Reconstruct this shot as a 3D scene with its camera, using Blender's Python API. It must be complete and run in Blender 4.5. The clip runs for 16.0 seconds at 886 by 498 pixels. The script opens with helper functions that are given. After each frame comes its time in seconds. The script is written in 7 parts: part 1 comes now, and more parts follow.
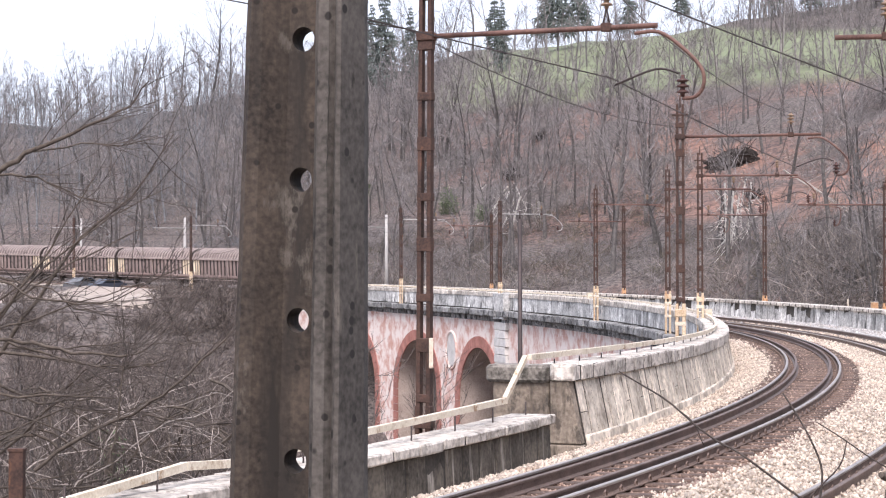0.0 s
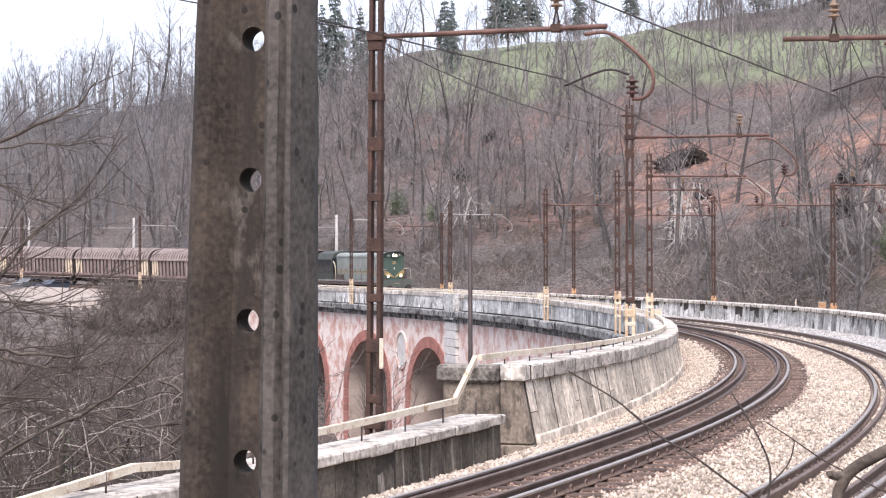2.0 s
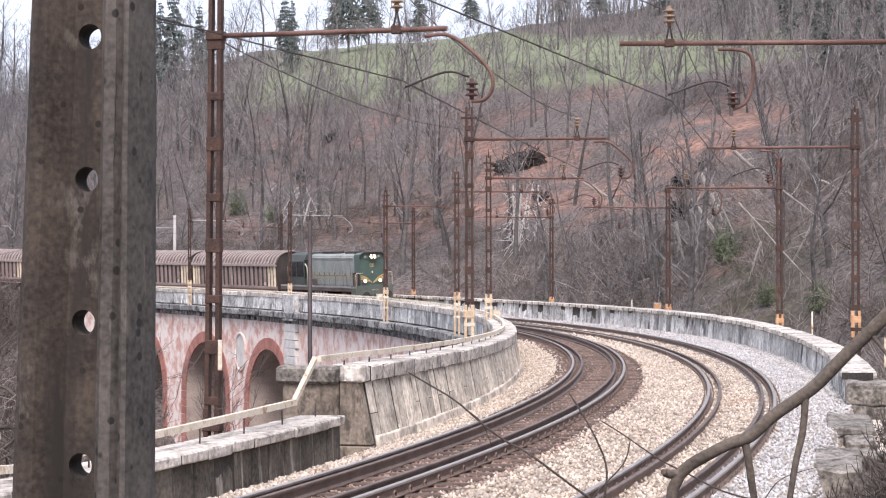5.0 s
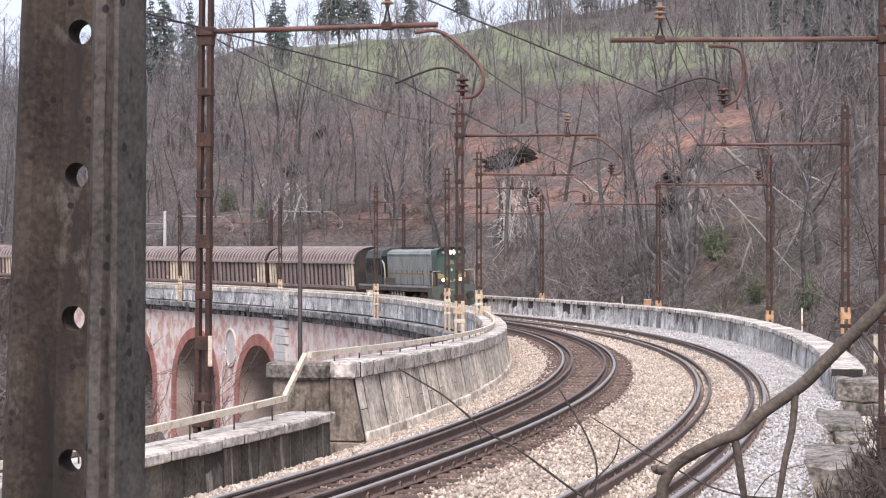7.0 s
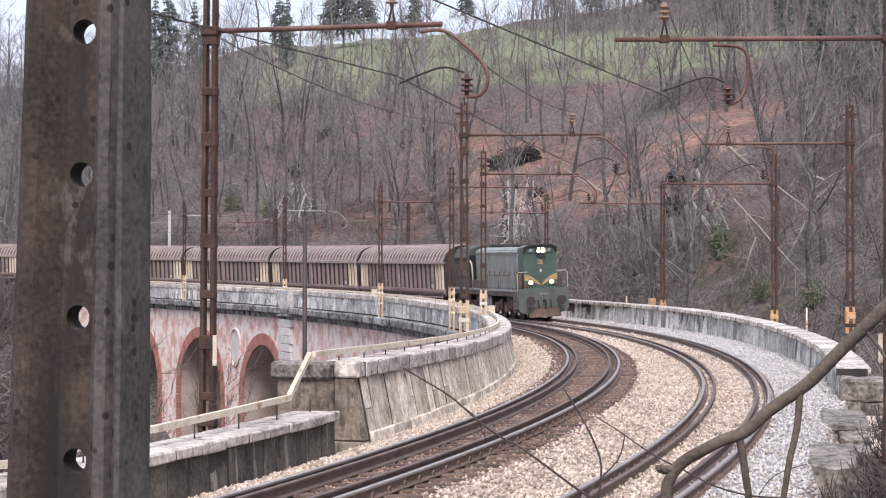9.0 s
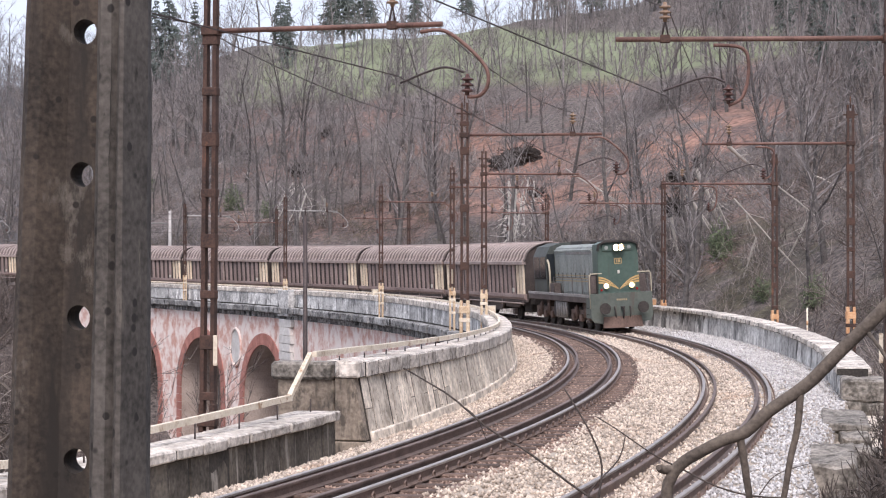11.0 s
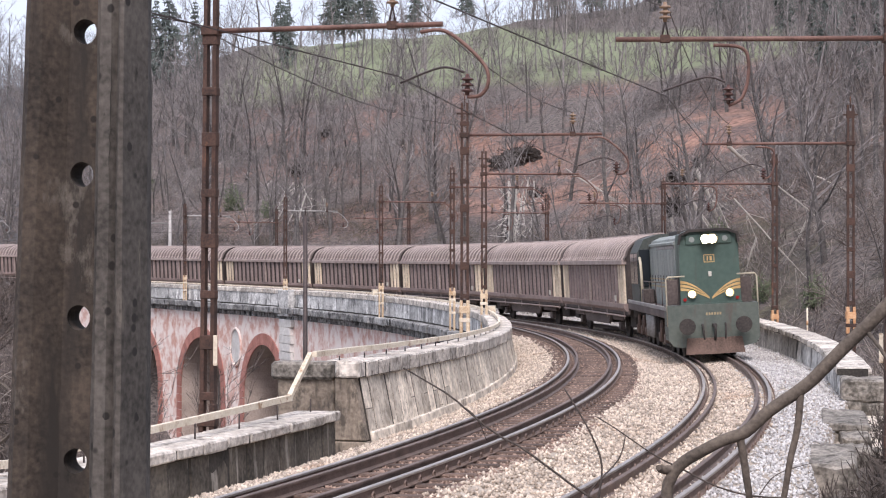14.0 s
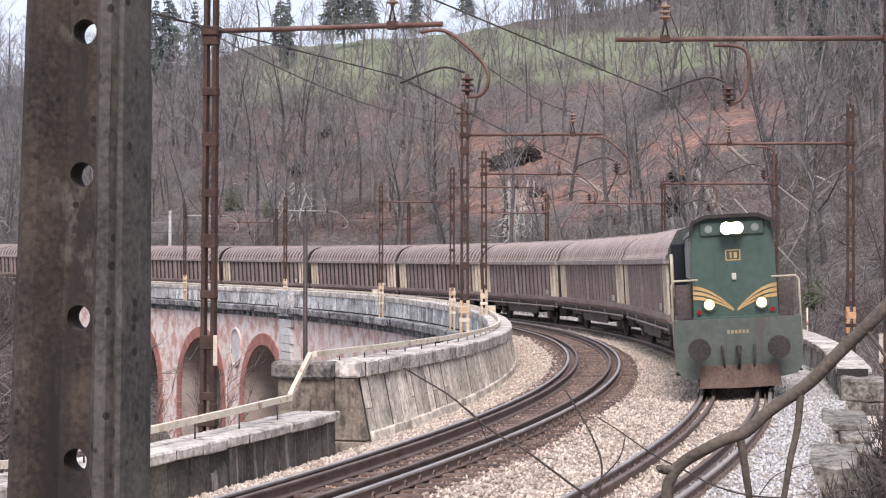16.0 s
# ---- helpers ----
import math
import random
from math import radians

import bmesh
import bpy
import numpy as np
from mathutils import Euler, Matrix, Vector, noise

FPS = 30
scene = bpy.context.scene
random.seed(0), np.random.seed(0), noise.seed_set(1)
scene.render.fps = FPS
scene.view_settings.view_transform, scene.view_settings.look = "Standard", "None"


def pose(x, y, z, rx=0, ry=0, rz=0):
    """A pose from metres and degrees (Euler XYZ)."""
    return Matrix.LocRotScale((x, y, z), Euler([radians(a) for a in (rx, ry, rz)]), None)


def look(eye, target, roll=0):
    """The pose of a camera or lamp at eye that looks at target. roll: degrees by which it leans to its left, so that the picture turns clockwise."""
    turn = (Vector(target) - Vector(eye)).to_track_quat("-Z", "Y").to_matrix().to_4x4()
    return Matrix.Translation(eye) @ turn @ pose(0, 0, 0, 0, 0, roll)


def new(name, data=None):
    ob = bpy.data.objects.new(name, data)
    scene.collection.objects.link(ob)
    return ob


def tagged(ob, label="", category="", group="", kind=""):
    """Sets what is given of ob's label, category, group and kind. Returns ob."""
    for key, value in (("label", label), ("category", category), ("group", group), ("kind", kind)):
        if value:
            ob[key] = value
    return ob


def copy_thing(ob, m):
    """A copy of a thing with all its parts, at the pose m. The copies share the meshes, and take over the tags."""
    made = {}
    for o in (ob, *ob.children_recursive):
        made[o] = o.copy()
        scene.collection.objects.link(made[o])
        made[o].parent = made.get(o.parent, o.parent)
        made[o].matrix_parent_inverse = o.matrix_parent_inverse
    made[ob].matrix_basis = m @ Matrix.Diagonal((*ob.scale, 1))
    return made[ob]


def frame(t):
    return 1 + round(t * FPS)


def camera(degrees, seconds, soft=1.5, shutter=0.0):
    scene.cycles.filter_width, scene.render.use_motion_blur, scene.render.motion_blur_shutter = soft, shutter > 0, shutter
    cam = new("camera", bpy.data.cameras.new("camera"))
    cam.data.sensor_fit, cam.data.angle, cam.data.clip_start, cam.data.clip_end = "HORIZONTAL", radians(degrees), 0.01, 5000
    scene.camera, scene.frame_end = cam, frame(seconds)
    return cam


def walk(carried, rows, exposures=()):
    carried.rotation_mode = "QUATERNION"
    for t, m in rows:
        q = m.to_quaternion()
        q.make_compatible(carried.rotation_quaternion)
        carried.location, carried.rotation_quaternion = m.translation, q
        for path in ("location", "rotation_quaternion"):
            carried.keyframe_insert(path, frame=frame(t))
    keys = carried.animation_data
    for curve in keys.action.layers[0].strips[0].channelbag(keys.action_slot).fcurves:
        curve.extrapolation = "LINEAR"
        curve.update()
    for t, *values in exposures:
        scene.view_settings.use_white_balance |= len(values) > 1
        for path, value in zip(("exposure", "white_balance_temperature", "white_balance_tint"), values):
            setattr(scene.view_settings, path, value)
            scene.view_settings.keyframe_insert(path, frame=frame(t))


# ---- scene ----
cam = camera(28.38, 16.0, soft=1.15)
EYE = (0.0, 0.0, 2.93)
PAN = [(0.0, 7.009, 0.58, 0.116), (0.5, 6.962, 0.565, 0.13), (1.0, 6.718, 0.58, 0.12), (1.5, 6.31, 0.575, 0.13),
       (2.0, 5.383, 0.587, 0.136), (2.5, 4.607, 0.6, 0.14), (3.0, 3.79, 0.622, 0.135), (3.5, 2.981, 0.644, 0.119),
       (4.0, 1.928, 0.654, 0.11), (4.5, 1.038, 0.671, 0.085), (4.7, 0.70, 0.665, 0.08), (5.3, -0.15, 0.56, 0.04),
       (6.8, -0.222, 0.515, 0.0), (7.0, -0.166, 0.49, 0.0), (7.5, -0.085, 0.475, 0.0), (8.0, -0.05, 0.471, 0.0),
       (8.5, -0.025, 0.471, 0.0), (9.0, -0.018, 0.471, 0.0), (11.5, 0.0, 0.471, 0.0), (16.0, 0.0, 0.471, 0.0)]
walk(cam, [(t, pose(*EYE, 90 + pitch, roll, yaw)) for t, yaw, pitch, roll in PAN],
     exposures=[(0.0, 0.98, 6470, 20), (3.0, 0.96, 6470, 20), (4.5, 0.89, 6470, 20), (6.8, 0.69, 6470, 20), (9.0, 0.66, 6470, 20), (16.0, 0.66, 6470, 20)])

# ---- world and light: a bright overcast winter day ----
world = bpy.data.worlds.new("overcast_sky")
scene.world = world
world.use_nodes = True
wn, wl = world.node_tree.nodes, world.node_tree.links
sky = wn.new("ShaderNodeTexSky")
sky.sky_type, sky.sun_disc = "NISHITA", False
sky.sun_elevation, sky.sun_rotation = radians(52), radians(182)
sky.air_density, sky.dust_density, sky.ozone_density = 1.0, 3.0, 1.0
mixsky = wn.new("ShaderNodeMix")
mixsky.data_type = "RGBA"
mixsky.inputs[0].default_value = 0.6
mixsky.inputs[7].default_value = (9.3, 10.4, 11.7, 1)
wl.new(sky.outputs[0], mixsky.inputs[6])
wl.new(mixsky.outputs[2], wn["Background"].inputs[0])
wn["Background"].inputs[1].default_value = 0.083
sun = new("sun", bpy.data.lights.new("sun", "SUN"))
sun.data.energy, sun.data.angle, sun.data.color = 1.9, radians(26), (1.0, 0.95, 0.89)
sun.matrix_world = look((0, 0, 60), Vector((0, 0, 60)) + Vector((0.02, 0.60, -0.78)))


# ---- materials ----
def nodes_of(name):
    m = bpy.data.materials.new(name)
    m.use_nodes = True
    return m, m.node_tree.nodes, m.node_tree.links, m.node_tree.nodes["Principled BSDF"]


def rgb(c):
    return (c[0], c[1], c[2], 1)


def surface(name, dark, light, scale=1.5, fine=30.0, rough=0.8, metal=0.0, bump=0.3, stretch=(1, 1, 1), local=False,
            stain=None, stain_scale=(2, 2, 0.3), stain_at=0.55, rand=0.0, bump_dist=0.02):
    """Two scales of mottling between two colours, with bump, and stains of a third colour."""
    m, n, l, b = nodes_of(name)
    if local:
        co = n.new("ShaderNodeTexCoord").outputs["Object"]
    else:
        co = n.new("ShaderNodeNewGeometry").outputs["Position"]
    mp = n.new("ShaderNodeMapping")
    mp.inputs["Scale"].default_value = stretch
    l.new(co, mp.inputs[0])
    big, small = n.new("ShaderNodeTexNoise"), n.new("ShaderNodeTexNoise")
    for t, s, d in ((big, scale, 5), (small, fine, 4)):
        t.inputs["Scale"].default_value, t.inputs["Detail"].default_value = s, d
        l.new(mp.outputs[0], t.inputs["Vector"])
    add = n.new("ShaderNodeMath")
    add.operation = "MULTIPLY_ADD"
    add.inputs[1].default_value, add.inputs[2].default_value = 0.5, 0.0
    l.new(small.outputs[0], add.inputs[0])
    half = n.new("ShaderNodeMath")
    half.operation = "MULTIPLY_ADD"
    half.inputs[1].default_value = 0.5
    l.new(big.outputs[0], half.inputs[0])
    l.new(add.outputs[0], half.inputs[2])
    ramp = n.new("ShaderNodeValToRGB")
    ramp.color_ramp.elements[0].position, ramp.color_ramp.elements[1].position = 0.36, 0.64
    ramp.color_ramp.elements[0].color, ramp.color_ramp.elements[1].color = rgb(dark), rgb(light)
    l.new(half.outputs[0], ramp.inputs[0])
    out = ramp.outputs[0]
    if stain:
        sm = n.new("ShaderNodeMapping")
        sm.inputs["Scale"].default_value = stain_scale
        l.new(co, sm.inputs[0])
        st = n.new("ShaderNodeTexNoise")
        st.inputs["Scale"].default_value, st.inputs["Detail"].default_value = 1.0, 6
        st.inputs["Roughness"].default_value = 0.65
        l.new(sm.outputs[0], st.inputs["Vector"])
        sr = n.new("ShaderNodeValToRGB")
        sr.color_ramp.elements[0].position, sr.color_ramp.elements[1].position = stain_at, stain_at + 0.14
        l.new(st.outputs[0], sr.inputs[0])
        mx = n.new("ShaderNodeMix")
        mx.data_type = "RGBA"
        l.new(sr.outputs[0], mx.inputs[0])
        l.new(out, mx.inputs[6])
        mx.inputs[7].default_value = rgb(stain)
        out = mx.outputs[2]
    if rand:
        info = n.new("ShaderNodeObjectInfo")
        isl = n.new("ShaderNodeNewGeometry")
        sm2 = n.new("ShaderNodeMath")
        sm2.operation = "ADD"
        l.new(info.outputs["Random"], sm2.inputs[0])
        l.new(isl.outputs["Random Per Island"], sm2.inputs[1])
        fr = n.new("ShaderNodeMath")
        fr.operation = "FRACT"
        l.new(sm2.outputs[0], fr.inputs[0])
        mr = n.new("ShaderNodeMapRange")
        mr.inputs[3].default_value, mr.inputs[4].default_value = 1 - rand, 1 + rand
        l.new(fr.outputs[0], mr.inputs[0])
        hs = n.new("ShaderNodeHueSaturation")
        l.new(mr.outputs[0], hs.inputs["Value"])
        l.new(out, hs.inputs["Color"])
        out = hs.outputs[0]
    l.new(out, b.inputs["Base Color"])
    b.inputs["Roughness"].default_value, b.inputs["Metallic"].default_value = rough, metal
    if bump:
        bp = n.new("ShaderNodeBump")
        bp.inputs["Strength"].default_value, bp.inputs["Distance"].default_value = bump, bump_dist
        l.new(half.outputs[0], bp.inputs["Height"])
        l.new(bp.outputs[0], b.inputs["Normal"])
    return m


def glow(name, colour, strength):
    m, n, l, b = nodes_of(name)
    b.inputs["Base Color"].default_value = rgb(colour)
    b.inputs["Emission Color"].default_value = rgb(colour)
    b.inputs["Emission Strength"].default_value = strength
    return m


def glassy(name, tint):
    m, n, l, b = nodes_of(name)
    b.inputs["Base Color"].default_value = rgb(tint)
    b.inputs["Roughness"].default_value = 0.08
    return m


M = dict(
    ballast=surface("ballast", (0.22, 0.185, 0.15), (0.56, 0.49, 0.41), 2.0, 22, 0.95, bump=1.0, stain=(0.3, 0.19, 0.13), stain_scale=(0.25, 0.25, 0.25), stain_at=0.55, bump_dist=0.05),
    stone_chip=surface("stone_chip", (0.40, 0.328, 0.265), (0.67, 0.575, 0.475), 1.0, 30, 0.9, bump=0.2, rand=0.42, stain=(0.40, 0.26, 0.17), stain_scale=(0.35, 0.35, 0.35), stain_at=0.58),
    grey_chip=surface("grey_stone_chip", (0.38, 0.37, 0.365), (0.60, 0.585, 0.57), 1.0, 30, 0.9, bump=0.2, rand=0.34),
    rail=surface("rail_steel", (0.085, 0.058, 0.046), (0.22, 0.155, 0.125), 3, 40, 0.75, 0.0, 0.2),
    rail_head=surface("rail_head", (0.30, 0.265, 0.24), (0.48, 0.44, 0.41), 3, 60, 0.42, 0.55, 0.05),
    guard=surface("guard_rail_rust", (0.085, 0.06, 0.05), (0.20, 0.145, 0.122), 3, 40, 0.6, 0.2, 0.2),
    sleeper=surface("sleeper_wood", (0.06, 0.041, 0.033), (0.18, 0.122, 0.096), 4, 50, 0.9, bump=0.5, rand=0.3, local=True),
    wall=surface("parapet_stone", (0.34, 0.292, 0.24), (0.84, 0.76, 0.65), 3.0, 9, 0.9, bump=0.6, stain=(0.11, 0.085, 0.062), stain_scale=(6, 6, 2.4), stain_at=0.585, rand=0.30),
    coping=surface("coping_stone", (0.32, 0.29, 0.255), (0.76, 0.705, 0.635), 3.0, 12, 0.9, bump=0.6, stain=(0.15, 0.13, 0.11), stain_scale=(4, 4, 4), stain_at=0.54, rand=0.25),
    joint=surface("dark_joint", (0.03, 0.027, 0.024), (0.08, 0.07, 0.06), 2, 20, 0.95, bump=0.2),
    outer_stone=surface("grey_outer_stone", (0.25, 0.25, 0.245), (0.78, 0.775, 0.75), 1.6, 8, 0.9, bump=0.4, stain=(0.11, 0.11, 0.108), stain_scale=(1.5, 1.5, 0.8), stain_at=0.51, rand=0.35),
    cornice=surface("cornice_stone", (0.10, 0.10, 0.098), (0.42, 0.42, 0.41), 1.6, 10, 0.95, bump=0.5, stain=(0.03, 0.03, 0.03), stain_scale=(2, 2, 1.5), stain_at=0.5, rand=0.3),
    plaster=surface("pink_plaster", (0.54, 0.28, 0.215), (0.70, 0.48, 0.41), 0.9, 9, 0.95, bump=0.4, stain=(0.82, 0.72, 0.665), stain_scale=(1.3, 1.3, 1.0), stain_at=0.41),
    brick=surface("arch_brick", (0.34, 0.14, 0.11), (0.46, 0.22, 0.18), 1.5, 20, 0.95, bump=0.4, rand=0.15),
    rust=surface("rusty_steel", (0.038, 0.024, 0.02), (0.115, 0.062, 0.045), 3, 30, 0.8, 0.1, 0.3, stain=(0.32, 0.14, 0.07), stain_scale=(3, 3, 1.2), stain_at=0.63, rand=0.12),
    tube=surface("red_oxide_tube", (0.085, 0.045, 0.036), (0.23, 0.125, 0.098), 3, 40, 0.6, 0.1, 0.2),
    orange=surface("orange_primer", (0.50, 0.22, 0.09), (0.72, 0.48, 0.28), 7, 40, 0.7, bump=0.2, stain=(0.30, 0.12, 0.05), stain_scale=(6, 6, 3), stain_at=0.55),
    cream=surface("cream_paint", (0.62, 0.53, 0.40), (0.86, 0.79, 0.66), 3, 30, 0.6, bump=0.2, stain=(0.34, 0.20, 0.10), stain_scale=(5, 5, 5), stain_at=0.54),
    rusty_cream=surface("rust_streaked_cream", (0.48, 0.33, 0.20), (0.80, 0.67, 0.48), 5, 40, 0.7, bump=0.2, stain=(0.46, 0.24, 0.11), stain_scale=(7, 7, 2), stain_at=0.52),
    insulator=surface("brown_insulator", (0.05, 0.026, 0.022), (0.12, 0.06, 0.05), 8, 60, 0.2, bump=0.0),
    pale_insulator=surface("pale_insulator", (0.20, 0.13, 0.085), (0.36, 0.25, 0.17), 8, 60, 0.25, bump=0.0),
    wire=surface("wire_metal", (0.05, 0.04, 0.04), (0.10, 0.08, 0.075), 3, 30, 0.6, 0.5, 0.0),
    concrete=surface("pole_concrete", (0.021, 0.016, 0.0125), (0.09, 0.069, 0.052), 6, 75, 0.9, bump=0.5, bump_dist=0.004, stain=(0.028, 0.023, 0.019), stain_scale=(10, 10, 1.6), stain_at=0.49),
    rust_chip=surface("rusty_stone_chip", (0.20, 0.138, 0.11), (0.42, 0.30, 0.235), 1.5, 30, 0.95, bump=0.2, rand=0.4),
    low_wall=surface("mossy_wall_stone", (0.04, 0.035, 0.029), (0.15, 0.13, 0.105), 1.5, 14, 0.95, bump=0.5, stain=(0.36, 0.33, 0.29), stain_scale=(5, 5, 0.8), stain_at=0.54, rand=0.3),
    soot=surface("sooty_vault_stone", (0.36, 0.29, 0.25), (0.56, 0.47, 0.41), 0.8, 10, 0.95, bump=0.4),
    gravel=surface("sandy_gravel", (0.27, 0.222, 0.185), (0.42, 0.365, 0.315), 0.4, 8, 0.95, bump=0.3),
    old_branch=surface("old_branch_bark", (0.046, 0.036, 0.029), (0.15, 0.122, 0.097), 12, 120, 0.9, bump=0.6, bump_dist=0.003),
    dark_twig=surface("dark_twig", (0.04, 0.032, 0.028), (0.11, 0.09, 0.078), 10, 90, 0.9, bump=0.2, rand=0.25),
    # lighter copy of the pole concrete; the rib's sky light is in its colour
    pole_rib=surface("lit_pole_rib_concrete", (0.036, 0.032, 0.028), (0.135, 0.12, 0.105), 6, 60, 0.9, bump=0.5, bump_dist=0.004, stain=(0.022, 0.019, 0.017), stain_scale=(22, 22, 20), stain_at=0.63),
    dry_brush=surface("dry_brush", (0.16, 0.135, 0.12), (0.38, 0.335, 0.30), 2, 20, 0.95, bump=0.0, rand=0.5),
    stained=surface("stained_end_stone", (0.16, 0.128, 0.10), (0.40, 0.335, 0.265), 1.4, 14, 0.92, bump=0.4, stain=(0.09, 0.075, 0.06), stain_scale=(3, 3, 0.7), stain_at=0.5),
    block=surface("broken_block_stone", (0.075, 0.068, 0.058), (0.34, 0.31, 0.27), 3.5, 14, 0.95, bump=0.7, stain=(0.06, 0.055, 0.045), stain_scale=(2.5, 2.5, 2.5), stain_at=0.52, rand=0.15),
    rust_bed=surface("rust_stained_bed", (0.12, 0.08, 0.065), (0.34, 0.235, 0.185), 2.0, 24, 0.95, bump=1.0, stain=(0.36, 0.27, 0.21), stain_scale=(0.5, 0.5, 0.5), stain_at=0.58, bump_dist=0.05),
    bleached=surface("bleached_wood", (0.58, 0.55, 0.50), (0.82, 0.79, 0.74), 4, 30, 0.9, bump=0.2),
    # twig colour shifted to blue-grey: distance haze painted into the far flank
    haze_twig=surface("haze_tinted_twig", (0.085, 0.088, 0.094), (0.28, 0.285, 0.295), 2, 20, 0.95, bump=0.0, rand=0.4),
    olive_twig=surface("olive_twig", (0.055, 0.05, 0.036), (0.19, 0.165, 0.12), 2, 20, 0.95, bump=0.0, rand=0.45),
    thicket=surface("thicket_twig", (0.062, 0.05, 0.045), (0.225, 0.186, 0.165), 2, 20, 0.95, bump=0.0, rand=0.45),
    evergreen=surface("evergreen", (0.085, 0.112, 0.065), (0.18, 0.215, 0.125), 3, 20, 0.9, bump=0.0, rand=0.4),
    quoin=surface("white_quoin", (0.55, 0.53, 0.50), (0.76, 0.74, 0.71), 2, 14, 0.9, bump=0.3, stain=(0.25, 0.23, 0.21), stain_scale=(4, 4, 1), stain_at=0.6, rand=0.1),
    galvanised=surface("weathered_zinc", (0.30, 0.295, 0.28), (0.5, 0.49, 0.47), 3, 30, 0.6, 0.2, 0.1),
    pale_concrete=surface("pale_concrete", (0.36, 0.345, 0.33), (0.52, 0.50, 0.48), 2, 20, 0.9, bump=0.2, stain=(0.22, 0.21, 0.2), stain_scale=(4, 4, 0.6), stain_at=0.58),
    bark=surface("bark", (0.042, 0.038, 0.037), (0.16, 0.146, 0.137), 3, 25, 0.95, bump=0.3, rand=0.35),
    twig=surface("twig", (0.085, 0.078, 0.077), (0.31, 0.284, 0.274), 2, 20, 0.95, bump=0.0, rand=0.45),
    # needle green lightened and greyed, with the hilltop haze mixed into it
    hazed_needles=surface("hazed_needles", (0.075, 0.094, 0.088), (0.17, 0.196, 0.18), 2, 20, 0.9, bump=0.0, rand=0.3),
    pale_wood=surface("barked_wood", (0.33, 0.30, 0.268), (0.56, 0.52, 0.465), 4, 30, 0.9, bump=0.2),
    root=surface("root_soil", (0.02, 0.016, 0.014), (0.05, 0.04, 0.034), 4, 30, 0.95, bump=0.5),
)


def add_spots(m, scale, radius, share, colour):
    """Round dark lichen spots, scattered over a material."""
    n, l = m.node_tree.nodes, m.node_tree.links
    b = n["Principled BSDF"]
    old = b.inputs["Base Color"].links[0].from_socket
    vo = n.new("ShaderNodeTexVoronoi")
    vo.inputs["Scale"].default_value = scale
    l.new(n.new("ShaderNodeNewGeometry").outputs["Position"], vo.inputs["Vector"])
    near = n.new("ShaderNodeMapRange")
    near.inputs[1].default_value, near.inputs[2].default_value = radius, radius * 0.7
    l.new(vo.outputs["Distance"], near.inputs[0])
    sep = n.new("ShaderNodeSeparateColor")
    l.new(vo.outputs["Color"], sep.inputs[0])
    pick = n.new("ShaderNodeMath")
    pick.operation = "LESS_THAN"
    pick.inputs[1].default_value = share
    l.new(sep.outputs[0], pick.inputs[0])
    both = n.new("ShaderNodeMath")
    both.operation = "MULTIPLY"
    l.new(near.outputs[0], both.inputs[0])
    l.new(pick.outputs[0], both.inputs[1])
    mx = n.new("ShaderNodeMix")
    mx.data_type = "RGBA"
    l.new(both.outputs[0], mx.inputs[0])
    l.new(old, mx.inputs[6])
    mx.inputs[7].default_value = rgb(colour)
    l.new(mx.outputs[2], b.inputs["Base Color"])


def add_blotches(m, scale, at, colour, stretch=(1, 1, 1)):
    """Irregular worn patches of another colour."""
    n, l = m.node_tree.nodes, m.node_tree.links
    b = n["Principled BSDF"]
    old = b.inputs["Base Color"].links[0].from_socket
    mp = n.new("ShaderNodeMapping")
    mp.inputs["Scale"].default_value = stretch
    l.new(n.new("ShaderNodeNewGeometry").outputs["Position"], mp.inputs[0])
    tx = n.new("ShaderNodeTexNoise")
    tx.inputs["Scale"].default_value, tx.inputs["Detail"].default_value, tx.inputs["Roughness"].default_value = scale, 8, 0.68
    l.new(mp.outputs[0], tx.inputs["Vector"])
    mr = n.new("ShaderNodeMapRange")
    mr.inputs[1].default_value, mr.inputs[2].default_value = at, at + 0.1
    l.new(tx.outputs[0], mr.inputs[0])
    mx = n.new("ShaderNodeMix")
    mx.data_type = "RGBA"
    l.new(mr.outputs[0], mx.inputs[0])
    l.new(old, mx.inputs[6])
    mx.inputs[7].default_value = rgb(colour)
    l.new(mx.outputs[2], b.inputs["Base Color"])


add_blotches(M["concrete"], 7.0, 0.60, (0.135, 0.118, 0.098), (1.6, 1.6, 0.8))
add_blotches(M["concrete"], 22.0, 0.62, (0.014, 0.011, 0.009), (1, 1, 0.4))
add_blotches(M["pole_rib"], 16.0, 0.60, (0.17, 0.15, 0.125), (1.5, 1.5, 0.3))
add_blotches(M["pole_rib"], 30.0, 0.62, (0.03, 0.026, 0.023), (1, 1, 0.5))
add_blotches(M["wall"], 8.0, 0.62, (0.06, 0.05, 0.04), (1, 1, 0.6))
add_blotches(M["outer_stone"], 5.0, 0.60, (0.05, 0.05, 0.05), (1, 1, 0.5))
add_blotches(M["stained"], 4.0, 0.52, (0.10, 0.084, 0.068), (1, 1, 0.5))
add_blotches(M["coping"], 12.0, 0.62, (0.07, 0.062, 0.052))
add_blotches(M["block"], 8.0, 0.58, (0.30, 0.28, 0.25))
add_spots(M["pole_rib"], 24.0, 0.30, 0.42, (0.026, 0.023, 0.021))
add_spots(M["concrete"], 24.0, 0.22, 0.25, (0.02, 0.016, 0.013))


# ---- mesh helpers ----
def part(name, bm, material, parent=None, label=""):
    me = bpy.data.meshes.new(name)
    bm.to_mesh(me)
    bm.free()
    me.materials.append(material)
    ob = new(name, me)
    ob.parent = parent
    return tagged(ob, label)


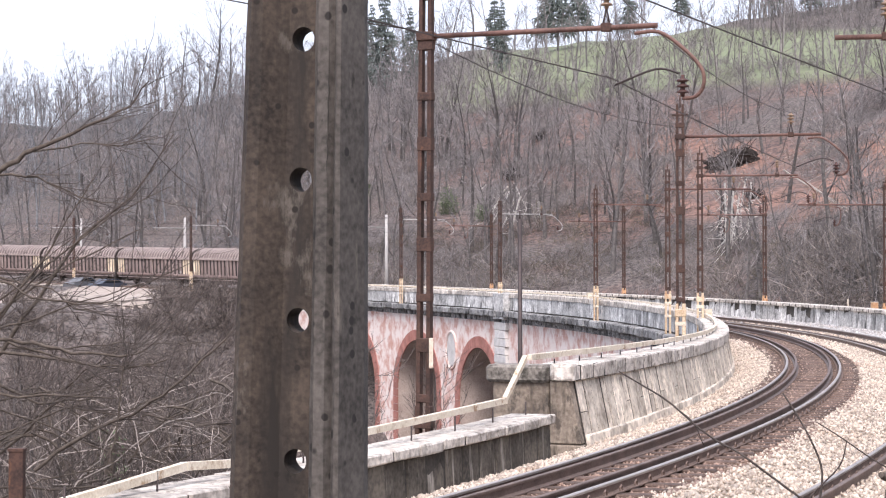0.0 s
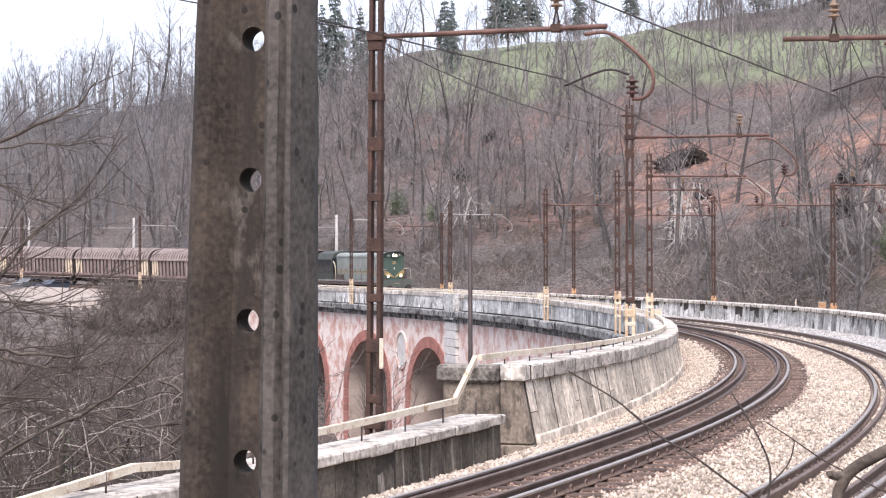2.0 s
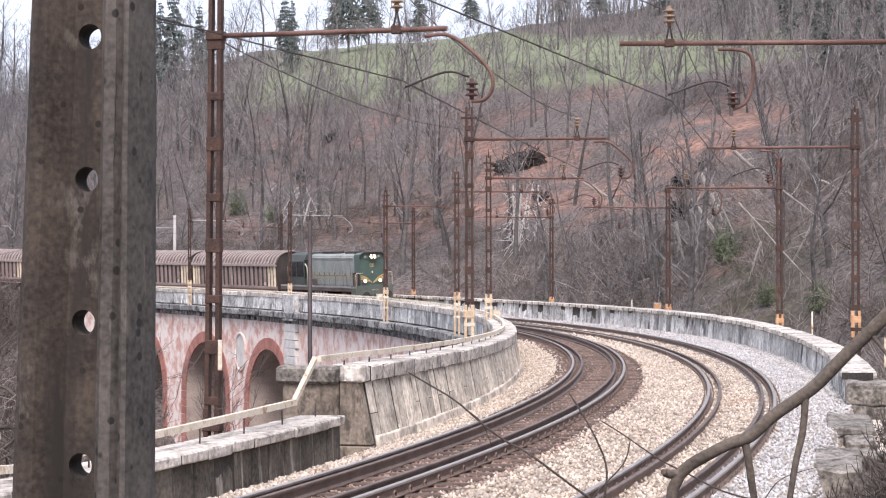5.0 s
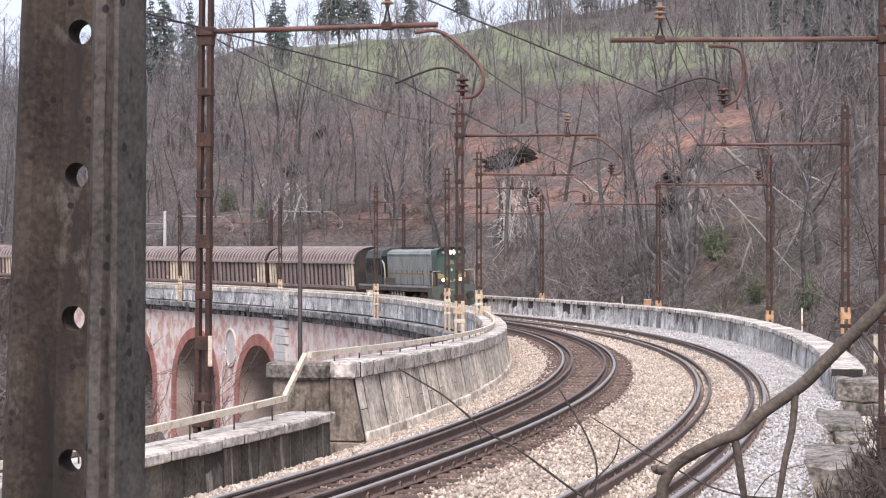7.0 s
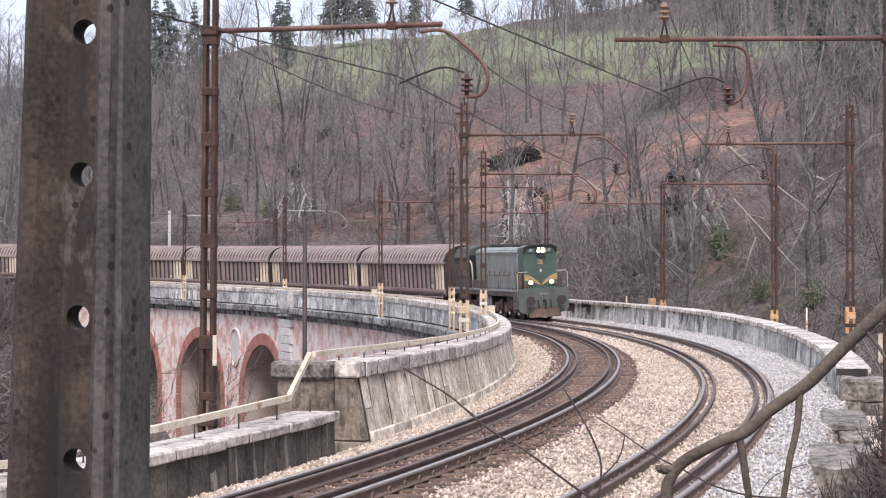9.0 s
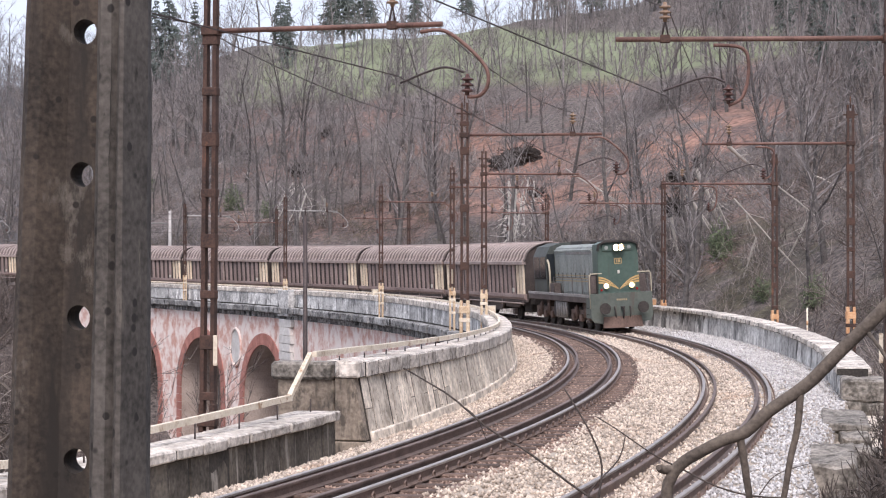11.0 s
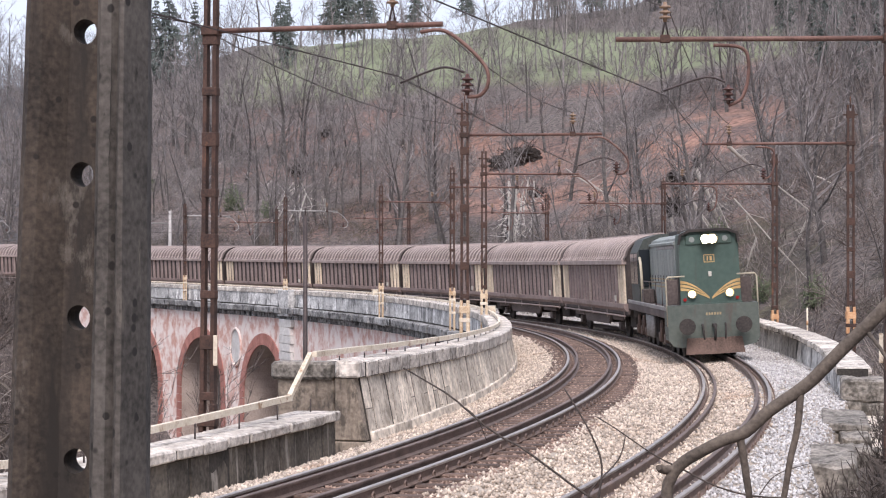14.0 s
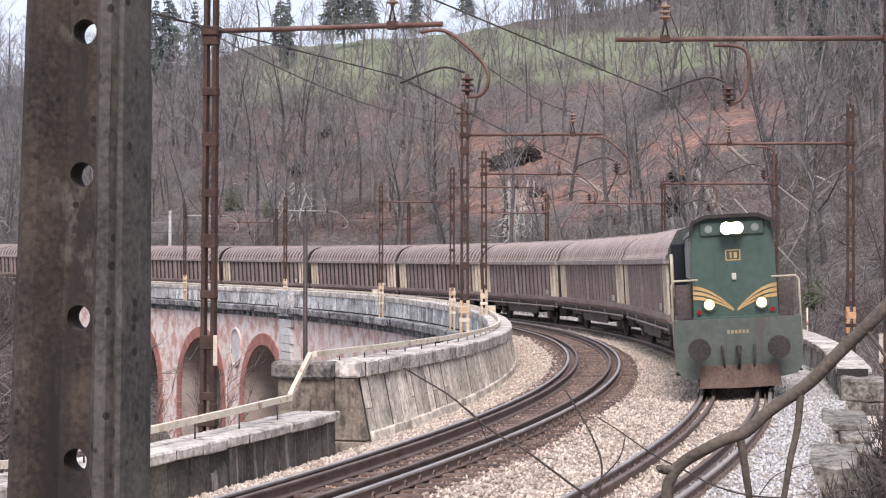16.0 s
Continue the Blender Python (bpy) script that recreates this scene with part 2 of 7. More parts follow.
def piece(name, me, parent, m):
    ob = new(name, me)
    ob.parent = parent
    ob.matrix_basis = m
    return ob


def thing(name, label, category, group="", kind="", at=None):
    ob = tagged(new(name), label, category, group, kind)
    if at is not None:
        ob.matrix_basis = at
    return ob


def box(bm, x0, x1, y0, y1, z0, z1, m=None, bevel=0.0):
    v = [bm.verts.new((x, y, z)) for z in (z0, z1) for y in (y0, y1) for x in (x0, x1)]
    fs = [bm.faces.new([v[i] for i in q]) for q in ((0, 2, 3, 1), (4, 5, 7, 6), (0, 1, 5, 4), (2, 6, 7, 3), (0, 4, 6, 2), (1, 3, 7, 5))]
    if bevel:
        r = bmesh.ops.bevel(bm, geom=list({e for f in fs for e in f.edges}), offset=bevel, segments=1, affect="EDGES")
        v = list({w for f in r["faces"] for w in f.verts} | {w for w in v if w.is_valid})
    if m is not None:
        bmesh.ops.transform(bm, matrix=m, verts=v)
    return v


def tube(bm, pts, radii, seg=8, cap=True):
    """A round bar through the points, with a radius at each."""
    pts = [Vector(p) for p in pts]
    if not hasattr(radii, "__len__"):
        radii = [radii] * len(pts)
    rings, up = [], None
    for i, p in enumerate(pts):
        d = (pts[min(i + 1, len(pts) - 1)] - pts[max(i - 1, 0)])
        d = d.normalized() if d.length > 1e-9 else Vector((0, 0, 1))
        if up is None:
            up = d.orthogonal().normalized()
        up = (up - d * up.dot(d))
        up = up.normalized() if up.length > 1e-6 else d.orthogonal().normalized()
        side = d.cross(up)
        rings.append([bm.verts.new(p + (up * math.cos(a) + side * math.sin(a)) * radii[i]) for a in [math.tau * k / seg for k in range(seg)]])
    for a, b in zip(rings, rings[1:]):
        for k in range(seg):
            f = bm.faces.new((a[k], a[(k + 1) % seg], b[(k + 1) % seg], b[k]))
            f.smooth = seg > 5
    if cap:
        bm.faces.new(rings[0][::-1])
        bm.faces.new(rings[-1])


def lathe(bm, profile, m=None, seg=14):
    """Turns (radius, height) pairs about z."""
    rings = [[bm.verts.new((r * math.cos(math.tau * k / seg), r * math.sin(math.tau * k / seg), z)) for k in range(seg)] for r, z in profile]
    for a, b in zip(rings, rings[1:]):
        for k in range(seg):
            bm.faces.new((a[k], a[(k + 1) % seg], b[(k + 1) % seg], b[k])).smooth = True
    bm.faces.new(rings[0][::-1])
    bm.faces.new(rings[-1])
    if m is not None:
        bmesh.ops.transform(bm, matrix=m, verts=[v for r in rings for v in r])


def prism(bm, outline, y0, y1):
    """An outline in x and z, drawn out along y."""
    a = [bm.verts.new((x, y0, z)) for x, z in outline]
    b = [bm.verts.new((x, y1, z)) for x, z in outline]
    n = len(a)
    for i in range(n):
        bm.faces.new((a[i], a[(i + 1) % n], b[(i + 1) % n], b[i]))
    bm.faces.new(a[::-1])
    bm.faces.new(b)


# ---- the line of the railway: a curve with knots of curvature ----
STEP = 0.75
SS = np.arange(-120, 480, STEP)
CURV = np.interp(SS, [-45, -20, 0, 25, 50, 80, 120, 170, 260], [0.0067, 0.00698, 0.00764, 0.00678, 0.00771, 0.00727, 0.004, 0.00426, 0.00503])
I0 = int(np.argmin(abs(SS)))
HEAD = np.cumsum(CURV) * STEP
HEAD = HEAD - HEAD[I0] - 0.19098
TX, TY = np.cumsum(-np.sin(HEAD)) * STEP, np.cumsum(np.cos(HEAD)) * STEP
TX, TY = TX - TX[I0] + 6.285, TY - TY[I0] + 37.816
TZ = -0.0019 * SS + 0.734 * np.clip(np.minimum(SS, 330) - 40, 0, 999) ** 2 / 1e4
LEFT = -3.733          # offset of the inner track from the outer one


def trk(s, o=0.0, z=0.0):
    h = np.interp(s, SS, HEAD)
    return Vector((np.interp(s, SS, TX) + o * math.cos(h), np.interp(s, SS, TY) + o * math.sin(h), np.interp(s, SS, TZ) + z))


def along(s, o=0.0, z=0.0):
    """A pose on the line: y runs along the track away from the eye, x to its outer side."""
    return Matrix.Translation(trk(s, o, z)) @ Matrix.Rotation(float(np.interp(s, SS, HEAD)), 4, "Z")


def sweep(bm, profile, s0, s1, step, closed=True):
    """A cross-section of (offset, height) pairs, or a function of s that gives one, drawn along the line."""
    n = max(1, round((s1 - s0) / step))
    rings = []
    for i in range(n + 1):
        s = s0 + (s1 - s0) * i / n
        pr = profile(s) if callable(profile) else profile
        rings.append([bm.verts.new(trk(s, o, z)) for o, z in pr])
    k = len(rings[0])
    for a, b in zip(rings, rings[1:]):
        for j in range(k if closed else k - 1):
            bm.faces.new((a[j], a[(j + 1) % k], b[(j + 1) % k], b[j]))
    if closed:
        bm.faces.new(rings[0][::-1])
        bm.faces.new(rings[-1])


def smooth(a, b, x):
    t = np.clip((x - a) / (b - a), 0, 1)
    return t * t * (3 - 2 * t)


# ---- the lie of the land ----
def line_of(x, y):
    """Place along the line, offset from it and its height, for arrays x, y."""
    o, s, tz = np.empty_like(x), np.empty_like(x), np.empty_like(x)
    for i in range(0, len(x), 4000):
        d = (x[i:i + 4000, None] - TX[None, ::2]) ** 2 + (y[i:i + 4000, None] - TY[None, ::2]) ** 2
        j = d.argmin(1) * 2
        o[i:i + 4000] = np.sqrt(d.min(1)) * np.sign((x[i:i + 4000] - TX[j]) * np.cos(HEAD[j]) + (y[i:i + 4000] - TY[j]) * np.sin(HEAD[j]))
        s[i:i + 4000], tz[i:i + 4000] = SS[j], TZ[j]
    return s, o, tz


def land(x, y):
    """Height of the ground at arrays x, y: a valley under the viaduct, a wooded hill beyond it."""
    x, y = np.asarray(x, float), np.asarray(y, float)
    shape = x.shape
    x, y = x.ravel(), y.ravel()
    s, o, tz = line_of(x, y)
    bump = smooth(-6, 28, s) * (1 - smooth(98, 140, s))
    inner = -13.0 * bump - 3.0 * smooth(-8, -16, o) * (1 - smooth(115, 140, s))
    inner = np.where(s < 10, np.minimum(inner, -1.0 - 6.0 * smooth(-7.5, -14, o)), inner)
    lot = np.interp(y, [120, 140, 185, 260], [-3.0, -0.9, 0.3, 0.6]) - tz
    inner = inner + (lot - inner) * smooth(128, 150, s) * smooth(-9, -14, o)
    hill = 0.34 * np.clip(o - 20, 0, 100) + 0.295 * np.clip(o - 120, 0, 75) - 0.12 * np.clip(o - 198, 0, 500)
    hill = hill * (1 - 0.20 * smooth(-15, -130, x)) + 9.0 * smooth(25, 95, x) * smooth(60, 160, o)
    outer = -7.0 * bump * (1 - smooth(10, 34, o)) + hill
    bank = (1 - smooth(-30, -4, s)) * smooth(2.6, 5.0, o) * 0.8
    bed = -0.75 - 12.2 * bump + 0.10 * (1 - smooth(-1, 4, s)) * (o > 1.6)
    z = np.where(o < 0, bed + (inner - bed) * smooth(-7.2, -9.5, o), bed + (outer + bank - bed) * smooth(2.6, 5.2, o))
    z = z + tz * (abs(o) < 120)
    z = z + 1.1 * np.sin(x * 0.06 + 1.3) * np.sin(y * 0.05) * smooth(20, 60, o) + 0.7 * np.sin(x * 0.21 + 0.9 * np.sin(y * 0.05)) * np.sin(y * 0.13 + 2) * smooth(20, 40, o) + 0.35 * np.sin(x * 0.47 + y * 0.11) * np.sin(y * 0.31 - x * 0.2) * smooth(14, 30, o)
    return z.reshape(shape)


def spread(lo, hi, core0, core1, step, n):
    mid = np.arange(core0, core1, step)
    return np.concatenate([core0 - (core0 - lo) * np.linspace(1, 0, n, endpoint=False) ** 2.2, mid, core1 + (hi - core1) * np.linspace(0, 1, n) ** 2.2])


def mesh_ob(name, verts, faces, material, parent=None, flat=True):
    me = bpy.data.meshes.new(name)
    me.from_pydata([tuple(v) for v in verts], [], faces)
    me.materials.append(material)
    if not flat:
        me.polygons.foreach_set("use_smooth", [True] * len(me.polygons))
    ob = new(name, me)
    ob.parent = parent
    return ob


def build_ground():
    gx = spread(-2500, 2500, -190, 170, 2.6, 14)
    gy = spread(-1500, 3500, -20, 360, 2.6, 14)
    xx, yy = np.meshgrid(gx, gy)
    zz = land(xx, yy)
    w = len(gx)
    faces = [(j * w + i, j * w + i + 1, (j + 1) * w + i + 1, (j + 1) * w + i) for j in range(len(gy) - 1) for i in range(w - 1)]
    ob = mesh_ob("ground", np.stack([xx, yy, zz], -1).reshape(-1, 3), faces, ground_material(), flat=False)
    tagged(ob, "wooded hillside of red-brown leaf litter with green meadow", "ground", kind="structure")


def ground_material():
    m, n, l, b = nodes_of("leaf_litter")
    geo = n.new("ShaderNodeNewGeometry")
    def noise_at(scale, detail=5):
        t = n.new("ShaderNodeTexNoise")
        t.inputs["Scale"].default_value, t.inputs["Detail"].default_value = scale, detail
        l.new(geo.outputs["Position"], t.inputs["Vector"])
        return t.outputs[0]
    def ramp(v, stops):
        r = n.new("ShaderNodeValToRGB")
        while len(r.color_ramp.elements) < len(stops):
            r.color_ramp.elements.new(0.5)
        for e, (p, c) in zip(r.color_ramp.elements, stops):
            e.position, e.color = p, rgb(c)
        l.new(v, r.inputs[0])
        return r.outputs[0]
    def mix(f, a, c):
        x = n.new("ShaderNodeMix")
        x.data_type = "RGBA"
        l.new(f, x.inputs[0])
        l.new(a, x.inputs[6])
        l.new(c, x.inputs[7])
        return x.outputs[2]
    def span(v, lo, hi):
        r = n.new("ShaderNodeMapRange")
        r.interpolation_type = "SMOOTHSTEP"
        r.inputs[1].default_value, r.inputs[2].default_value = lo, hi
        l.new(v, r.inputs[0])
        return r.outputs[0]
    def calc(op, a, c, d=None):
        r = n.new("ShaderNodeMath")
        r.operation = op
        for i, v in enumerate((a, c, d)):
            if v is None:
                continue
            if isinstance(v, (int, float)):
                r.inputs[i].default_value = v
            else:
                l.new(v, r.inputs[i])
        return r.outputs[0]
    sep = n.new("ShaderNodeSeparateXYZ")
    l.new(geo.outputs["Position"], sep.inputs[0])
    px, py, pz = sep.outputs
    litter = ramp(noise_at(1.5), [(0.3, (0.04, 0.033, 0.032)), (0.5, (0.14, 0.096, 0.083)), (0.7, (0.27, 0.165, 0.132))])
    earth = ramp(noise_at(1.1), [(0.3, (0.08, 0.05, 0.041)), (0.5, (0.25, 0.142, 0.108)), (0.7, (0.39, 0.235, 0.175))])
    dead = ramp(noise_at(3.0), [(0.35, (0.042, 0.037, 0.035)), (0.6, (0.165, 0.14, 0.128))])
    moss = ramp(noise_at(1.2), [(0.35, (0.036, 0.035, 0.025)), (0.65, (0.115, 0.102, 0.07))])
    grass = ramp(noise_at(0.8), [(0.3, (0.145, 0.17, 0.10)), (0.7, (0.22, 0.248, 0.15))])
    # slope of fallen leaves, reddest where the storm threw the trees
    wide = noise_at(0.07, 5)
    red = calc("MULTIPLY", calc("MULTIPLY", span(px, -14.0, 8.0), span(px, 52.0, 40.0)), calc("MULTIPLY", span(pz, 6.0, 10.0), span(pz, 24.0, 18.0)))
    col = mix(ramp(calc("MULTIPLY_ADD", red, -0.07, wide), [(0.42, (0, 0, 0)), (0.54, (1, 1, 1))]), mix(calc("MULTIPLY", red, span(noise_at(0.11, 4), 0.36, 0.52)), litter, earth), dead)
    col = mix(calc("MULTIPLY", span(pz, 7.5, 3.0), span(noise_at(0.12, 4), 0.36, 0.56)), col, dead)
    col = mix(calc("MULTIPLY", calc("MULTIPLY", span(pz, 9.0, 5.0), span(calc("MULTIPLY_ADD", py, -0.15, px), -2.0, 2.0)), span(noise_at(0.3, 4), 0.38, 0.52)), col, moss)
    high = calc("MULTIPLY_ADD", noise_at(0.06, 4), 5.0, pz)
    mead = calc("MULTIPLY", span(high, 31.5, 34.5), span(calc("MULTIPLY_ADD", px, 0.33, high), 60.5, 58.0))
    mead = calc("MULTIPLY", mead, span(calc("MULTIPLY_ADD", noise_at(0.05, 3), 14.0, px), 62.0, 56.0))
    mead = calc("MULTIPLY", mead, span(calc("MULTIPLY_ADD", px, -0.10, noise_at(0.045, 3)), 5.4, 3.4))
    col = mix(calc("MULTIPLY", span(calc("MULTIPLY_ADD", py, -0.195, px), -2.0, 4.0), span(noise_at(0.2, 4), 0.30, 0.46)), col, dead)
    col = mix(calc("MULTIPLY", span(calc("MULTIPLY_ADD", py, 0.10, px), 2.0, -22.0), 0.8), col, dead)
    col = mix(span(high, 36.0, 40.0), col, dead)
    col = mix(mead, col, grass)
    l.new(col, b.inputs["Base Color"])
    b.inputs["Roughness"].default_value = 1.0
    bp = n.new("ShaderNodeBump")
    bp.inputs["Strength"].default_value, bp.inputs["Distance"].default_value = 0.55, 0.2
    l.new(noise_at(2.5, 6), bp.inputs["Height"])
    l.new(bp.outputs[0], b.inputs["Normal"])
    return m


build_ground()


# ---- ballast and the two tracks ----
EDGE_S = (-30, -13, -10.5, -9, -4.5, 0.0, 2, 9, 21, 30, 40, 60)
EDGE_O = (2.15, 1.92, 1.68, 1.66, 1.85, 2.18, 2.35, 2.55, 2.95, 3.35, 3.7, 4.0)


def right_wall_o(s):
    return float(np.interp(s, EDGE_S, EDGE_O))


def bed_profile(s):
    w = right_wall_o(s) + 0.1
    return [(-6.6, -0.60), (-6.1, -0.36), (-5.35, -0.20), (-5.05, -0.158), (-2.42, -0.082), (-2.1, -0.16), (-1.5, -0.26), (-1.3, -0.245), (1.3, -0.085), (1.6, -0.15), (w, -0.16), (w + 0.12, -0.45), (w + 0.25, -0.75)]


def bed_z(s, o):
    p = bed_profile(s)
    return float(np.interp(o, [a for a, b in p], [b for a, b in p]))


def build_bed():
    bm = bmesh.new()
    sweep(bm, bed_profile, -70, 330, 1.0, closed=False)
    ob = part("ballast_bed", bm, M["ballast"])
    bm = bmesh.new()
    def strip(s):
        a, b = -4.85 + 0.08 * math.sin(s * 0.9), -2.28 + 0.06 * math.sin(s * 0.55) + 0.04 * math.sin(s * 1.7)
        return [(o, bed_z(s, o) + 0.008) for o in (a, -4.6, -3.7, -2.8, -2.42, b)]
    sweep(bm, strip, -70, 330, 0.8, closed=False)
    part("rusty_bed", bm, M["rust_bed"], ob, "rust-stained brown ballast under the inner track")
    tagged(ob, "pale crushed-stone ballast bed with rusty patches", "ballast", kind="structure")


def stones(rng, n, s_lo, s_hi, size, name, rusty=False):
    """Loose crushed stone on the bed, as one mesh."""
    base = np.array([(1, 0, 0), (-1, 0, 0), (0, 1, 0), (0, -1, 0), (0, 0, 1), (0, 0, -1)], float)
    tri = [(0, 2, 4), (2, 1, 4), (1, 3, 4), (3, 0, 4), (2, 0, 5), (1, 2, 5), (3, 1, 5), (0, 3, 5)]
    u = rng.random(n)
    s = s_lo + (s_hi - s_lo) * u ** 1.25
    wall = np.interp(s, EDGE_S, EDGE_O)
    o = -6.1 + (wall + 6.05 + 0.25 * (s < 3)) * rng.random(n)
    keep = np.ones(n, bool)
    for c in (LEFT, 0):
        for r in (-0.7535, 0.7535):
            keep &= abs(o - c - r) > 0.12
        inside = abs(o - c) < 1.3
        keep &= ~(inside & (rng.random(n) < (0.35 if c else 0.06)))
        if c:
            keep &= ~(inside & (abs((s + 30.0) / 0.62 % 1.0 - 0.5) > 0.29) & (rng.random(n) < 0.93))
    near = (o > LEFT - 0.95 - 0.2 * rng.random(n)) & (o < LEFT + 1.12 + 0.25 * rng.random(n) + 0.12 * np.sin(s * 0.43))
    keep &= near if rusty else ~near
    if name.startswith("grey"):
        keep &= o > 0.2 + 0.8 * rng.random(n)
    elif not rusty:
        keep &= o <= 0.2 + 0.8 * rng.random(n)
    s, o, wall = s[keep], o[keep], wall[keep]
    n = len(s)
    z = np.array([bed_z(a, b) for a, b in zip(s, o)]) + rng.random(n) * 0.03
    hd = np.interp(s, SS, HEAD)
    cx = np.interp(s, SS, TX) + o * np.cos(hd)
    cy = np.interp(s, SS, TY) + o * np.sin(hd)
    cz = np.interp(s, SS, TZ) + z
    sc = size * (0.6 + 0.9 * rng.random((n, 1, 1))) * (0.55 + 0.6 * rng.random((n, 1, 3)))
    v = base[None] * sc * (0.75 + 0.5 * rng.random((n, 6, 1)))
    a, b = rng.random(n) * 6.28, rng.random(n) * 6.28
    ca, sa, cb, sb = np.cos(a), np.sin(a), np.cos(b), np.sin(b)
    x1, y1, z1 = v[..., 0], v[..., 1] * cb[:, None] - v[..., 2] * sb[:, None], v[..., 1] * sb[:, None] + v[..., 2] * cb[:, None]
    x2, y2 = x1 * ca[:, None] - y1 * sa[:, None], x1 * sa[:, None] + y1 * ca[:, None]
    vv = np.stack([x2 + cx[:, None], y2 + cy[:, None], z1 + cz[:, None]], -1).reshape(-1, 3)
    faces = (np.array(tri)[None] + (np.arange(n) * 6)[:, None, None]).reshape(-1, 3)
    me = bpy.data.meshes.new(name)
    me.vertices.add(len(vv))
    me.vertices.foreach_set("co", vv.ravel())
    me.loops.add(faces.size)
    me.loops.foreach_set("vertex_index", faces.ravel())
    me.polygons.add(len(faces))
    me.polygons.foreach_set("loop_start", np.arange(len(faces)) * 3)
    me.update(calc_edges=True)
    me.materials.append(M["rust_chip" if rusty else ("grey_chip" if name.startswith("grey") else "stone_chip")])
    return tagged(new(name, me), "loose rust-stained brown crushed stones" if rusty else ("loose pale grey crushed stones along the walls" if name.startswith("grey") else "loose tan and cream crushed stones"), "ballast", kind="stuff")


def rail_profile(o, z, head=True):
    """The web and foot, or the head, of a rail whose top centre is at o, z."""
    if head:
        p = [(-0.036, -0.035), (-0.036, -0.008), (-0.028, 0.0), (0.028, 0.0), (0.036, -0.008), (0.036, -0.035)]
    else:
        p = [(-0.07, -0.17), (-0.07, -0.155), (-0.012, -0.13), (-0.012, -0.045), (-0.034, -0.034), (0.034, -0.034), (0.012, -0.045), (0.012, -0.13), (0.07, -0.155), (0.07, -0.17)]
    return [(o + a, z + b) for a, b in p]


def sleeper_mesh():
    bm = bmesh.new()
    box(bm, -1.28, 1.28, -0.12, 0.12, -0.16, 0.0, bevel=0.02)
    me = bpy.data.meshes.new("sleeper")
    bm.to_mesh(me)
    bm.free()
    me.materials.append(M["sleeper"])
    return me


def build_track(name, o, dz, cant, label, guards):
    ob = tagged(new(name), label, "track", kind="structure")
    for side in (-1, 1):
        z = dz + side * cant / 2
        bm = bmesh.new()
        sweep(bm, rail_profile(o + side * 0.7535, z, False), -60, 330, 1.2)
        rail = part("rail", bm, M["rail"], ob, "dark rusty steel rail")
        bm = bmesh.new()
        sweep(bm, rail_profile(o + side * 0.7535, z, True), -60, 330, 1.2)
        part("rail_head", bm, M["rail_head"], rail, "worn bright running surface")
        if guards:
            bm = bmesh.new()
            g = o + side * (0.7535 - 0.27)
            sweep(bm, rail_profile(g, z + 0.005, False) , -60, 140, 1.2)
            sweep(bm, rail_profile(g, z + 0.005, True) , -60, 140, 1.2)
            part("guard_rail", bm, M["guard"], ob, "dull rusty guard rail")
        bm = bmesh.new()
        s = -30.0
        while s < 45:
            for k in (-1, 1):
                c = trk(s, o + side * 0.7535 + k * 0.105, z - 0.125)
                t = along(s).to_3x3() @ Vector((0, 1, 0))
                tube(bm, [c - t * 0.05, c - t * 0.045 + Vector((0, 0, 0.045)), c + Vector((0, 0, 0.07)), c + t * 0.045 + Vector((0, 0, 0.045)), c + t * 0.05], 0.013, 5, False)
            s += 0.62
        tagged(part("rail_clip", bm, M["rail"], ob, "coiled spring rail clips"), kind="stuff")
    me = sleeper_mesh()
    tilt = Matrix.Rotation(-math.atan2(cant, 1.507), 4, "Y")
    for i in range(215):
        s = -30.0 + 0.62 * i
        piece("sleeper", me, ob, along(s, o, dz - 0.165) @ tilt @ pose(0, 0, random.uniform(-0.012, 0), 0, 0, random.uniform(-1, 1)))


build_bed()
build_track("track_inner", LEFT, 0.096, 0.048, "worn railway track on dark wooden sleepers", True)
build_track("track_outer", 0.0, 0.0, 0.096, "railway track with guard rails on pale ballast", True)
RNG = np.random.default_rng(4)
stones(RNG, 80000, -26, 34, 0.034, "ballast_stone")
stones(RNG, 22000, 34, 110, 0.05, "ballast_stone")
stones(RNG, 90000, -26, 40, 0.032, "grey_ballast_stone")
stones(RNG, 16000, 40, 110, 0.05, "grey_ballast_stone")
stones(RNG, 150000, -26, 70, 0.029, "rusty_ballast_stone", True)


# ---- parapets, viaduct and low wall ----
def wall_top(s):
    return float(np.interp(s, [-9, 5, 20, 40, 70, 330], [1.12, 0.98, 0.86, 0.98, 1.12, 1.2]))


def block_mesh(name, dx, dy, dz, bevel, material, seed=0):
    """A stone block resting on z = 0, a little out of true."""
    rng = random.Random(seed)
    bm = bmesh.new()
    box(bm, -dx / 2, dx / 2, -dy / 2, dy / 2, 0, dz, bevel=bevel)
    for v in bm.verts:
        v.co += Vector([rng.uniform(-1, 1) * bevel * 0.35 for _ in range(3)])
    me = bpy.data.meshes.new(name)
    bm.to_mesh(me)
    bm.free()
    me.materials.append(material)
    return me


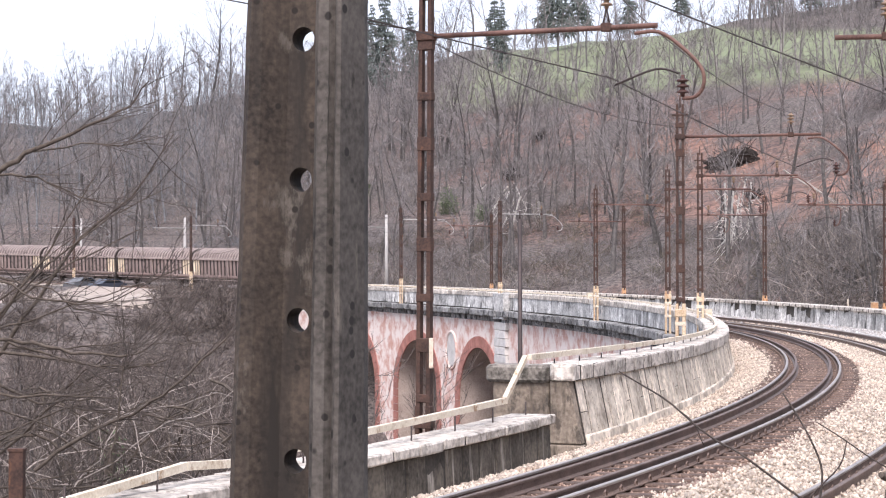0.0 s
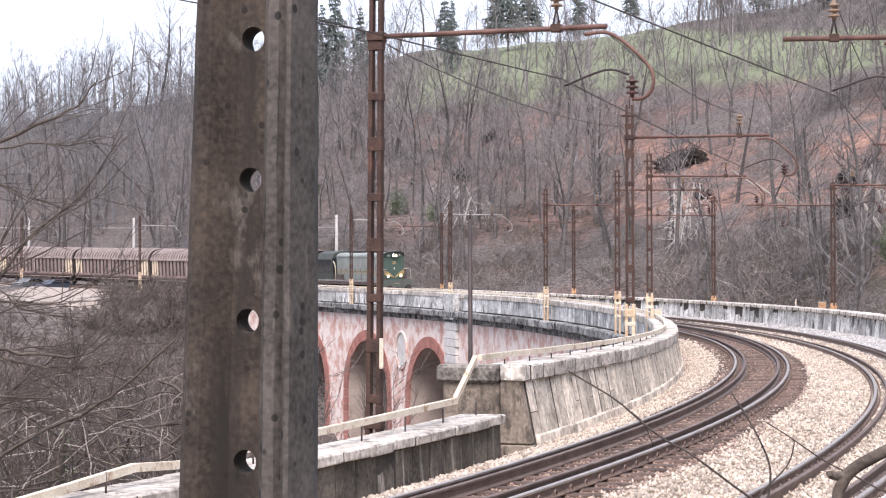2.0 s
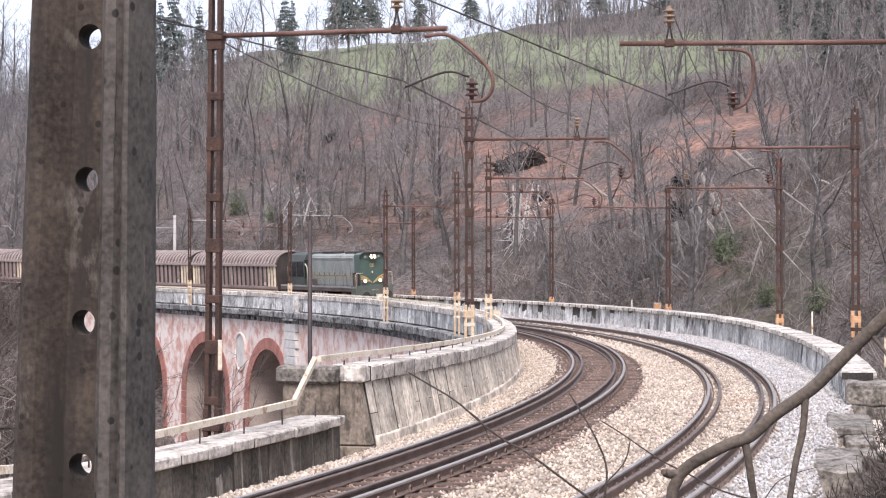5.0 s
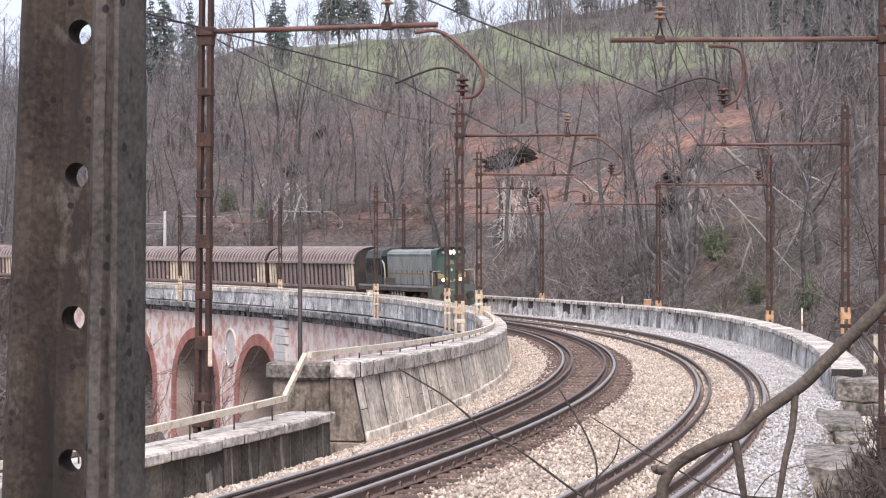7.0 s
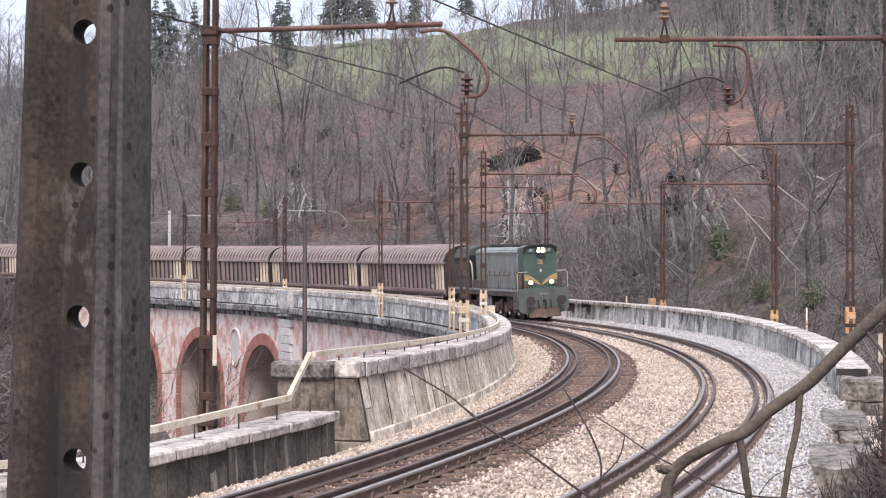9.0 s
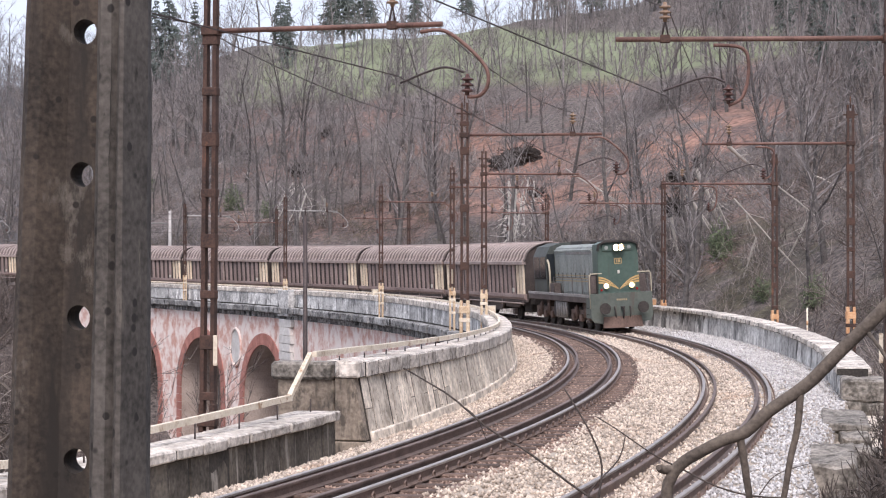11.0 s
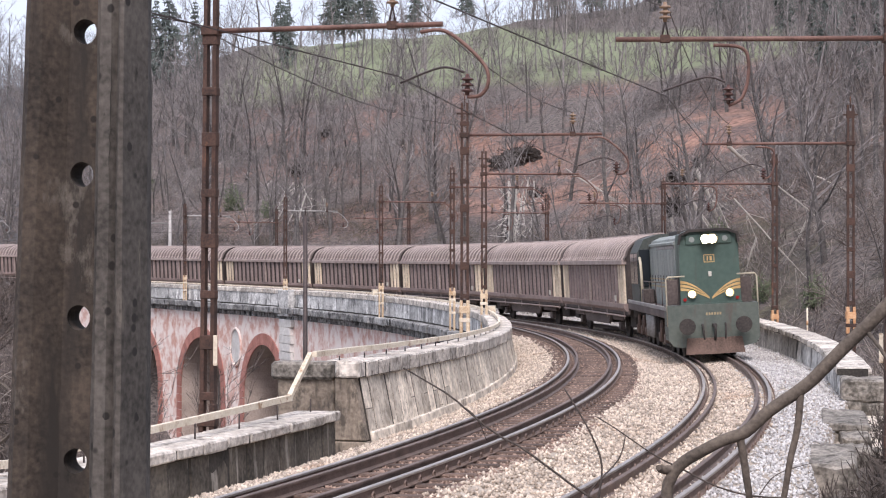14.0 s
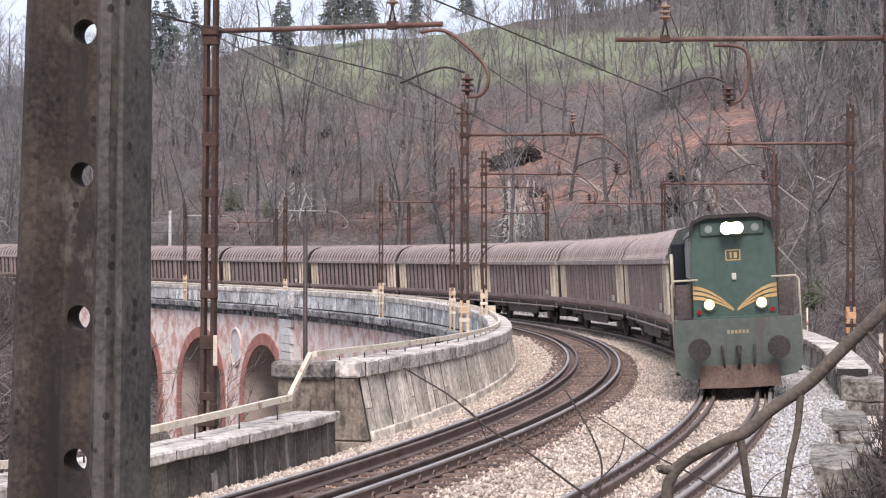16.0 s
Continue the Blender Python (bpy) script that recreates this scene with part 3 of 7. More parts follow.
def build_left_parapet():
    ob = tagged(new("wall_inner"), "battered grey stone parapet with pale coping", "wall", kind="structure")
    bm = bmesh.new()
    sweep(bm, lambda s: [(-6.074, -0.7), (-6.091 - 0.198 * (wall_top(s) + 0.35), wall_top(s) - 0.27), (-6.308, wall_top(s) - 0.265), (-6.308, wall_top(s) + 0.009), (-7.005, wall_top(s) + 0.009), (-7.005, wall_top(s) - 0.2), (-7.015, wall_top(s) - 0.21), (-7.015, -0.7)], -7.6, 128, 1.0)
    part("core", bm, M["joint"], ob)
    panels = [block_mesh("slab", 0.09, 1.0, 1.0, 0.008, M["wall"], k) for k in range(4)]
    s, k = -7.55, 0
    while s < 34:
        w = random.uniform(0.2, 0.46)
        m = along(s + w / 2, -6.13, -0.62) @ pose(random.uniform(0.002, 0.014), 0, 0, random.uniform(-0.8, 0.8), -11.2, random.uniform(-0.4, 0.4))
        tall = wall_top(s) + 0.38
        cut = random.choice((0.0, 0.0, 0.0, 0.0, 0.36, 0.6)) * tall
        for z0, z1 in ((0.0, cut - 0.014), (cut, tall)):
            if z1 > z0:
                piece("slab", panels[k % 4], ob, m @ pose(random.uniform(-0.006, 0.006), 0, z0) @ Matrix.Diagonal((1, w, z1 - z0, 1)))
        s, k = s + w + random.choice((0.06, 0.075, 0.09, 0.11, 0.18)), k + 1
    outer = [block_mesh("slab", 0.07, 0.78, 1.0, 0.014, M["outer_stone"], 10 + k) for k in range(4)]
    s = 28.0
    while s < 127:
        w = random.uniform(0.7, 1.5)
        m = along(s + w * 0.39, -7.0, 0.02) @ Matrix.Diagonal((1, w, wall_top(s) - 0.2, 1))
        piece("slab", outer[k % 4], ob, m @ pose(random.uniform(-0.01, 0.01), 0, 0))
        s, k = s + w * 0.78 + 0.025, k + 1
    caps = [block_mesh("coping_stone", 0.80, 0.765, 0.30, 0.03, M["coping"], 20 + k) for k in range(5)]
    piece("coping_stone", block_mesh("coping_stone", 0.46, 0.50, 0.31, 0.035, M["coping"], 26), ob, along(-7.64, -6.53, wall_top(-8) - 0.275))
    s = -6.96
    while s < 128:
        m = along(s, -6.70, wall_top(s) - 0.28) @ pose(random.uniform(0.002, 0.012), 0, random.uniform(0.0, 0.008), random.uniform(-0.15, 0.15), 0, random.uniform(-0.3, 0.3))
        piece("coping_stone", caps[k % 5], ob, m)
        s, k = s + 0.862, k + 1
    for z0, z1, grow_ in ((-0.30, wall_top(-8) - 0.27, 0.0), (-0.75, -0.315, 0.03)):
        bm = bmesh.new()
        front = lambda z: -6.14 - 0.198 * (z + 0.45) + grow_
        quad = [(-6.76, z0), (front(z0), z0), (front(z1), z1), (-6.76, z1)]
        a = [bm.verts.new(trk(-7.86 - grow_, o, z)) for o, z in quad]
        b = [bm.verts.new(trk(-7.59, o, z)) for o, z in quad]
        bm.faces.new(a[::-1])
        bm.faces.new(b)
        for j in range(4):
            bm.faces.new((a[j], a[(j + 1) % 4], b[(j + 1) % 4], b[j]))
        bmesh.ops.bevel(bm, geom=bm.edges[:], offset=0.02, segments=1, affect="EDGES")
        part("end_stone", bm, M["stained"], ob, "brown-stained stone at the wall end")
    # foot course along the ballast
    feet = [block_mesh("foot_stone", 0.2, 0.72, 0.50, 0.025, M["wall"], 27 + k) for k in range(3)]
    s = -7.15
    while s < 34:
        piece("foot_stone", feet[k % 3], ob, along(s, -6.16, -0.66) @ pose(random.uniform(-0.01, 0.01), 0, random.uniform(-0.01, 0.01), 0, -6, random.uniform(-0.5, 0.5)))
        s, k = s + 0.75, k + 1


def build_end_pillar():
    ob = thing("pillar", "weathered stone end pillar with rounded grey cap", "pillar", kind="structure", at=along(-7.7, -7.36, -0.9))
    bm = bmesh.new()
    box(bm, -0.52, 0.57, -0.1, 0.3, 0, 1.72, bevel=0.03)
    part("shaft", bm, M["stained"], ob)
    bm = bmesh.new()
    box(bm, -0.62, 0.585, -0.2, 0.34, 1.70, 2.02, bevel=0.05)
    part("cap", bm, M["block"], ob)


def build_low_wall():
    ob = tagged(new("wall_low"), "low stone wall topped by pale flat slabs", "wall", kind="structure")
    bm = bmesh.new()
    sweep(bm, [(-6.38, -0.75), (-6.42, 0.17), (-6.318, 0.18), (-6.318, 0.308), (-7.12, 0.308), (-7.12, 0.18), (-7.0, 0.17), (-7.0, -0.75)], -50, -9.0, 0.8)
    part("core", bm, M["joint"], ob)
    body = [block_mesh("wall_stone", 0.07, 0.64, 0.9, 0.02, M["low_wall"], 30 + k) for k in range(4)]
    s, k = -9.38, 0
    while s > -34:
        piece("wall_stone", body[k % 4], ob, along(s, -6.40, -0.74) @ pose(random.uniform(-0.015, 0.015), 0, 0, 0, -2.5, 0))
        s, k = s - 0.715, k + 1
    caps = [block_mesh("coping_slab", 0.84, 0.80, 0.16, 0.024, M["coping"], 40 + k) for k in range(5)]
    s = -9.42
    while s > -48:
        piece("coping_slab", caps[k % 5], ob, along(s, -6.72, 0.165) @ pose(random.uniform(-0.004, 0.015), 0, random.uniform(0, 0.008), random.uniform(-0.3, 0.3), random.uniform(-0.3, 0.3), random.uniform(-0.5, 0.5)))
        s, k = s - 0.885, k + 1


def build_right_parapet():
    ob = tagged(new("wall_outer"), "curved grey stone parapet on the outer side", "wall", kind="structure")
    top = lambda s: float(np.interp(s, [2, 12, 25, 45, 330], [0.50, 0.62, 0.72, 0.86, 0.9]))
    bm = bmesh.new()
    sweep(bm, lambda s: [(right_wall_o(s) - 0.03, -0.7), (right_wall_o(s) + 0.045, top(s) - 0.16), (right_wall_o(s) - 0.085, top(s) - 0.155), (right_wall_o(s) - 0.085, top(s) + 0.0), (right_wall_o(s) + 0.62, top(s) + 0.0), (right_wall_o(s) + 0.62, -0.9)], 3.0, 135, 1.0)
    part("core", bm, M["joint"], ob)
    slabs = [block_mesh("slab", 0.07, 0.735, 1.0, 0.018, M["outer_stone"], 50 + k) for k in range(4)]
    caps = [block_mesh("coping_stone", 0.80, 0.93, 0.18, 0.03, M["coping"], 60 + k) for k in range(5)]
    s, k = 3.4, 0
    while s < 120:
        o = right_wall_o(s)
        lean = math.degrees(math.atan2(right_wall_o(s + 0.5) - right_wall_o(s - 0.5), 1.0))
        w = random.uniform(0.6, 1.25)
        piece("slab", slabs[k % 4], ob, along(s + w * 0.37, o - 0.01, -0.5) @ pose(random.uniform(-0.012, 0.012), 0, 0, 0, 4, -lean) @ Matrix.Diagonal((1, w, top(s) + 0.40, 1)))
        s, k = s + w * 0.735 + 0.025, k + 1
    s = 3.5
    while s < 134:
        o = right_wall_o(s)
        lean = math.degrees(math.atan2(right_wall_o(s + 0.5) - right_wall_o(s - 0.5), 1.0))
        piece("coping_stone", caps[k % 5], ob, along(s, o + 0.30, top(s) - 0.165) @ pose(random.uniform(-0.01, 0.004), 0, random.uniform(0, 0.006), random.uniform(-0.25, 0.25), 0, random.uniform(-0.4, 0.4) - lean))
        s, k = s + 1.01, k + 1


ARCHES = (27.5, 40.0, 52.5, 90.4, 102.9, 115.4)
SPAN, CROWN = 4.0, -2.75


def arch_z(s):
    """Underside of the viaduct at s, or the ground under its piers."""
    for c in ARCHES:
        d = abs(s - c)
        if d < SPAN:
            return CROWN - SPAN + math.sqrt(SPAN * SPAN - d * d)
    return -17.0


def build_viaduct():
    ob = tagged(new("viaduct"), "pink plastered railway viaduct with red brick arches", "viaduct", kind="structure")
    marks = {-6.0, 128.0}
    for c in ARCHES:
        marks |= {c + SPAN * math.sin(math.radians(a)) for a in range(-90, 91, 10)}
        marks |= {c - SPAN - 0.002, c + SPAN + 0.002}
    marks |= {float(v) for v in range(-5, 128, 2)}
    marks = sorted(marks)
    for name, o, side in (("face", -7.12, 1), ("far_face", 4.4, -1)):
        bm = bmesh.new()
        for a, b in zip(marks, marks[1:]):
            if b - a < 1e-4:
                continue
            za, zb = arch_z(a), arch_z(b)
            if (za < -16) != (zb < -16) and b - a > 0.01:
                za = zb = max(za, zb) if any(abs((a + b) / 2 - c) < SPAN for c in ARCHES) else -17.0
            bm.faces.new([bm.verts.new(trk(s, o, z)) for s, z in ((a, za), (b, zb), (b, -0.5), (a, -0.5))])
        part(name, bm, M["plaster"], ob)
    bm = bmesh.new()
    for c in ARCHES:
        line = [(c - SPAN, -17.0)] + [(c - SPAN * math.cos(math.radians(a)), CROWN - SPAN + SPAN * math.sin(math.radians(a))) for a in range(0, 181, 9)] + [(c + SPAN, -17.0)]
        for (a, za), (b, zb) in zip(line, line[1:]):
            bm.faces.new([bm.verts.new(trk(s, o, z)) for s, o, z in ((a, -7.12, za), (a, 4.4, za), (b, 4.4, zb), (b, -7.12, zb))])
    part("vault", bm, M["soot"], ob)
    bm = bmesh.new()
    sweep(bm, [(-7.1, -0.45), (-7.1, -0.7), (4.3, -0.7), (4.3, -0.45)], -6, 128, 1.5)
    part("deck", bm, M["wall"], ob)
    for c in ARCHES[3:]:
        ring = new("arch_ring", bpy.data.meshes.new("arch_ring"))
        bm = bmesh.new()
        n = 30
        for i in range(n):
            quad = []
            for f in (i + 0.04, i + 0.96):
                a = math.pi * f / n
                for r in (SPAN - 0.02, SPAN + 0.78):
                    quad.append((c - r * math.cos(a), CROWN - SPAN + r * math.sin(a)))
            quad = [quad[0], quad[1], quad[3], quad[2]]
            fr = [bm.verts.new(trk(s, -7.20, z)) for s, z in quad]
            bk = [bm.verts.new(trk(s, -7.10, z)) for s, z in quad]
            bm.faces.new(fr)
            for j in range(4):
                bm.faces.new((fr[j], bk[j], bk[(j + 1) % 4], fr[(j + 1) % 4]))
        for side in (-1, 1):
            for i in range(14):
                z1 = CROWN - SPAN - i * 0.6
                fr, bk = [], []
                for s, z in ((c + side * (SPAN - 0.02), z1 - 0.02), (c + side * (SPAN + 0.78), z1 - 0.02), (c + side * (SPAN + 0.78), z1 - 0.58), (c + side * (SPAN - 0.02), z1 - 0.58)):
                    fr.append(bm.verts.new(trk(s, -7.20, z)))
                    bk.append(bm.verts.new(trk(s, -7.10, z)))
                bm.faces.new(fr)
                for j in range(4):
                    bm.faces.new((fr[j], bk[j], bk[(j + 1) % 4], fr[(j + 1) % 4]))
        bm.to_mesh(ring.data)
        bm.free()
        ring.data.materials.append(M["brick"])
        ring.parent = ob
        tagged(ring, "red brick arch ring")
    # cornice in blocks, and the row of corbels under it
    cornice = [block_mesh("cornice_stone", 0.55, 1.20, 0.42, 0.05, M["cornice"], 70 + k) for k in range(4)]
    s, k = 24.0, 0
    while s < 127:
        piece("cornice_stone", cornice[k % 4], ob, along(s, -7.33, -0.46) @ pose(random.uniform(-0.05, 0.05), 0, random.uniform(-0.02, 0.02)))
        s, k = s + 1.33, k + 1
    corbel = block_mesh("corbel", 0.28, 0.22, 0.34, 0.02, M["cornice"], 80)
    s = 30.0
    while s < 126:
        piece("corbel", corbel, ob, along(s, -7.22, -0.82))
        s += 0.55
    # pale quoined pilaster
    q = [block_mesh("quoin", 0.30, 2.3 - 0.25 * (k % 2), 0.52, 0.02, M["quoin"], 90 + k) for k in range(2)]
    for i in range(14):
        piece("quoin", q[i % 2], ob, along(85.4, -7.25, -1.35 - 0.55 * i))
    bm = bmesh.new()
    box(bm, -0.34, 0.2, -1.05, 1.05, -0.62, wall_top(85.4) + 0.02, bevel=0.03)
    pier = part("parapet_pier", bm, M["outer_stone"], ob, "grey stone pier in the parapet")
    pier.matrix_basis = along(85.4, -7.18, 0)
    # oval blind window between two arches
    for c in (96.0,):
        bm = bmesh.new()
        pts = [(c + 1.05 * math.cos(a), -3.2 + 1.35 * math.sin(a)) for a in [math.tau * i / 28 for i in range(29)]]
        tube(bm, [trk(s, -7.16, z) for s, z in pts], 0.10, 6, False)
        part("oval_frame", bm, M["plaster"], ob, "moulded oval frame")
        bm = bmesh.new()
        bm.faces.new([bm.verts.new(trk(s, -7.135, z)) for s, z in pts[:-1]])
        part("oval_field", bm, M["quoin"], ob, "pale plaster oval")


build_left_parapet()
build_end_pillar()
build_low_wall()
build_right_parapet()
build_viaduct()


def build_handrail():
    ob = thing("handrail", "weathered cream-painted handrail along the stone walls", "handrail")
    knots = [(-44, 0.34), (-24, 0.36), (-22.7, 0.42), (-20.75, 0.565), (-19.7, 0.50), (-17, 0.58), (-10.7, 0.66)]
    def bar(name, stations, o):
        bm = bmesh.new()
        rings = []
        for s, z in stations:
            rings.append([bm.verts.new(trk(s, o + a, z + b)) for a, b in ((-0.04, -0.065), (-0.04, 0.035), (0.04, 0.035), (0.04, -0.065))])
        for p, q in zip(rings, rings[1:]):
            for j in range(4):
                bm.faces.new((p[j], p[(j + 1) % 4], q[(j + 1) % 4], q[j]))
        bm.faces.new(rings[0][::-1])
        bm.faces.new(rings[-1])
        return part(name, bm, M["cream"], ob)
    cuts = [-44, -40.5, -37, -33.5, -30, -26.4, -23.6, -20.75, -19.7, -16.8, -13.6, -10.3]
    for a, b in zip(cuts, cuts[1:]):
        bar("rail", [(a + 0.01 + (b - a - 0.02) * i / 4, float(np.interp(a + (b - a) * i / 4, [k[0] for k in knots], [k[1] for k in knots]))) for i in range(5)], -6.78)
    bar("slanting_rail", [(-10.3, 0.67), (-9.2, 1.33)], -6.80)
    a = -9.2
    while a < 122:
        b = a + 3.4
        bar("rail", [(a + 0.01 + (b - a - 0.02) * i / 5, wall_top(a + (b - a) * i / 5) + float(np.interp(a, [-9, 10, 25], [0.22, 0.17, 0.15]))) for i in range(6)], -6.72)
        a = b
    s = -42.0
    while s < 122:
        low = s < -9
        base = 0.30 if low else wall_top(s)
        tall = 0.26 if low else 0.12
        bm = bmesh.new()
        tube(bm, [trk(s, -6.75, base - 0.1), trk(s, -6.75, base + tall)], 0.014, 6)
        part("post", bm, M["wire"], ob)
        s += 1.72 if s < 20 else 3.4


build_handrail()


# ---- the train ----
TM = dict(
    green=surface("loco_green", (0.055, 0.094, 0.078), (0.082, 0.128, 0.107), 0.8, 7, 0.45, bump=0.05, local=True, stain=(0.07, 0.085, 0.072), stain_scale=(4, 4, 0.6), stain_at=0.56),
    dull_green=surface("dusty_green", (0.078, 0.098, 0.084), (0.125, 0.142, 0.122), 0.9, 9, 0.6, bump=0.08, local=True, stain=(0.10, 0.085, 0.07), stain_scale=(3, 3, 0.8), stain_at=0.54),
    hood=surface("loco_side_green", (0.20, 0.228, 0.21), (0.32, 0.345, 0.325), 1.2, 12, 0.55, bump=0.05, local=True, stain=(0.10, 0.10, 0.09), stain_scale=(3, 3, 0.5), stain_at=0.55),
    yellow=surface("loco_yellow", (0.52, 0.34, 0.13), (0.64, 0.45, 0.21), 2, 20, 0.5, bump=0.05, local=True),
    dull_yellow=surface("faded_yellow", (0.30, 0.235, 0.13), (0.44, 0.35, 0.21), 2, 20, 0.6, bump=0.05, local=True),
    black=surface("under_black", (0.018, 0.016, 0.015), (0.06, 0.05, 0.045), 2, 20, 0.8, bump=0.3, local=True),
    plow=surface("plough_brown", (0.07, 0.045, 0.035), (0.17, 0.11, 0.085), 2, 20, 0.8, bump=0.3, local=True),
    glass=glassy("loco_glass", (0.02, 0.025, 0.03)),
    rail=surface("loco_rail", (0.42, 0.38, 0.28), (0.58, 0.52, 0.40), 3, 30, 0.5, bump=0.05, local=True),
    lampglow=glow("lamp_glow", (1.0, 0.72, 0.36), 3.0),
    topglow=glow("top_lamp_glow", (1.0, 0.76, 0.42), 14.0),
    tail=glassy("red_lens", (0.3, 0.02, 0.02)),
    body=surface("wagon_brown", (0.20, 0.148, 0.134), (0.34, 0.262, 0.236), 0.8, 9, 0.7, bump=0.1, local=True, stain=(0.11, 0.08, 0.07), stain_scale=(2, 2, 0.35), stain_at=0.56, rand=0.12),
    roof=surface("wagon_roof", (0.10, 0.077, 0.07), (0.19, 0.147, 0.135), 0.8, 9, 0.7, bump=0.1, local=True, stain=(0.085, 0.062, 0.058), stain_scale=(2, 0.7, 2), stain_at=0.55),
    creamp=surface("wagon_cream", (0.52, 0.41, 0.285), (0.80, 0.69, 0.535), 1.0, 12, 0.65, bump=0.1, local=True, rand=0.2, stain=(0.25, 0.17, 0.12), stain_scale=(3, 3, 0.4), stain_at=0.58),
    # paler brown than roof and walls, for roof ribs, ridge, eaves and rods
    fawn=surface("pale_brown_rib", (0.25, 0.198, 0.18), (0.44, 0.365, 0.33), 1.2, 14, 0.7, bump=0.1, local=True),
    frame=surface("wagon_frame", (0.07, 0.055, 0.05), (0.15, 0.12, 0.11), 1.0, 12, 0.8, bump=0.2, local=True),
    # near-black brown: the shade between the wall ribs, put into the colour
    shade=surface("groove_shade_brown", (0.03, 0.024, 0.022), (0.075, 0.058, 0.052), 1.0, 12, 0.85, bump=0.15, local=True),
    cab_green=surface("sooty_cab_green", (0.035, 0.044, 0.039), (0.075, 0.086, 0.076), 0.9, 9, 0.6, bump=0.08, local=True, stain=(0.05, 0.04, 0.034), stain_scale=(3, 3, 0.8), stain_at=0.52),
    tank=surface("tank_grey", (0.20, 0.19, 0.18), (0.36, 0.345, 0.33), 1.5, 15, 0.7, bump=0.1, local=True),
    white=surface("number_white", (0.5, 0.48, 0.42), (0.65, 0.62, 0.55), 3, 30, 0.6, bump=0.0, local=True),
)


def disc(bm, x, y, z, r, depth, seg=16):
    """A short cylinder along y."""
    tube(bm, [(x, y, z), (x, y + depth, z)], r, seg)


def wheelset(parent, y, r=0.46):
    """An axle with two wheels; turns about x."""
    bm = bmesh.new()
    tube(bm, [(-0.72, 0, 0), (0.72, 0, 0)], 0.08, 8)
    for sx in (-1, 1):
        tube(bm, [(sx * 0.685, 0, 0), (sx * 0.72, 0, 0)], r + 0.028, 20)
        tube(bm, [(sx * 0.72, 0, 0), (sx * 0.82, 0, 0)], r, 20)
        for k in range(5):
            a = math.tau * k / 5
            tube(bm, [(sx * 0.83, 0.2 * math.cos(a), 0.2 * math.sin(a)), (sx * 0.845, 0.2 * math.cos(a), 0.2 * math.sin(a))], 0.05, 6)
    ob = part("wheelset", bm, TM["black"], parent)
    ob.matrix_basis = pose(0, y, r)
    return ob


def build_loco():
    """Front at y = 0, tail at y = -14.7, rail head at z = 0."""
    ob = thing("diesel_locomotive", "dirty green diesel locomotive with yellow stripes and lit headlamps", "locomotive")
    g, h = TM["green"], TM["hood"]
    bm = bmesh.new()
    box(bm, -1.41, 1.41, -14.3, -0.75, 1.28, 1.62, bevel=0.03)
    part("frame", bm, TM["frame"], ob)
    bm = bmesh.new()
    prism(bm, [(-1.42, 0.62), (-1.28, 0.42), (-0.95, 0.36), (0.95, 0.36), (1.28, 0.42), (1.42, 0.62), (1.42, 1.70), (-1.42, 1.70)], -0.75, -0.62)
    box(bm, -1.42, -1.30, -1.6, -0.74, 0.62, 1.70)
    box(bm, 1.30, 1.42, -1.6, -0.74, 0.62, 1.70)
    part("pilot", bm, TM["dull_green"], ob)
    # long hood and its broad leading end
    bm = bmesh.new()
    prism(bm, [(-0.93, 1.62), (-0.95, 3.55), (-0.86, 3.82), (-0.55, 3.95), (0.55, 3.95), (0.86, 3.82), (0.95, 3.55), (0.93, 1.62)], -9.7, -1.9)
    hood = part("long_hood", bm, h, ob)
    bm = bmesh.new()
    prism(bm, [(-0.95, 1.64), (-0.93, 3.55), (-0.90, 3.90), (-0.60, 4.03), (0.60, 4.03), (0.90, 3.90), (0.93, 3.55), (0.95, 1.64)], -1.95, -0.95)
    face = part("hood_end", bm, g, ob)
    bm = bmesh.new()
    prism(bm, [(-0.97, 3.60), (-0.92, 3.92), (-0.60, 4.06), (0.60, 4.06), (0.92, 3.92), (0.97, 3.60), (0.90, 3.60), (0.86, 3.86), (0.58, 3.98), (-0.58, 3.98), (-0.86, 3.86), (-0.90, 3.60)], -0.97, -0.80)
    part("visor", bm, TM["black"], face)
    bm = bmesh.new()
    box(bm, -0.72, 0.72, -0.96, -0.90, 3.58, 3.90, bevel=0.02)
    part("lamp_housing", bm, g, face)
    # twin top lamp in a deep housing
    bm = bmesh.new()
    for x in (-0.115, 0.115):
        tube(bm, [(x, -0.90, 3.74), (x, -0.62, 3.74)], [0.145, 0.15], 14, False)
    part("lamp_shroud", bm, TM["black"], face)
    for x in (-0.115, 0.115):
        bm = bmesh.new()
        disc(bm, x, -0.885, 3.74, 0.14, 0.02)
        part("top_lamp", bm, TM["topglow"], face, "bright warm headlamp")
    bm = bmesh.new()
    box(bm, -0.12, 0.12, -0.885, -0.862, 3.62, 3.86, bevel=0.006)
    part("top_lamp", bm, TM["topglow"], face, "bright warm headlamp")
    for x in (-0.52, 0.52):
        bm = bmesh.new()
        disc(bm, x, -0.93, 3.74, 0.09, 0.05, 10)
        part("marker_lamp", bm, TM["hood"], face)
    # number boards, badge and writing as bars
    bm = bmesh.new()
    for x0, x1, z0, z1 in ((-0.17, 0.17, 3.23, 3.255), (-0.17, 0.17, 3.005, 3.03), (-0.17, -0.145, 3.005, 3.255), (0.145, 0.17, 3.005, 3.255), (-0.09, -0.02, 3.06, 3.20), (0.03, 0.07, 3.06, 3.20)):
        box(bm, x0, x1, -0.962, -0.945, z0, z1)
    part("number_board", bm, TM["yellow"], face)
    bm = bmesh.new()
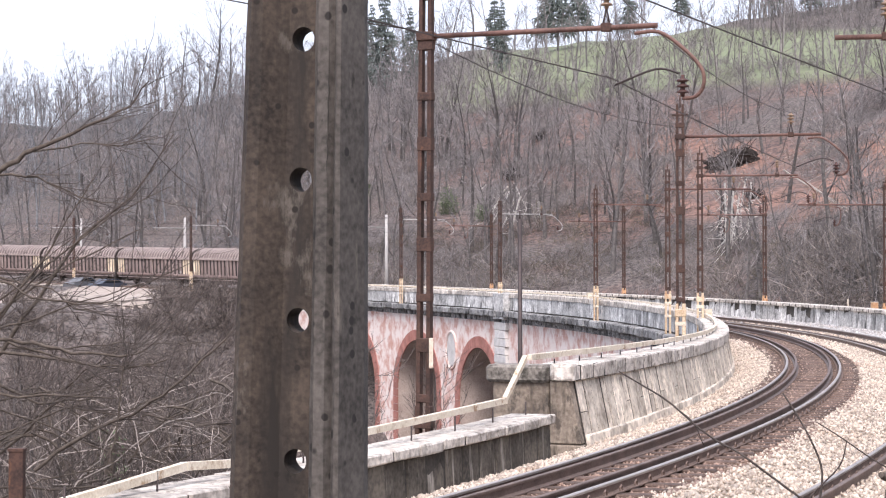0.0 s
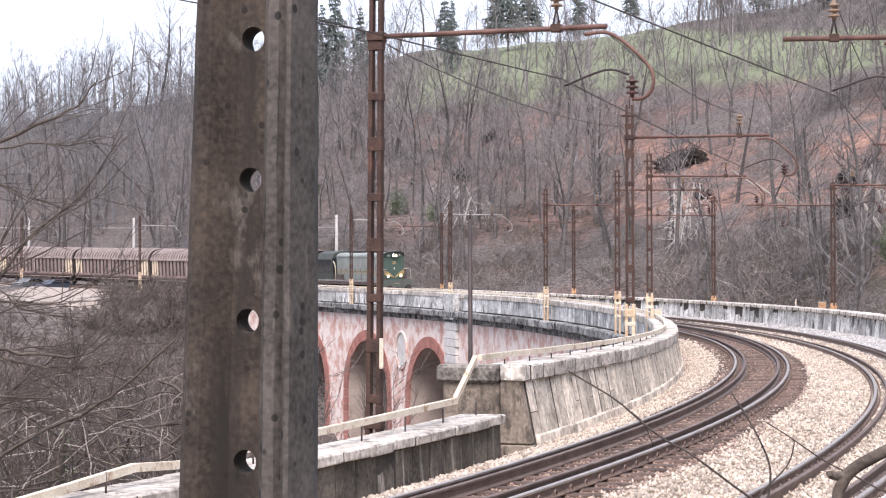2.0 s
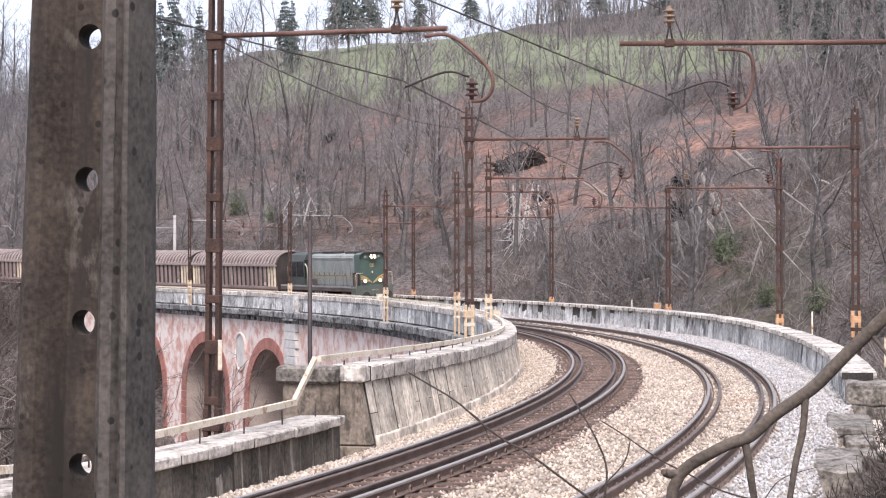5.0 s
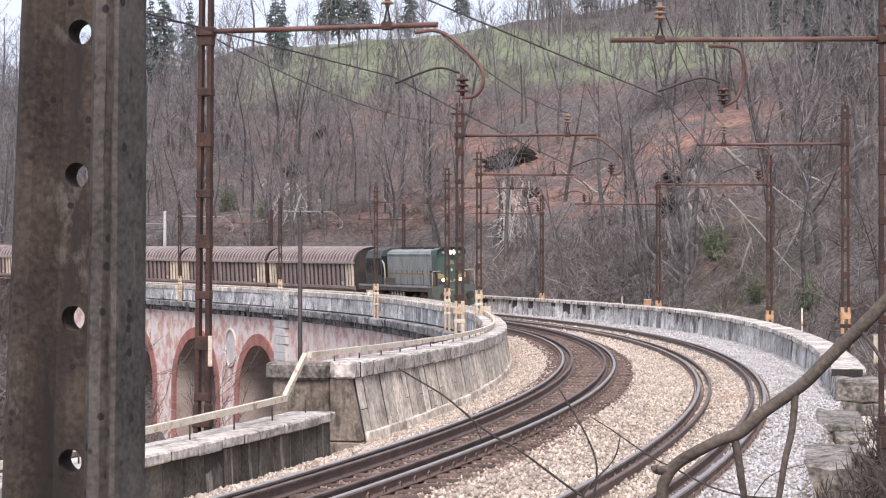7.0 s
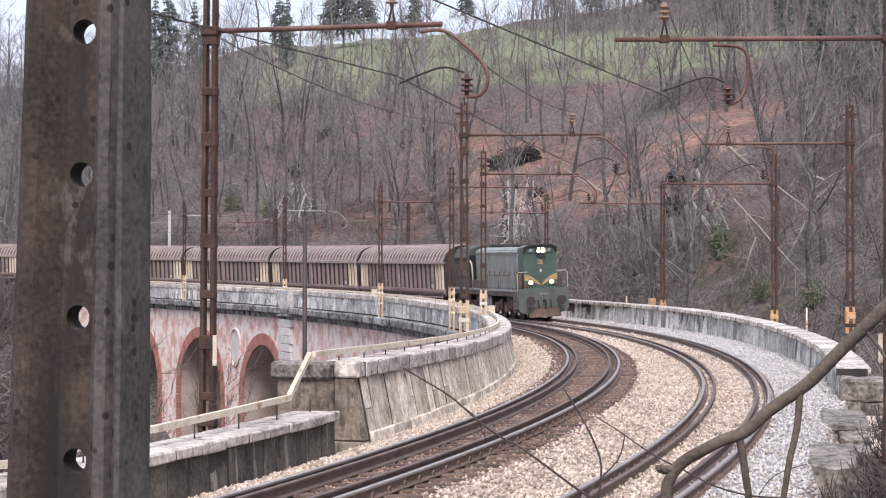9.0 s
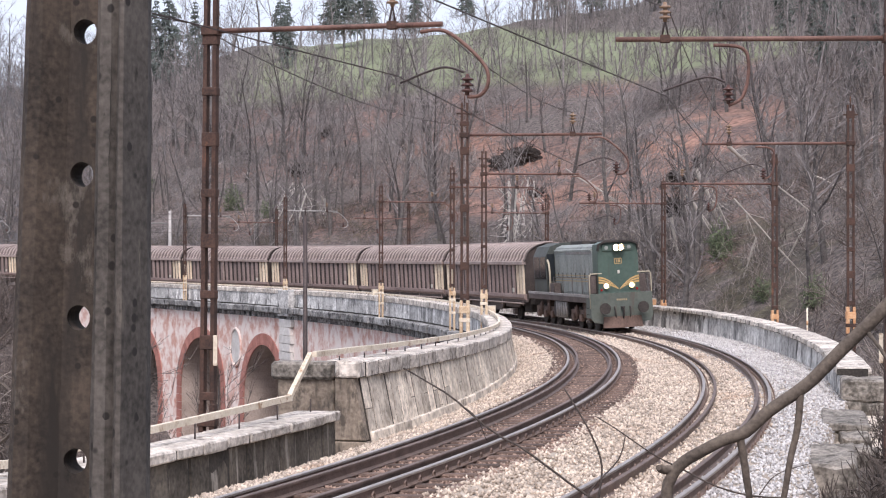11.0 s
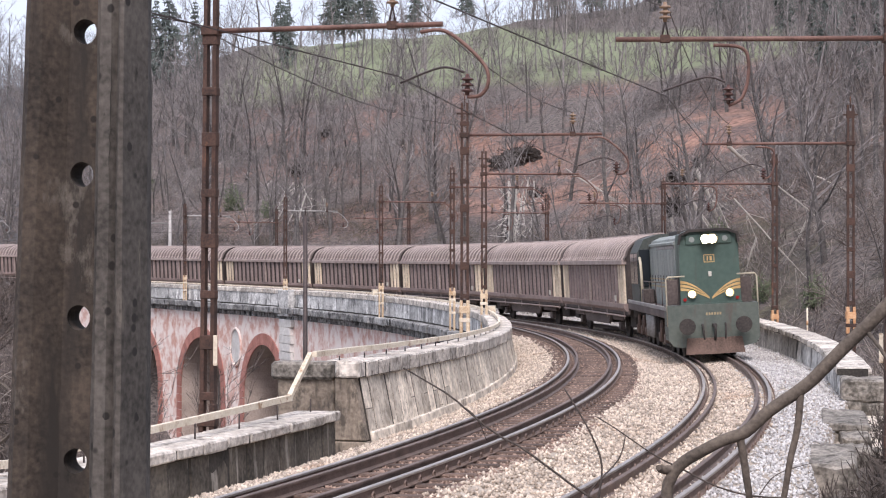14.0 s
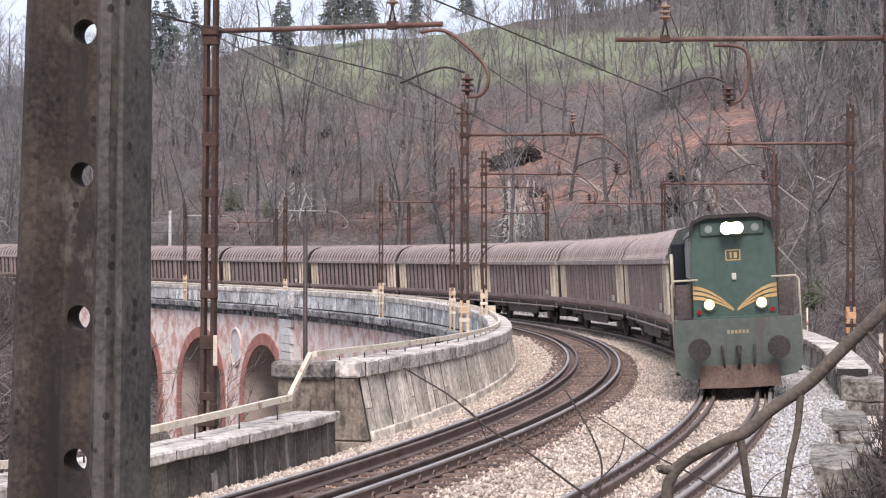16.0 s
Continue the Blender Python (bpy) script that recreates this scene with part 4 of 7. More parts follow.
    box(bm, -0.05, 0.05, -0.96, -0.90, 2.56, 2.72, bevel=0.015)
    part("socket", bm, TM["white"], face)
    bm = bmesh.new()
    for k in range(6):
        box(bm, -0.25 + 0.085 * k, -0.195 + 0.085 * k, -0.63, -0.617, 1.36, 1.44)
    part("number_bar", bm, TM["dull_yellow"], ob)
    # swept yellow stripes to a point, with a lamp under each
    for sx in (-1, 1):
        for k in range(3):
            bm = bmesh.new()
            pts = []
            for i in range(9):
                t = i / 8
                x = sx * (0.94 - 0.90 * t)
                z = 2.42 - 0.115 * k - (0.52 - 0.10 * k) * t ** 1.8
                pts.append((x, z, 0.045 * (1 - 0.75 * t)))
            rows = [[bm.verts.new((x, y, z + d)) for d, y in ((-w, -0.945), (-w, -0.932), (w, -0.932), (w, -0.945))] for x, z, w in pts]
            for a, b in zip(rows, rows[1:]):
                for j in range(4):
                    bm.faces.new((a[j], a[(j + 1) % 4], b[(j + 1) % 4], b[j]))
            part("stripe", bm, TM["yellow"], face, "swept yellow stripe")
        bm = bmesh.new()
        tube(bm, [(sx * 0.59, -0.96, 2.03), (sx * 0.59, -0.86, 2.03)], [0.15, 0.15], 14, False)
        part("lamp_rim", bm, TM["hood"], face)
        bm = bmesh.new()
        disc(bm, sx * 0.59, -0.955, 2.03, 0.115, 0.03)
        part("headlamp", bm, TM["lampglow"], face, "round lit headlamp")
        bm = bmesh.new()
        disc(bm, sx * 0.82, -0.955, 1.86, 0.055, 0.05, 10)
        part("tail_lamp", bm, TM["tail"], face, "small red tail lamp")
    bm = bmesh.new()
    box(bm, -0.98, 0.98, -1.0, -0.92, 1.66, 1.74, bevel=0.01)
    part("sill", bm, g, face)
    for sx in (-1, 1):
        bm = bmesh.new()
        box(bm, sx * 0.94, sx * 0.985, -2.15, -1.15, 1.68, 2.62, bevel=0.01)
        part("intake_panel", bm, TM["black"], face, "black intake panel")
        bm = bmesh.new()
        for k in range(5):
            tube(bm, [(sx * 1.30, -6.0 - 0.5 * k, 0.5), (sx * 1.30, -6.0 - 0.5 * k, 1.25)], 0.07, 8)
        part("air_reservoir", bm, TM["tank"], ob, "grey vertical cylinders under the frame")
    # hood doors, stripe band and roof gear on the sides
    for sx in (-1, 1):
        for k in range(8):
            bm = bmesh.new()
            y = -2.4 - 0.9 * k
            box(bm, sx * 0.945, sx * 0.968, y - 0.82, y, 1.72, 3.45, bevel=0.008)
            d = part("hood_door", bm, h, hood)
            bm = bmesh.new()
            box(bm, sx * 0.968, sx * 0.99, y - 0.12, y - 0.08, 2.4, 2.62)
            part("latch", bm, TM["black"], d)
        for z in (2.20, 2.33, 2.46):
            bm = bmesh.new()
            box(bm, sx * 0.967, sx * 0.974, -9.65, -2.0, z + 0.01, z + 0.06)
            part("side_stripe", bm, TM["dull_yellow"], hood, "faded yellow stripe")
        bm = bmesh.new()
        box(bm, sx * 1.0, sx * 1.36, -9.45, -8.3, 1.62, 2.12, bevel=0.02)
        part("battery_box", bm, TM["frame"], ob, "dark box on the walkway")
        bm = bmesh.new()
        box(bm, sx * 1.36, sx * 1.44, -14.2, -0.8, 1.54, 1.66, bevel=0.01)
        part("walkway_edge", bm, TM["tank"], ob, "grey edge of the walkway")
        bm = bmesh.new()
        tube(bm, [(sx * 1.38, -2.3, 2.42), (sx * 1.38, -8.2, 2.42)], 0.016, 6)
        for y in (-2.3, -4.2, -6.2, -8.2):
            tube(bm, [(sx * 1.38, y, 1.64), (sx * 1.38, y, 2.42)], 0.014, 6)
        part("walkway_rail", bm, TM["frame"], ob, "thin dark handrail along the walkway")
        bm = bmesh.new()
        prism(bm, [(sx * 0.90, 3.62), (sx * 0.99, 3.62), (sx * 0.99, 3.70), (sx * 0.90, 3.74)], -9.6, -2.0)
        part("gutter", bm, h, hood)
        bm = bmesh.new()
        box(bm, sx * 0.97, sx * 1.33, -1.32, -1.26, 1.70, 2.50, bevel=0.01)
        part("side_panel", bm, TM["frame"], ob, "dark panel beside the hood end")
        bm = bmesh.new()
        box(bm, sx * 0.952, sx * 0.972, -7.2, -2.1, 3.50, 3.60, bevel=0.006)
        part("pipe_cover", bm, TM["tank"], hood, "pale pipe cover along the hood")
    for y in (-3.0, -4.3):
        bm = bmesh.new()
        lathe(bm, [(0.42, 3.94), (0.45, 4.05), (0.40, 4.10), (0.1, 4.11)], pose(0, y, 0))
        part("roof_fan", bm, TM["black"], hood)
    bm = bmesh.new()
    box(bm, -0.35, 0.35, -8.6, -6.2, 3.94, 4.12, bevel=0.03)
    part("exhaust_housing", bm, TM["black"], hood)
    # cab and rear nose
    bm = bmesh.new()
    prism(bm, [(-1.38, 1.62), (-1.40, 3.45), (-1.15, 3.92), (-0.6, 4.08), (0.6, 4.08), (1.15, 3.92), (1.40, 3.45), (1.38, 1.62)], -12.7, -9.7)
    cab = part("cab", bm, TM["cab_green"], ob, "sooty dark green cab")
    for sx in (-1, 1):
        for y0, y1 in ((-11.05, -9.85), (-12.55, -11.2)):
            bm = bmesh.new()
            box(bm, sx * 1.385, sx * 1.412, y0, y1, 2.30, 3.42, bevel=0.01)
            part("side_window", bm, TM["glass"], cab)
        bm = bmesh.new()
        box(bm, sx * 0.97, sx * 1.34, -9.70, -9.67, 2.2, 3.55, bevel=0.01)
        part("front_window", bm, TM["glass"], cab)
        bm = bmesh.new()
        tube(bm, [(sx * 1.34, -9.2, 1.66), (sx * 1.34, -9.2, 2.7), (sx * 1.34, -9.32, 3.05), (sx * 1.34, -9.6, 3.25)], 0.05, 7)
        part("grab_rail", bm, TM["rail"], cab)
    bm = bmesh.new()
    prism(bm, [(-0.93, 1.62), (-0.93, 3.0), (-0.80, 3.25), (0.80, 3.25), (0.93, 3.0), (0.93, 1.62)], -13.9, -12.68)
    part("rear_nose", bm, h, ob)
    # rails round the end platform
    for sx in (-1, 1):
        bm = bmesh.new()
        tube(bm, [(sx * 1.42, -0.70, 1.05), (sx * 1.42, -0.70, 2.52), (sx * 1.36, -0.70, 2.60), (sx * 0.82, -0.80, 2.60)], 0.026, 7)
        part("end_handrail", bm, TM["rail"], ob, "pale steel handrail")
        bm = bmesh.new()
        for k in range(3):
            box(bm, sx * 1.15, sx * 1.42, -1.5, -0.95, 0.45 + 0.3 * k, 0.49 + 0.3 * k)
        part("step", bm, TM["black"], ob)
    # buffers, coupling, hoses, plough
    for sx in (-1, 1):
        bm = bmesh.new()
        disc(bm, sx * 0.875, -0.62, 1.04, 0.11, 0.42, 14)
        disc(bm, sx * 0.875, -0.22, 1.04, 0.255, 0.05, 22)
        part("buffer", bm, TM["black"], ob, "round dark buffer")
        bm = bmesh.new()
        tube(bm, [(sx * 0.36, -0.60, 1.08), (sx * 0.36, -0.46, 1.0), (sx * 0.34, -0.45, 0.7), (sx * 0.30, -0.52, 0.48)], 0.03, 7)
        part("air_hose", bm, TM["black"], ob)
    bm = bmesh.new()
    box(bm, -0.06, 0.06, -0.62, -0.28, 0.98, 1.10, bevel=0.02)
    tube(bm, [(0, -0.30, 1.06), (0, -0.26, 0.9), (0.02, -0.34, 0.62), (0, -0.5, 0.55)], 0.04, 7)
    part("coupling", bm, TM["black"], ob)
    bm = bmesh.new()
    for sx in (-1, 1):
        a = [bm.verts.new(p) for p in ((0, -0.40, 0.66), (sx * 0.86, -0.58, 0.66), (sx * 0.92, -0.50, 0.16), (0, -0.26, 0.16))]
        b = [bm.verts.new(p) for p in ((0, -0.46, 0.66), (sx * 0.86, -0.64, 0.66), (sx * 0.92, -0.56, 0.16), (0, -0.32, 0.16))]
        for j in range(4):
            bm.faces.new((a[j], a[(j + 1) % 4], b[(j + 1) % 4], b[j]))
        bm.faces.new(a)
        bm.faces.new(b[::-1])
    part("snow_plough", bm, TM["plow"], ob, "brown steel snow plough")
    # fuel tank and bogies
    bm = bmesh.new()
    box(bm, -1.25, 1.25, -9.1, -6.1, 0.42, 1.28, bevel=0.12)
    part("fuel_tank", bm, TM["black"], ob)
    wheels = []
    for yc in (-3.6, -11.4):
        bm = bmesh.new()
        for sx in (-1, 1):
            box(bm, sx * 0.98, sx * 1.14, yc - 2.2, yc + 2.2, 0.55, 0.92, bevel=0.03)
            for k in (-1.6, 0, 1.6):
                box(bm, sx * 1.05, sx * 1.24, yc + k - 0.22, yc + k + 0.22, 0.38, 0.72, bevel=0.04)
            for k in (-0.9, 0.9):
                tube(bm, [(sx * 1.16, yc + k, 0.6), (sx * 1.16, yc + k, 1.05)], 0.11, 10)
                tube(bm, [(sx * 1.22, yc + k + 0.35, 0.5), (sx * 1.22, yc + k + 0.35, 1.15)], 0.06, 8)
        box(bm, -1.0, 1.0, yc - 0.4, yc + 0.4, 0.6, 1.2)
        part("bogie", bm, TM["plow"], ob)
        for k in (-1.6, 0, 1.6):
            wheels.append(wheelset(ob, yc + k, 0.51))
    return ob, wheels


def wagon_outline():
    pts = [(-1.38, 1.20), (-1.38, 3.12), (-1.42, 3.16), (-1.42, 3.24)]
    for a in range(8, 90, 10):
        t = math.radians(a)
        pts.append((-1.34 * math.cos(t) ** 0.9, 3.24 + 0.86 * math.sin(t)))
    return pts + [(-x, z) for x, z in reversed(pts)]


def build_wagon():
    """Middle at y = 0, 16 m from joint to joint."""
    ob = thing("sliding_wall_wagon", "brown sliding-wall freight wagon with cream end panels", "wagon", "wagons of the train")
    L = 7.68
    bm = bmesh.new()
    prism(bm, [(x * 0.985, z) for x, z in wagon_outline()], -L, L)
    part("body", bm, TM["shade"], ob, "wagon body in the dark shade colour of its grooves")
    arc = wagon_outline()[2:-2]
    # ribbed roof in two halves with a bright seam
    for y0, y1 in ((-L, -0.04), (0.04, L)):
        bm = bmesh.new()
        n = 15
        prev = None
        w = (y1 - y0) / n
        for y, k in [(y0 + w * i + f, g) for i in range(n) for f, g in ((0.0, 1.0), (0.03, 1.04), (w * 0.5, 1.04), (w * 0.5 + 0.03, 1.0))] + [(y1, 1.0)]:
            ring = [bm.verts.new((x * k, y, 3.24 + (z - 3.24) * k + 0.012)) for x, z in arc]
            if prev:
                for j in range(len(ring) - 1):
                    bm.faces.new((prev[j], prev[j + 1], ring[j + 1], ring[j]))
            prev = ring
        part("roof", bm, TM["roof"], ob, "dusty ribbed curved roof")
    for i in range(28):
        y = -L + 0.24 + (2 * L - 0.48) * i / 27
        if abs(y) < 0.1:
            continue
        bm = bmesh.new()
        ring = [[bm.verts.new((x * k, y + d, 3.24 + (z - 3.24) * k + 0.012)) for x, z in arc] for d, k in ((-0.10, 1.03), (-0.07, 1.065), (0.07, 1.065), (0.10, 1.03))]
        for a, b in zip(ring, ring[1:]):
            for j in range(len(arc) - 1):
                bm.faces.new((a[j], a[j + 1], b[j + 1], b[j]))
        part("roof_rib", bm, TM["fawn"], ob)
    bm = bmesh.new()
    box(bm, -0.22, 0.22, -L - 0.05, L + 0.05, 4.13, 4.20, bevel=0.02)
    part("ridge_cover", bm, TM["fawn"], ob)
    for sx in (-1, 1):
        bm = bmesh.new()
        a = [bm.verts.new((sx * x, y, z)) for x in (1.16, 1.24) for y, z in ((-3.5, 1.16), (3.5, 1.16), (2.7, 0.52), (-2.7, 0.52))]
        for q in ((0, 1, 2, 3), (7, 6, 5, 4), (0, 4, 5, 1), (1, 5, 6, 2), (2, 6, 7, 3), (3, 7, 4, 0)):
            bm.faces.new([a[i] for i in q])
        part("side_truss", bm, TM["frame"], ob, "dark trapezoid truss plate under the side")
        for y in (-4.6, 4.6):
            bm = bmesh.new()
            box(bm, sx * 1.10, sx * 1.22, y - 1.15, y + 1.15, 0.72, 1.16, bevel=0.04)
            part("axle_guard", bm, TM["frame"], ob)
    for y in (-L, 0.0, L):
        bm = bmesh.new()
        ring = [[bm.verts.new((x * k, y + d, 3.24 + (z - 3.24) * k)) for x, z in arc] for d in (-0.06, 0.06) for k in (1.0, 1.03)]
        for a, b in ((0, 1), (1, 3), (3, 2)):
            for j in range(len(arc) - 1):
                bm.faces.new((ring[a][j], ring[a][j + 1], ring[b][j + 1], ring[b][j]))
        part("roof_bow", bm, TM["frame"], ob)
    # side walls in ribbed panels, cream at the ends
    for sx in (-1, 1):
        for name, y0, y1, n, mat_ in (("end_panel", -L + 0.08, -L + 1.55, 3, "creamp"), ("sliding_wall", -L + 1.6, -0.05, 8, "body"), ("sliding_wall", 0.05, L - 1.6, 8, "body"), ("end_panel", L - 1.55, L - 0.08, 3, "creamp")):
            bm = bmesh.new()
            # backing panel in the groove-shade colour, so gaps between ribs look deep
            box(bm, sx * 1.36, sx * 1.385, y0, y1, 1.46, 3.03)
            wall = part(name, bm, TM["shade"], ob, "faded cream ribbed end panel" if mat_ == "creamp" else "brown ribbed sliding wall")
            w = (y1 - y0) / n
            for i in range(n):
                y = y0 + w * (i + 0.5)
                h = w * (0.31 if mat_ == "creamp" else 0.25)
                bm = bmesh.new()
                prism_z = [(y - h, 0.0), (y - h * 0.72, 0.065), (y + h * 0.72, 0.065), (y + h, 0.0)]
                lo = [bm.verts.new((sx * (1.383 + d), q, 1.46)) for q, d in prism_z]
                hi = [bm.verts.new((sx * (1.383 + d), q, 3.03)) for q, d in prism_z]
                for j in range(3):
                    bm.faces.new((lo[j], lo[j + 1], hi[j + 1], hi[j]))
                part("rib", bm, TM[mat_], wall)
        bm = bmesh.new()
        box(bm, sx * 1.34, sx * 1.55, -L, L, 3.02, 3.22, bevel=0.02)
        part("eave_rail", bm, TM["fawn"], ob)
        bm = bmesh.new()
        prism(bm, [(sx * 1.30, 1.18), (sx * 1.42, 1.16), (sx * 1.54, 1.30), (sx * 1.54, 1.47), (sx * 1.30, 1.47)], -L + 0.02, L - 0.02)
        part("skirt", bm, TM["body"], ob, "dusty brown lower sill of the sliding walls")
        bm = bmesh.new()
        box(bm, sx * 1.42, sx * 1.535, -0.055, 0.055, 1.47, 3.02, bevel=0.01)
        part("middle_post", bm, TM["fawn"], ob)
        bm = bmesh.new()
        box(bm, sx * 1.28, sx * 1.40, -L, L, 1.04, 1.17, bevel=0.015)
        part("sole_bar", bm, TM["frame"], ob)
        bm = bmesh.new()
        tube(bm, [(sx * 1.46, -L + 0.3, 0.98), (sx * 1.46, L - 0.3, 0.98)], 0.04, 6)
        for y in (-L + 0.5, -3.5, 0, 3.5, L - 0.5):
            tube(bm, [(sx * 1.44, y, 1.2), (sx * 1.44, y, 0.86)], 0.025, 6)
        part("operating_rod", bm, TM["fawn"], ob)
        bm = bmesh.new()
        box(bm, sx * 1.48, sx * 1.525, L - 1.95, L - 1.72, 1.56, 1.78)
        part("data_plate", bm, TM["white"], ob)
    bm = bmesh.new()
    box(bm, -1.15, 1.15, -L, L, 0.92, 1.20)
    box(bm, -1.05, 1.05, -2.6, 2.6, 0.55, 0.95, bevel=0.05)
    part("underframe", bm, TM["black"], ob)
    for sy in (-1, 1):
        bm = bmesh.new()
        box(bm, -1.0, 1.0, sy * (L - 1.0) - 0.55, sy * (L - 1.0) + 0.55, 0.48, 0.96, bevel=0.05)
        part("brake_gear", bm, TM["black"], ob)
        bm = bmesh.new()
        box(bm, -0.62, 0.62, sy * 4.6 - 1.2, sy * 4.6 + 1.2, 0.40, 0.95, bevel=0.05)
        part("axle_frame", bm, TM["black"], ob)
    wheels = []
    for y in (-4.6, 4.6):
        for sx in (-1, 1):
            bm = bmesh.new()
            box(bm, sx * 0.95, sx * 1.16, y - 0.2, y + 0.2, 0.32, 0.66, bevel=0.03)
            part("axle_box", bm, TM["frame"], ob)
            bm = bmesh.new()
            tube(bm, [(sx * 1.06, y - 1.1, 0.98), (sx * 1.06, y - 0.55, 0.80), (sx * 1.06, y, 0.72), (sx * 1.06, y + 0.55, 0.80), (sx * 1.06, y + 1.1, 0.98)], 0.045, 6)
            part("leaf_spring", bm, TM["frame"], ob)
        wheels.append(wheelset(ob, y))
    for y, d in ((-L, -1), (L, 1)):
        for sx in (-1, 1):
            bm = bmesh.new()
            disc(bm, sx * 0.875, y, 1.05, 0.10, d * 0.28, 10)
            disc(bm, sx * 0.875, y + d * 0.27, 1.05, 0.22, d * 0.04, 14)
            part("buffer", bm, TM["black"], ob)
        bm = bmesh.new()
        tube(bm, [(0, y, 1.0), (0, y + d * 0.34, 0.95)], 0.05, 6)
        part("coupling", bm, TM["black"], ob)
    return ob, wheels


def front_at(t):
    """Where the buffers of the locomotive stand on the line at t."""
    return 130.234 - 9.4616 * t + 0.26893 * t ** 2 - 0.019486 * t ** 3 + 0.00050632 * t ** 4


def train_pose(s_front_axle, s_rear_axle, y_front, y_rear):
    """A vehicle that faces the eye, with its axles on the line."""
    a, b = trk(s_front_axle), trk(s_rear_axle)
    yd = (a - b).normalized()
    xd = yd.cross(Vector((0, 0, 1))).normalized()
    zd = xd.cross(yd)
    rot = Matrix((xd, yd, zd)).transposed().to_4x4()
    mid = a + (b - a) * (y_front / (y_front - y_rear)) if y_front != y_rear else a
    return Matrix.Translation(mid) @ rot @ Matrix.Rotation(-math.radians(-3.0), 4, "Y")


LOCO, LOCO_WHEELS = build_loco()
WAGON, WAGON_WHEELS = build_wagon()
WAGONS = [WAGON] + [copy_thing(WAGON, Matrix()) for _ in range(10)]


def motions():
    times = [0.5 * k for k in range(33)]
    walk(LOCO, [(t, train_pose(front_at(t) + 3.6, front_at(t) + 11.4, -3.6, -11.4)) for t in times])
    for i, w in enumerate(WAGONS):
        rows = []
        for t in times:
            mid = front_at(t) + 14.75 + 16.0 * i + 8.0
            rows.append((t, train_pose(mid - 4.6, mid + 4.6, 4.6, -4.6)))
        walk(w, rows)
    # the wheels roll: one row for each twelfth of a second
    turns = [0.08 * k for k in range(201)]
    for vehicle, r in [(LOCO, 0.51)] + [(w, 0.46) for w in WAGONS]:
        for axle in [c for c in vehicle.children if c.name.startswith("wheelset")]:
            seat = axle.matrix_basis.translation.copy()
            walk(axle, [(t, Matrix.Translation(seat) @ Matrix.Rotation((front_at(t) - front_at(0)) / r, 4, "X")) for t in turns])


# ---- masts, brackets and wires ----
def insulator(bm, x, z, up=1, sheds=3, r=0.085):
    prof = [(0.03, 0)]
    for k in range(sheds):
        b = 0.05 + 0.085 * k
        prof += [(0.035, b), (r, b + 0.012), (r * 0.9, b + 0.035), (0.04, b + 0.055)]
    prof += [(0.03, 0.07 + 0.085 * sheds)]
    lathe(bm, [(a, b * up) for a, b in (prof if up > 0 else prof)], pose(x, 0, z), 12)


def hook(bm, pts, r=0.035):
    """A smoothly bent tube through points in the plane of the bracket."""
    fine = []
    p = [Vector((a, 0, b)) for a, b in pts]
    for i in range(len(p) - 1):
        p0, p1, p2, p3 = p[max(i - 1, 0)], p[i], p[i + 1], p[min(i + 2, len(p) - 1)]
        for k in range(5):
            t = k / 5
            fine.append(0.5 * ((2 * p1) + (p2 - p0) * t + (2 * p0 - 5 * p1 + 4 * p2 - p3) * t * t + (3 * p1 - p0 - 3 * p2 + p3) * t ** 3))
    fine.append(p[-1])
    tube(bm, fine, r, 8)


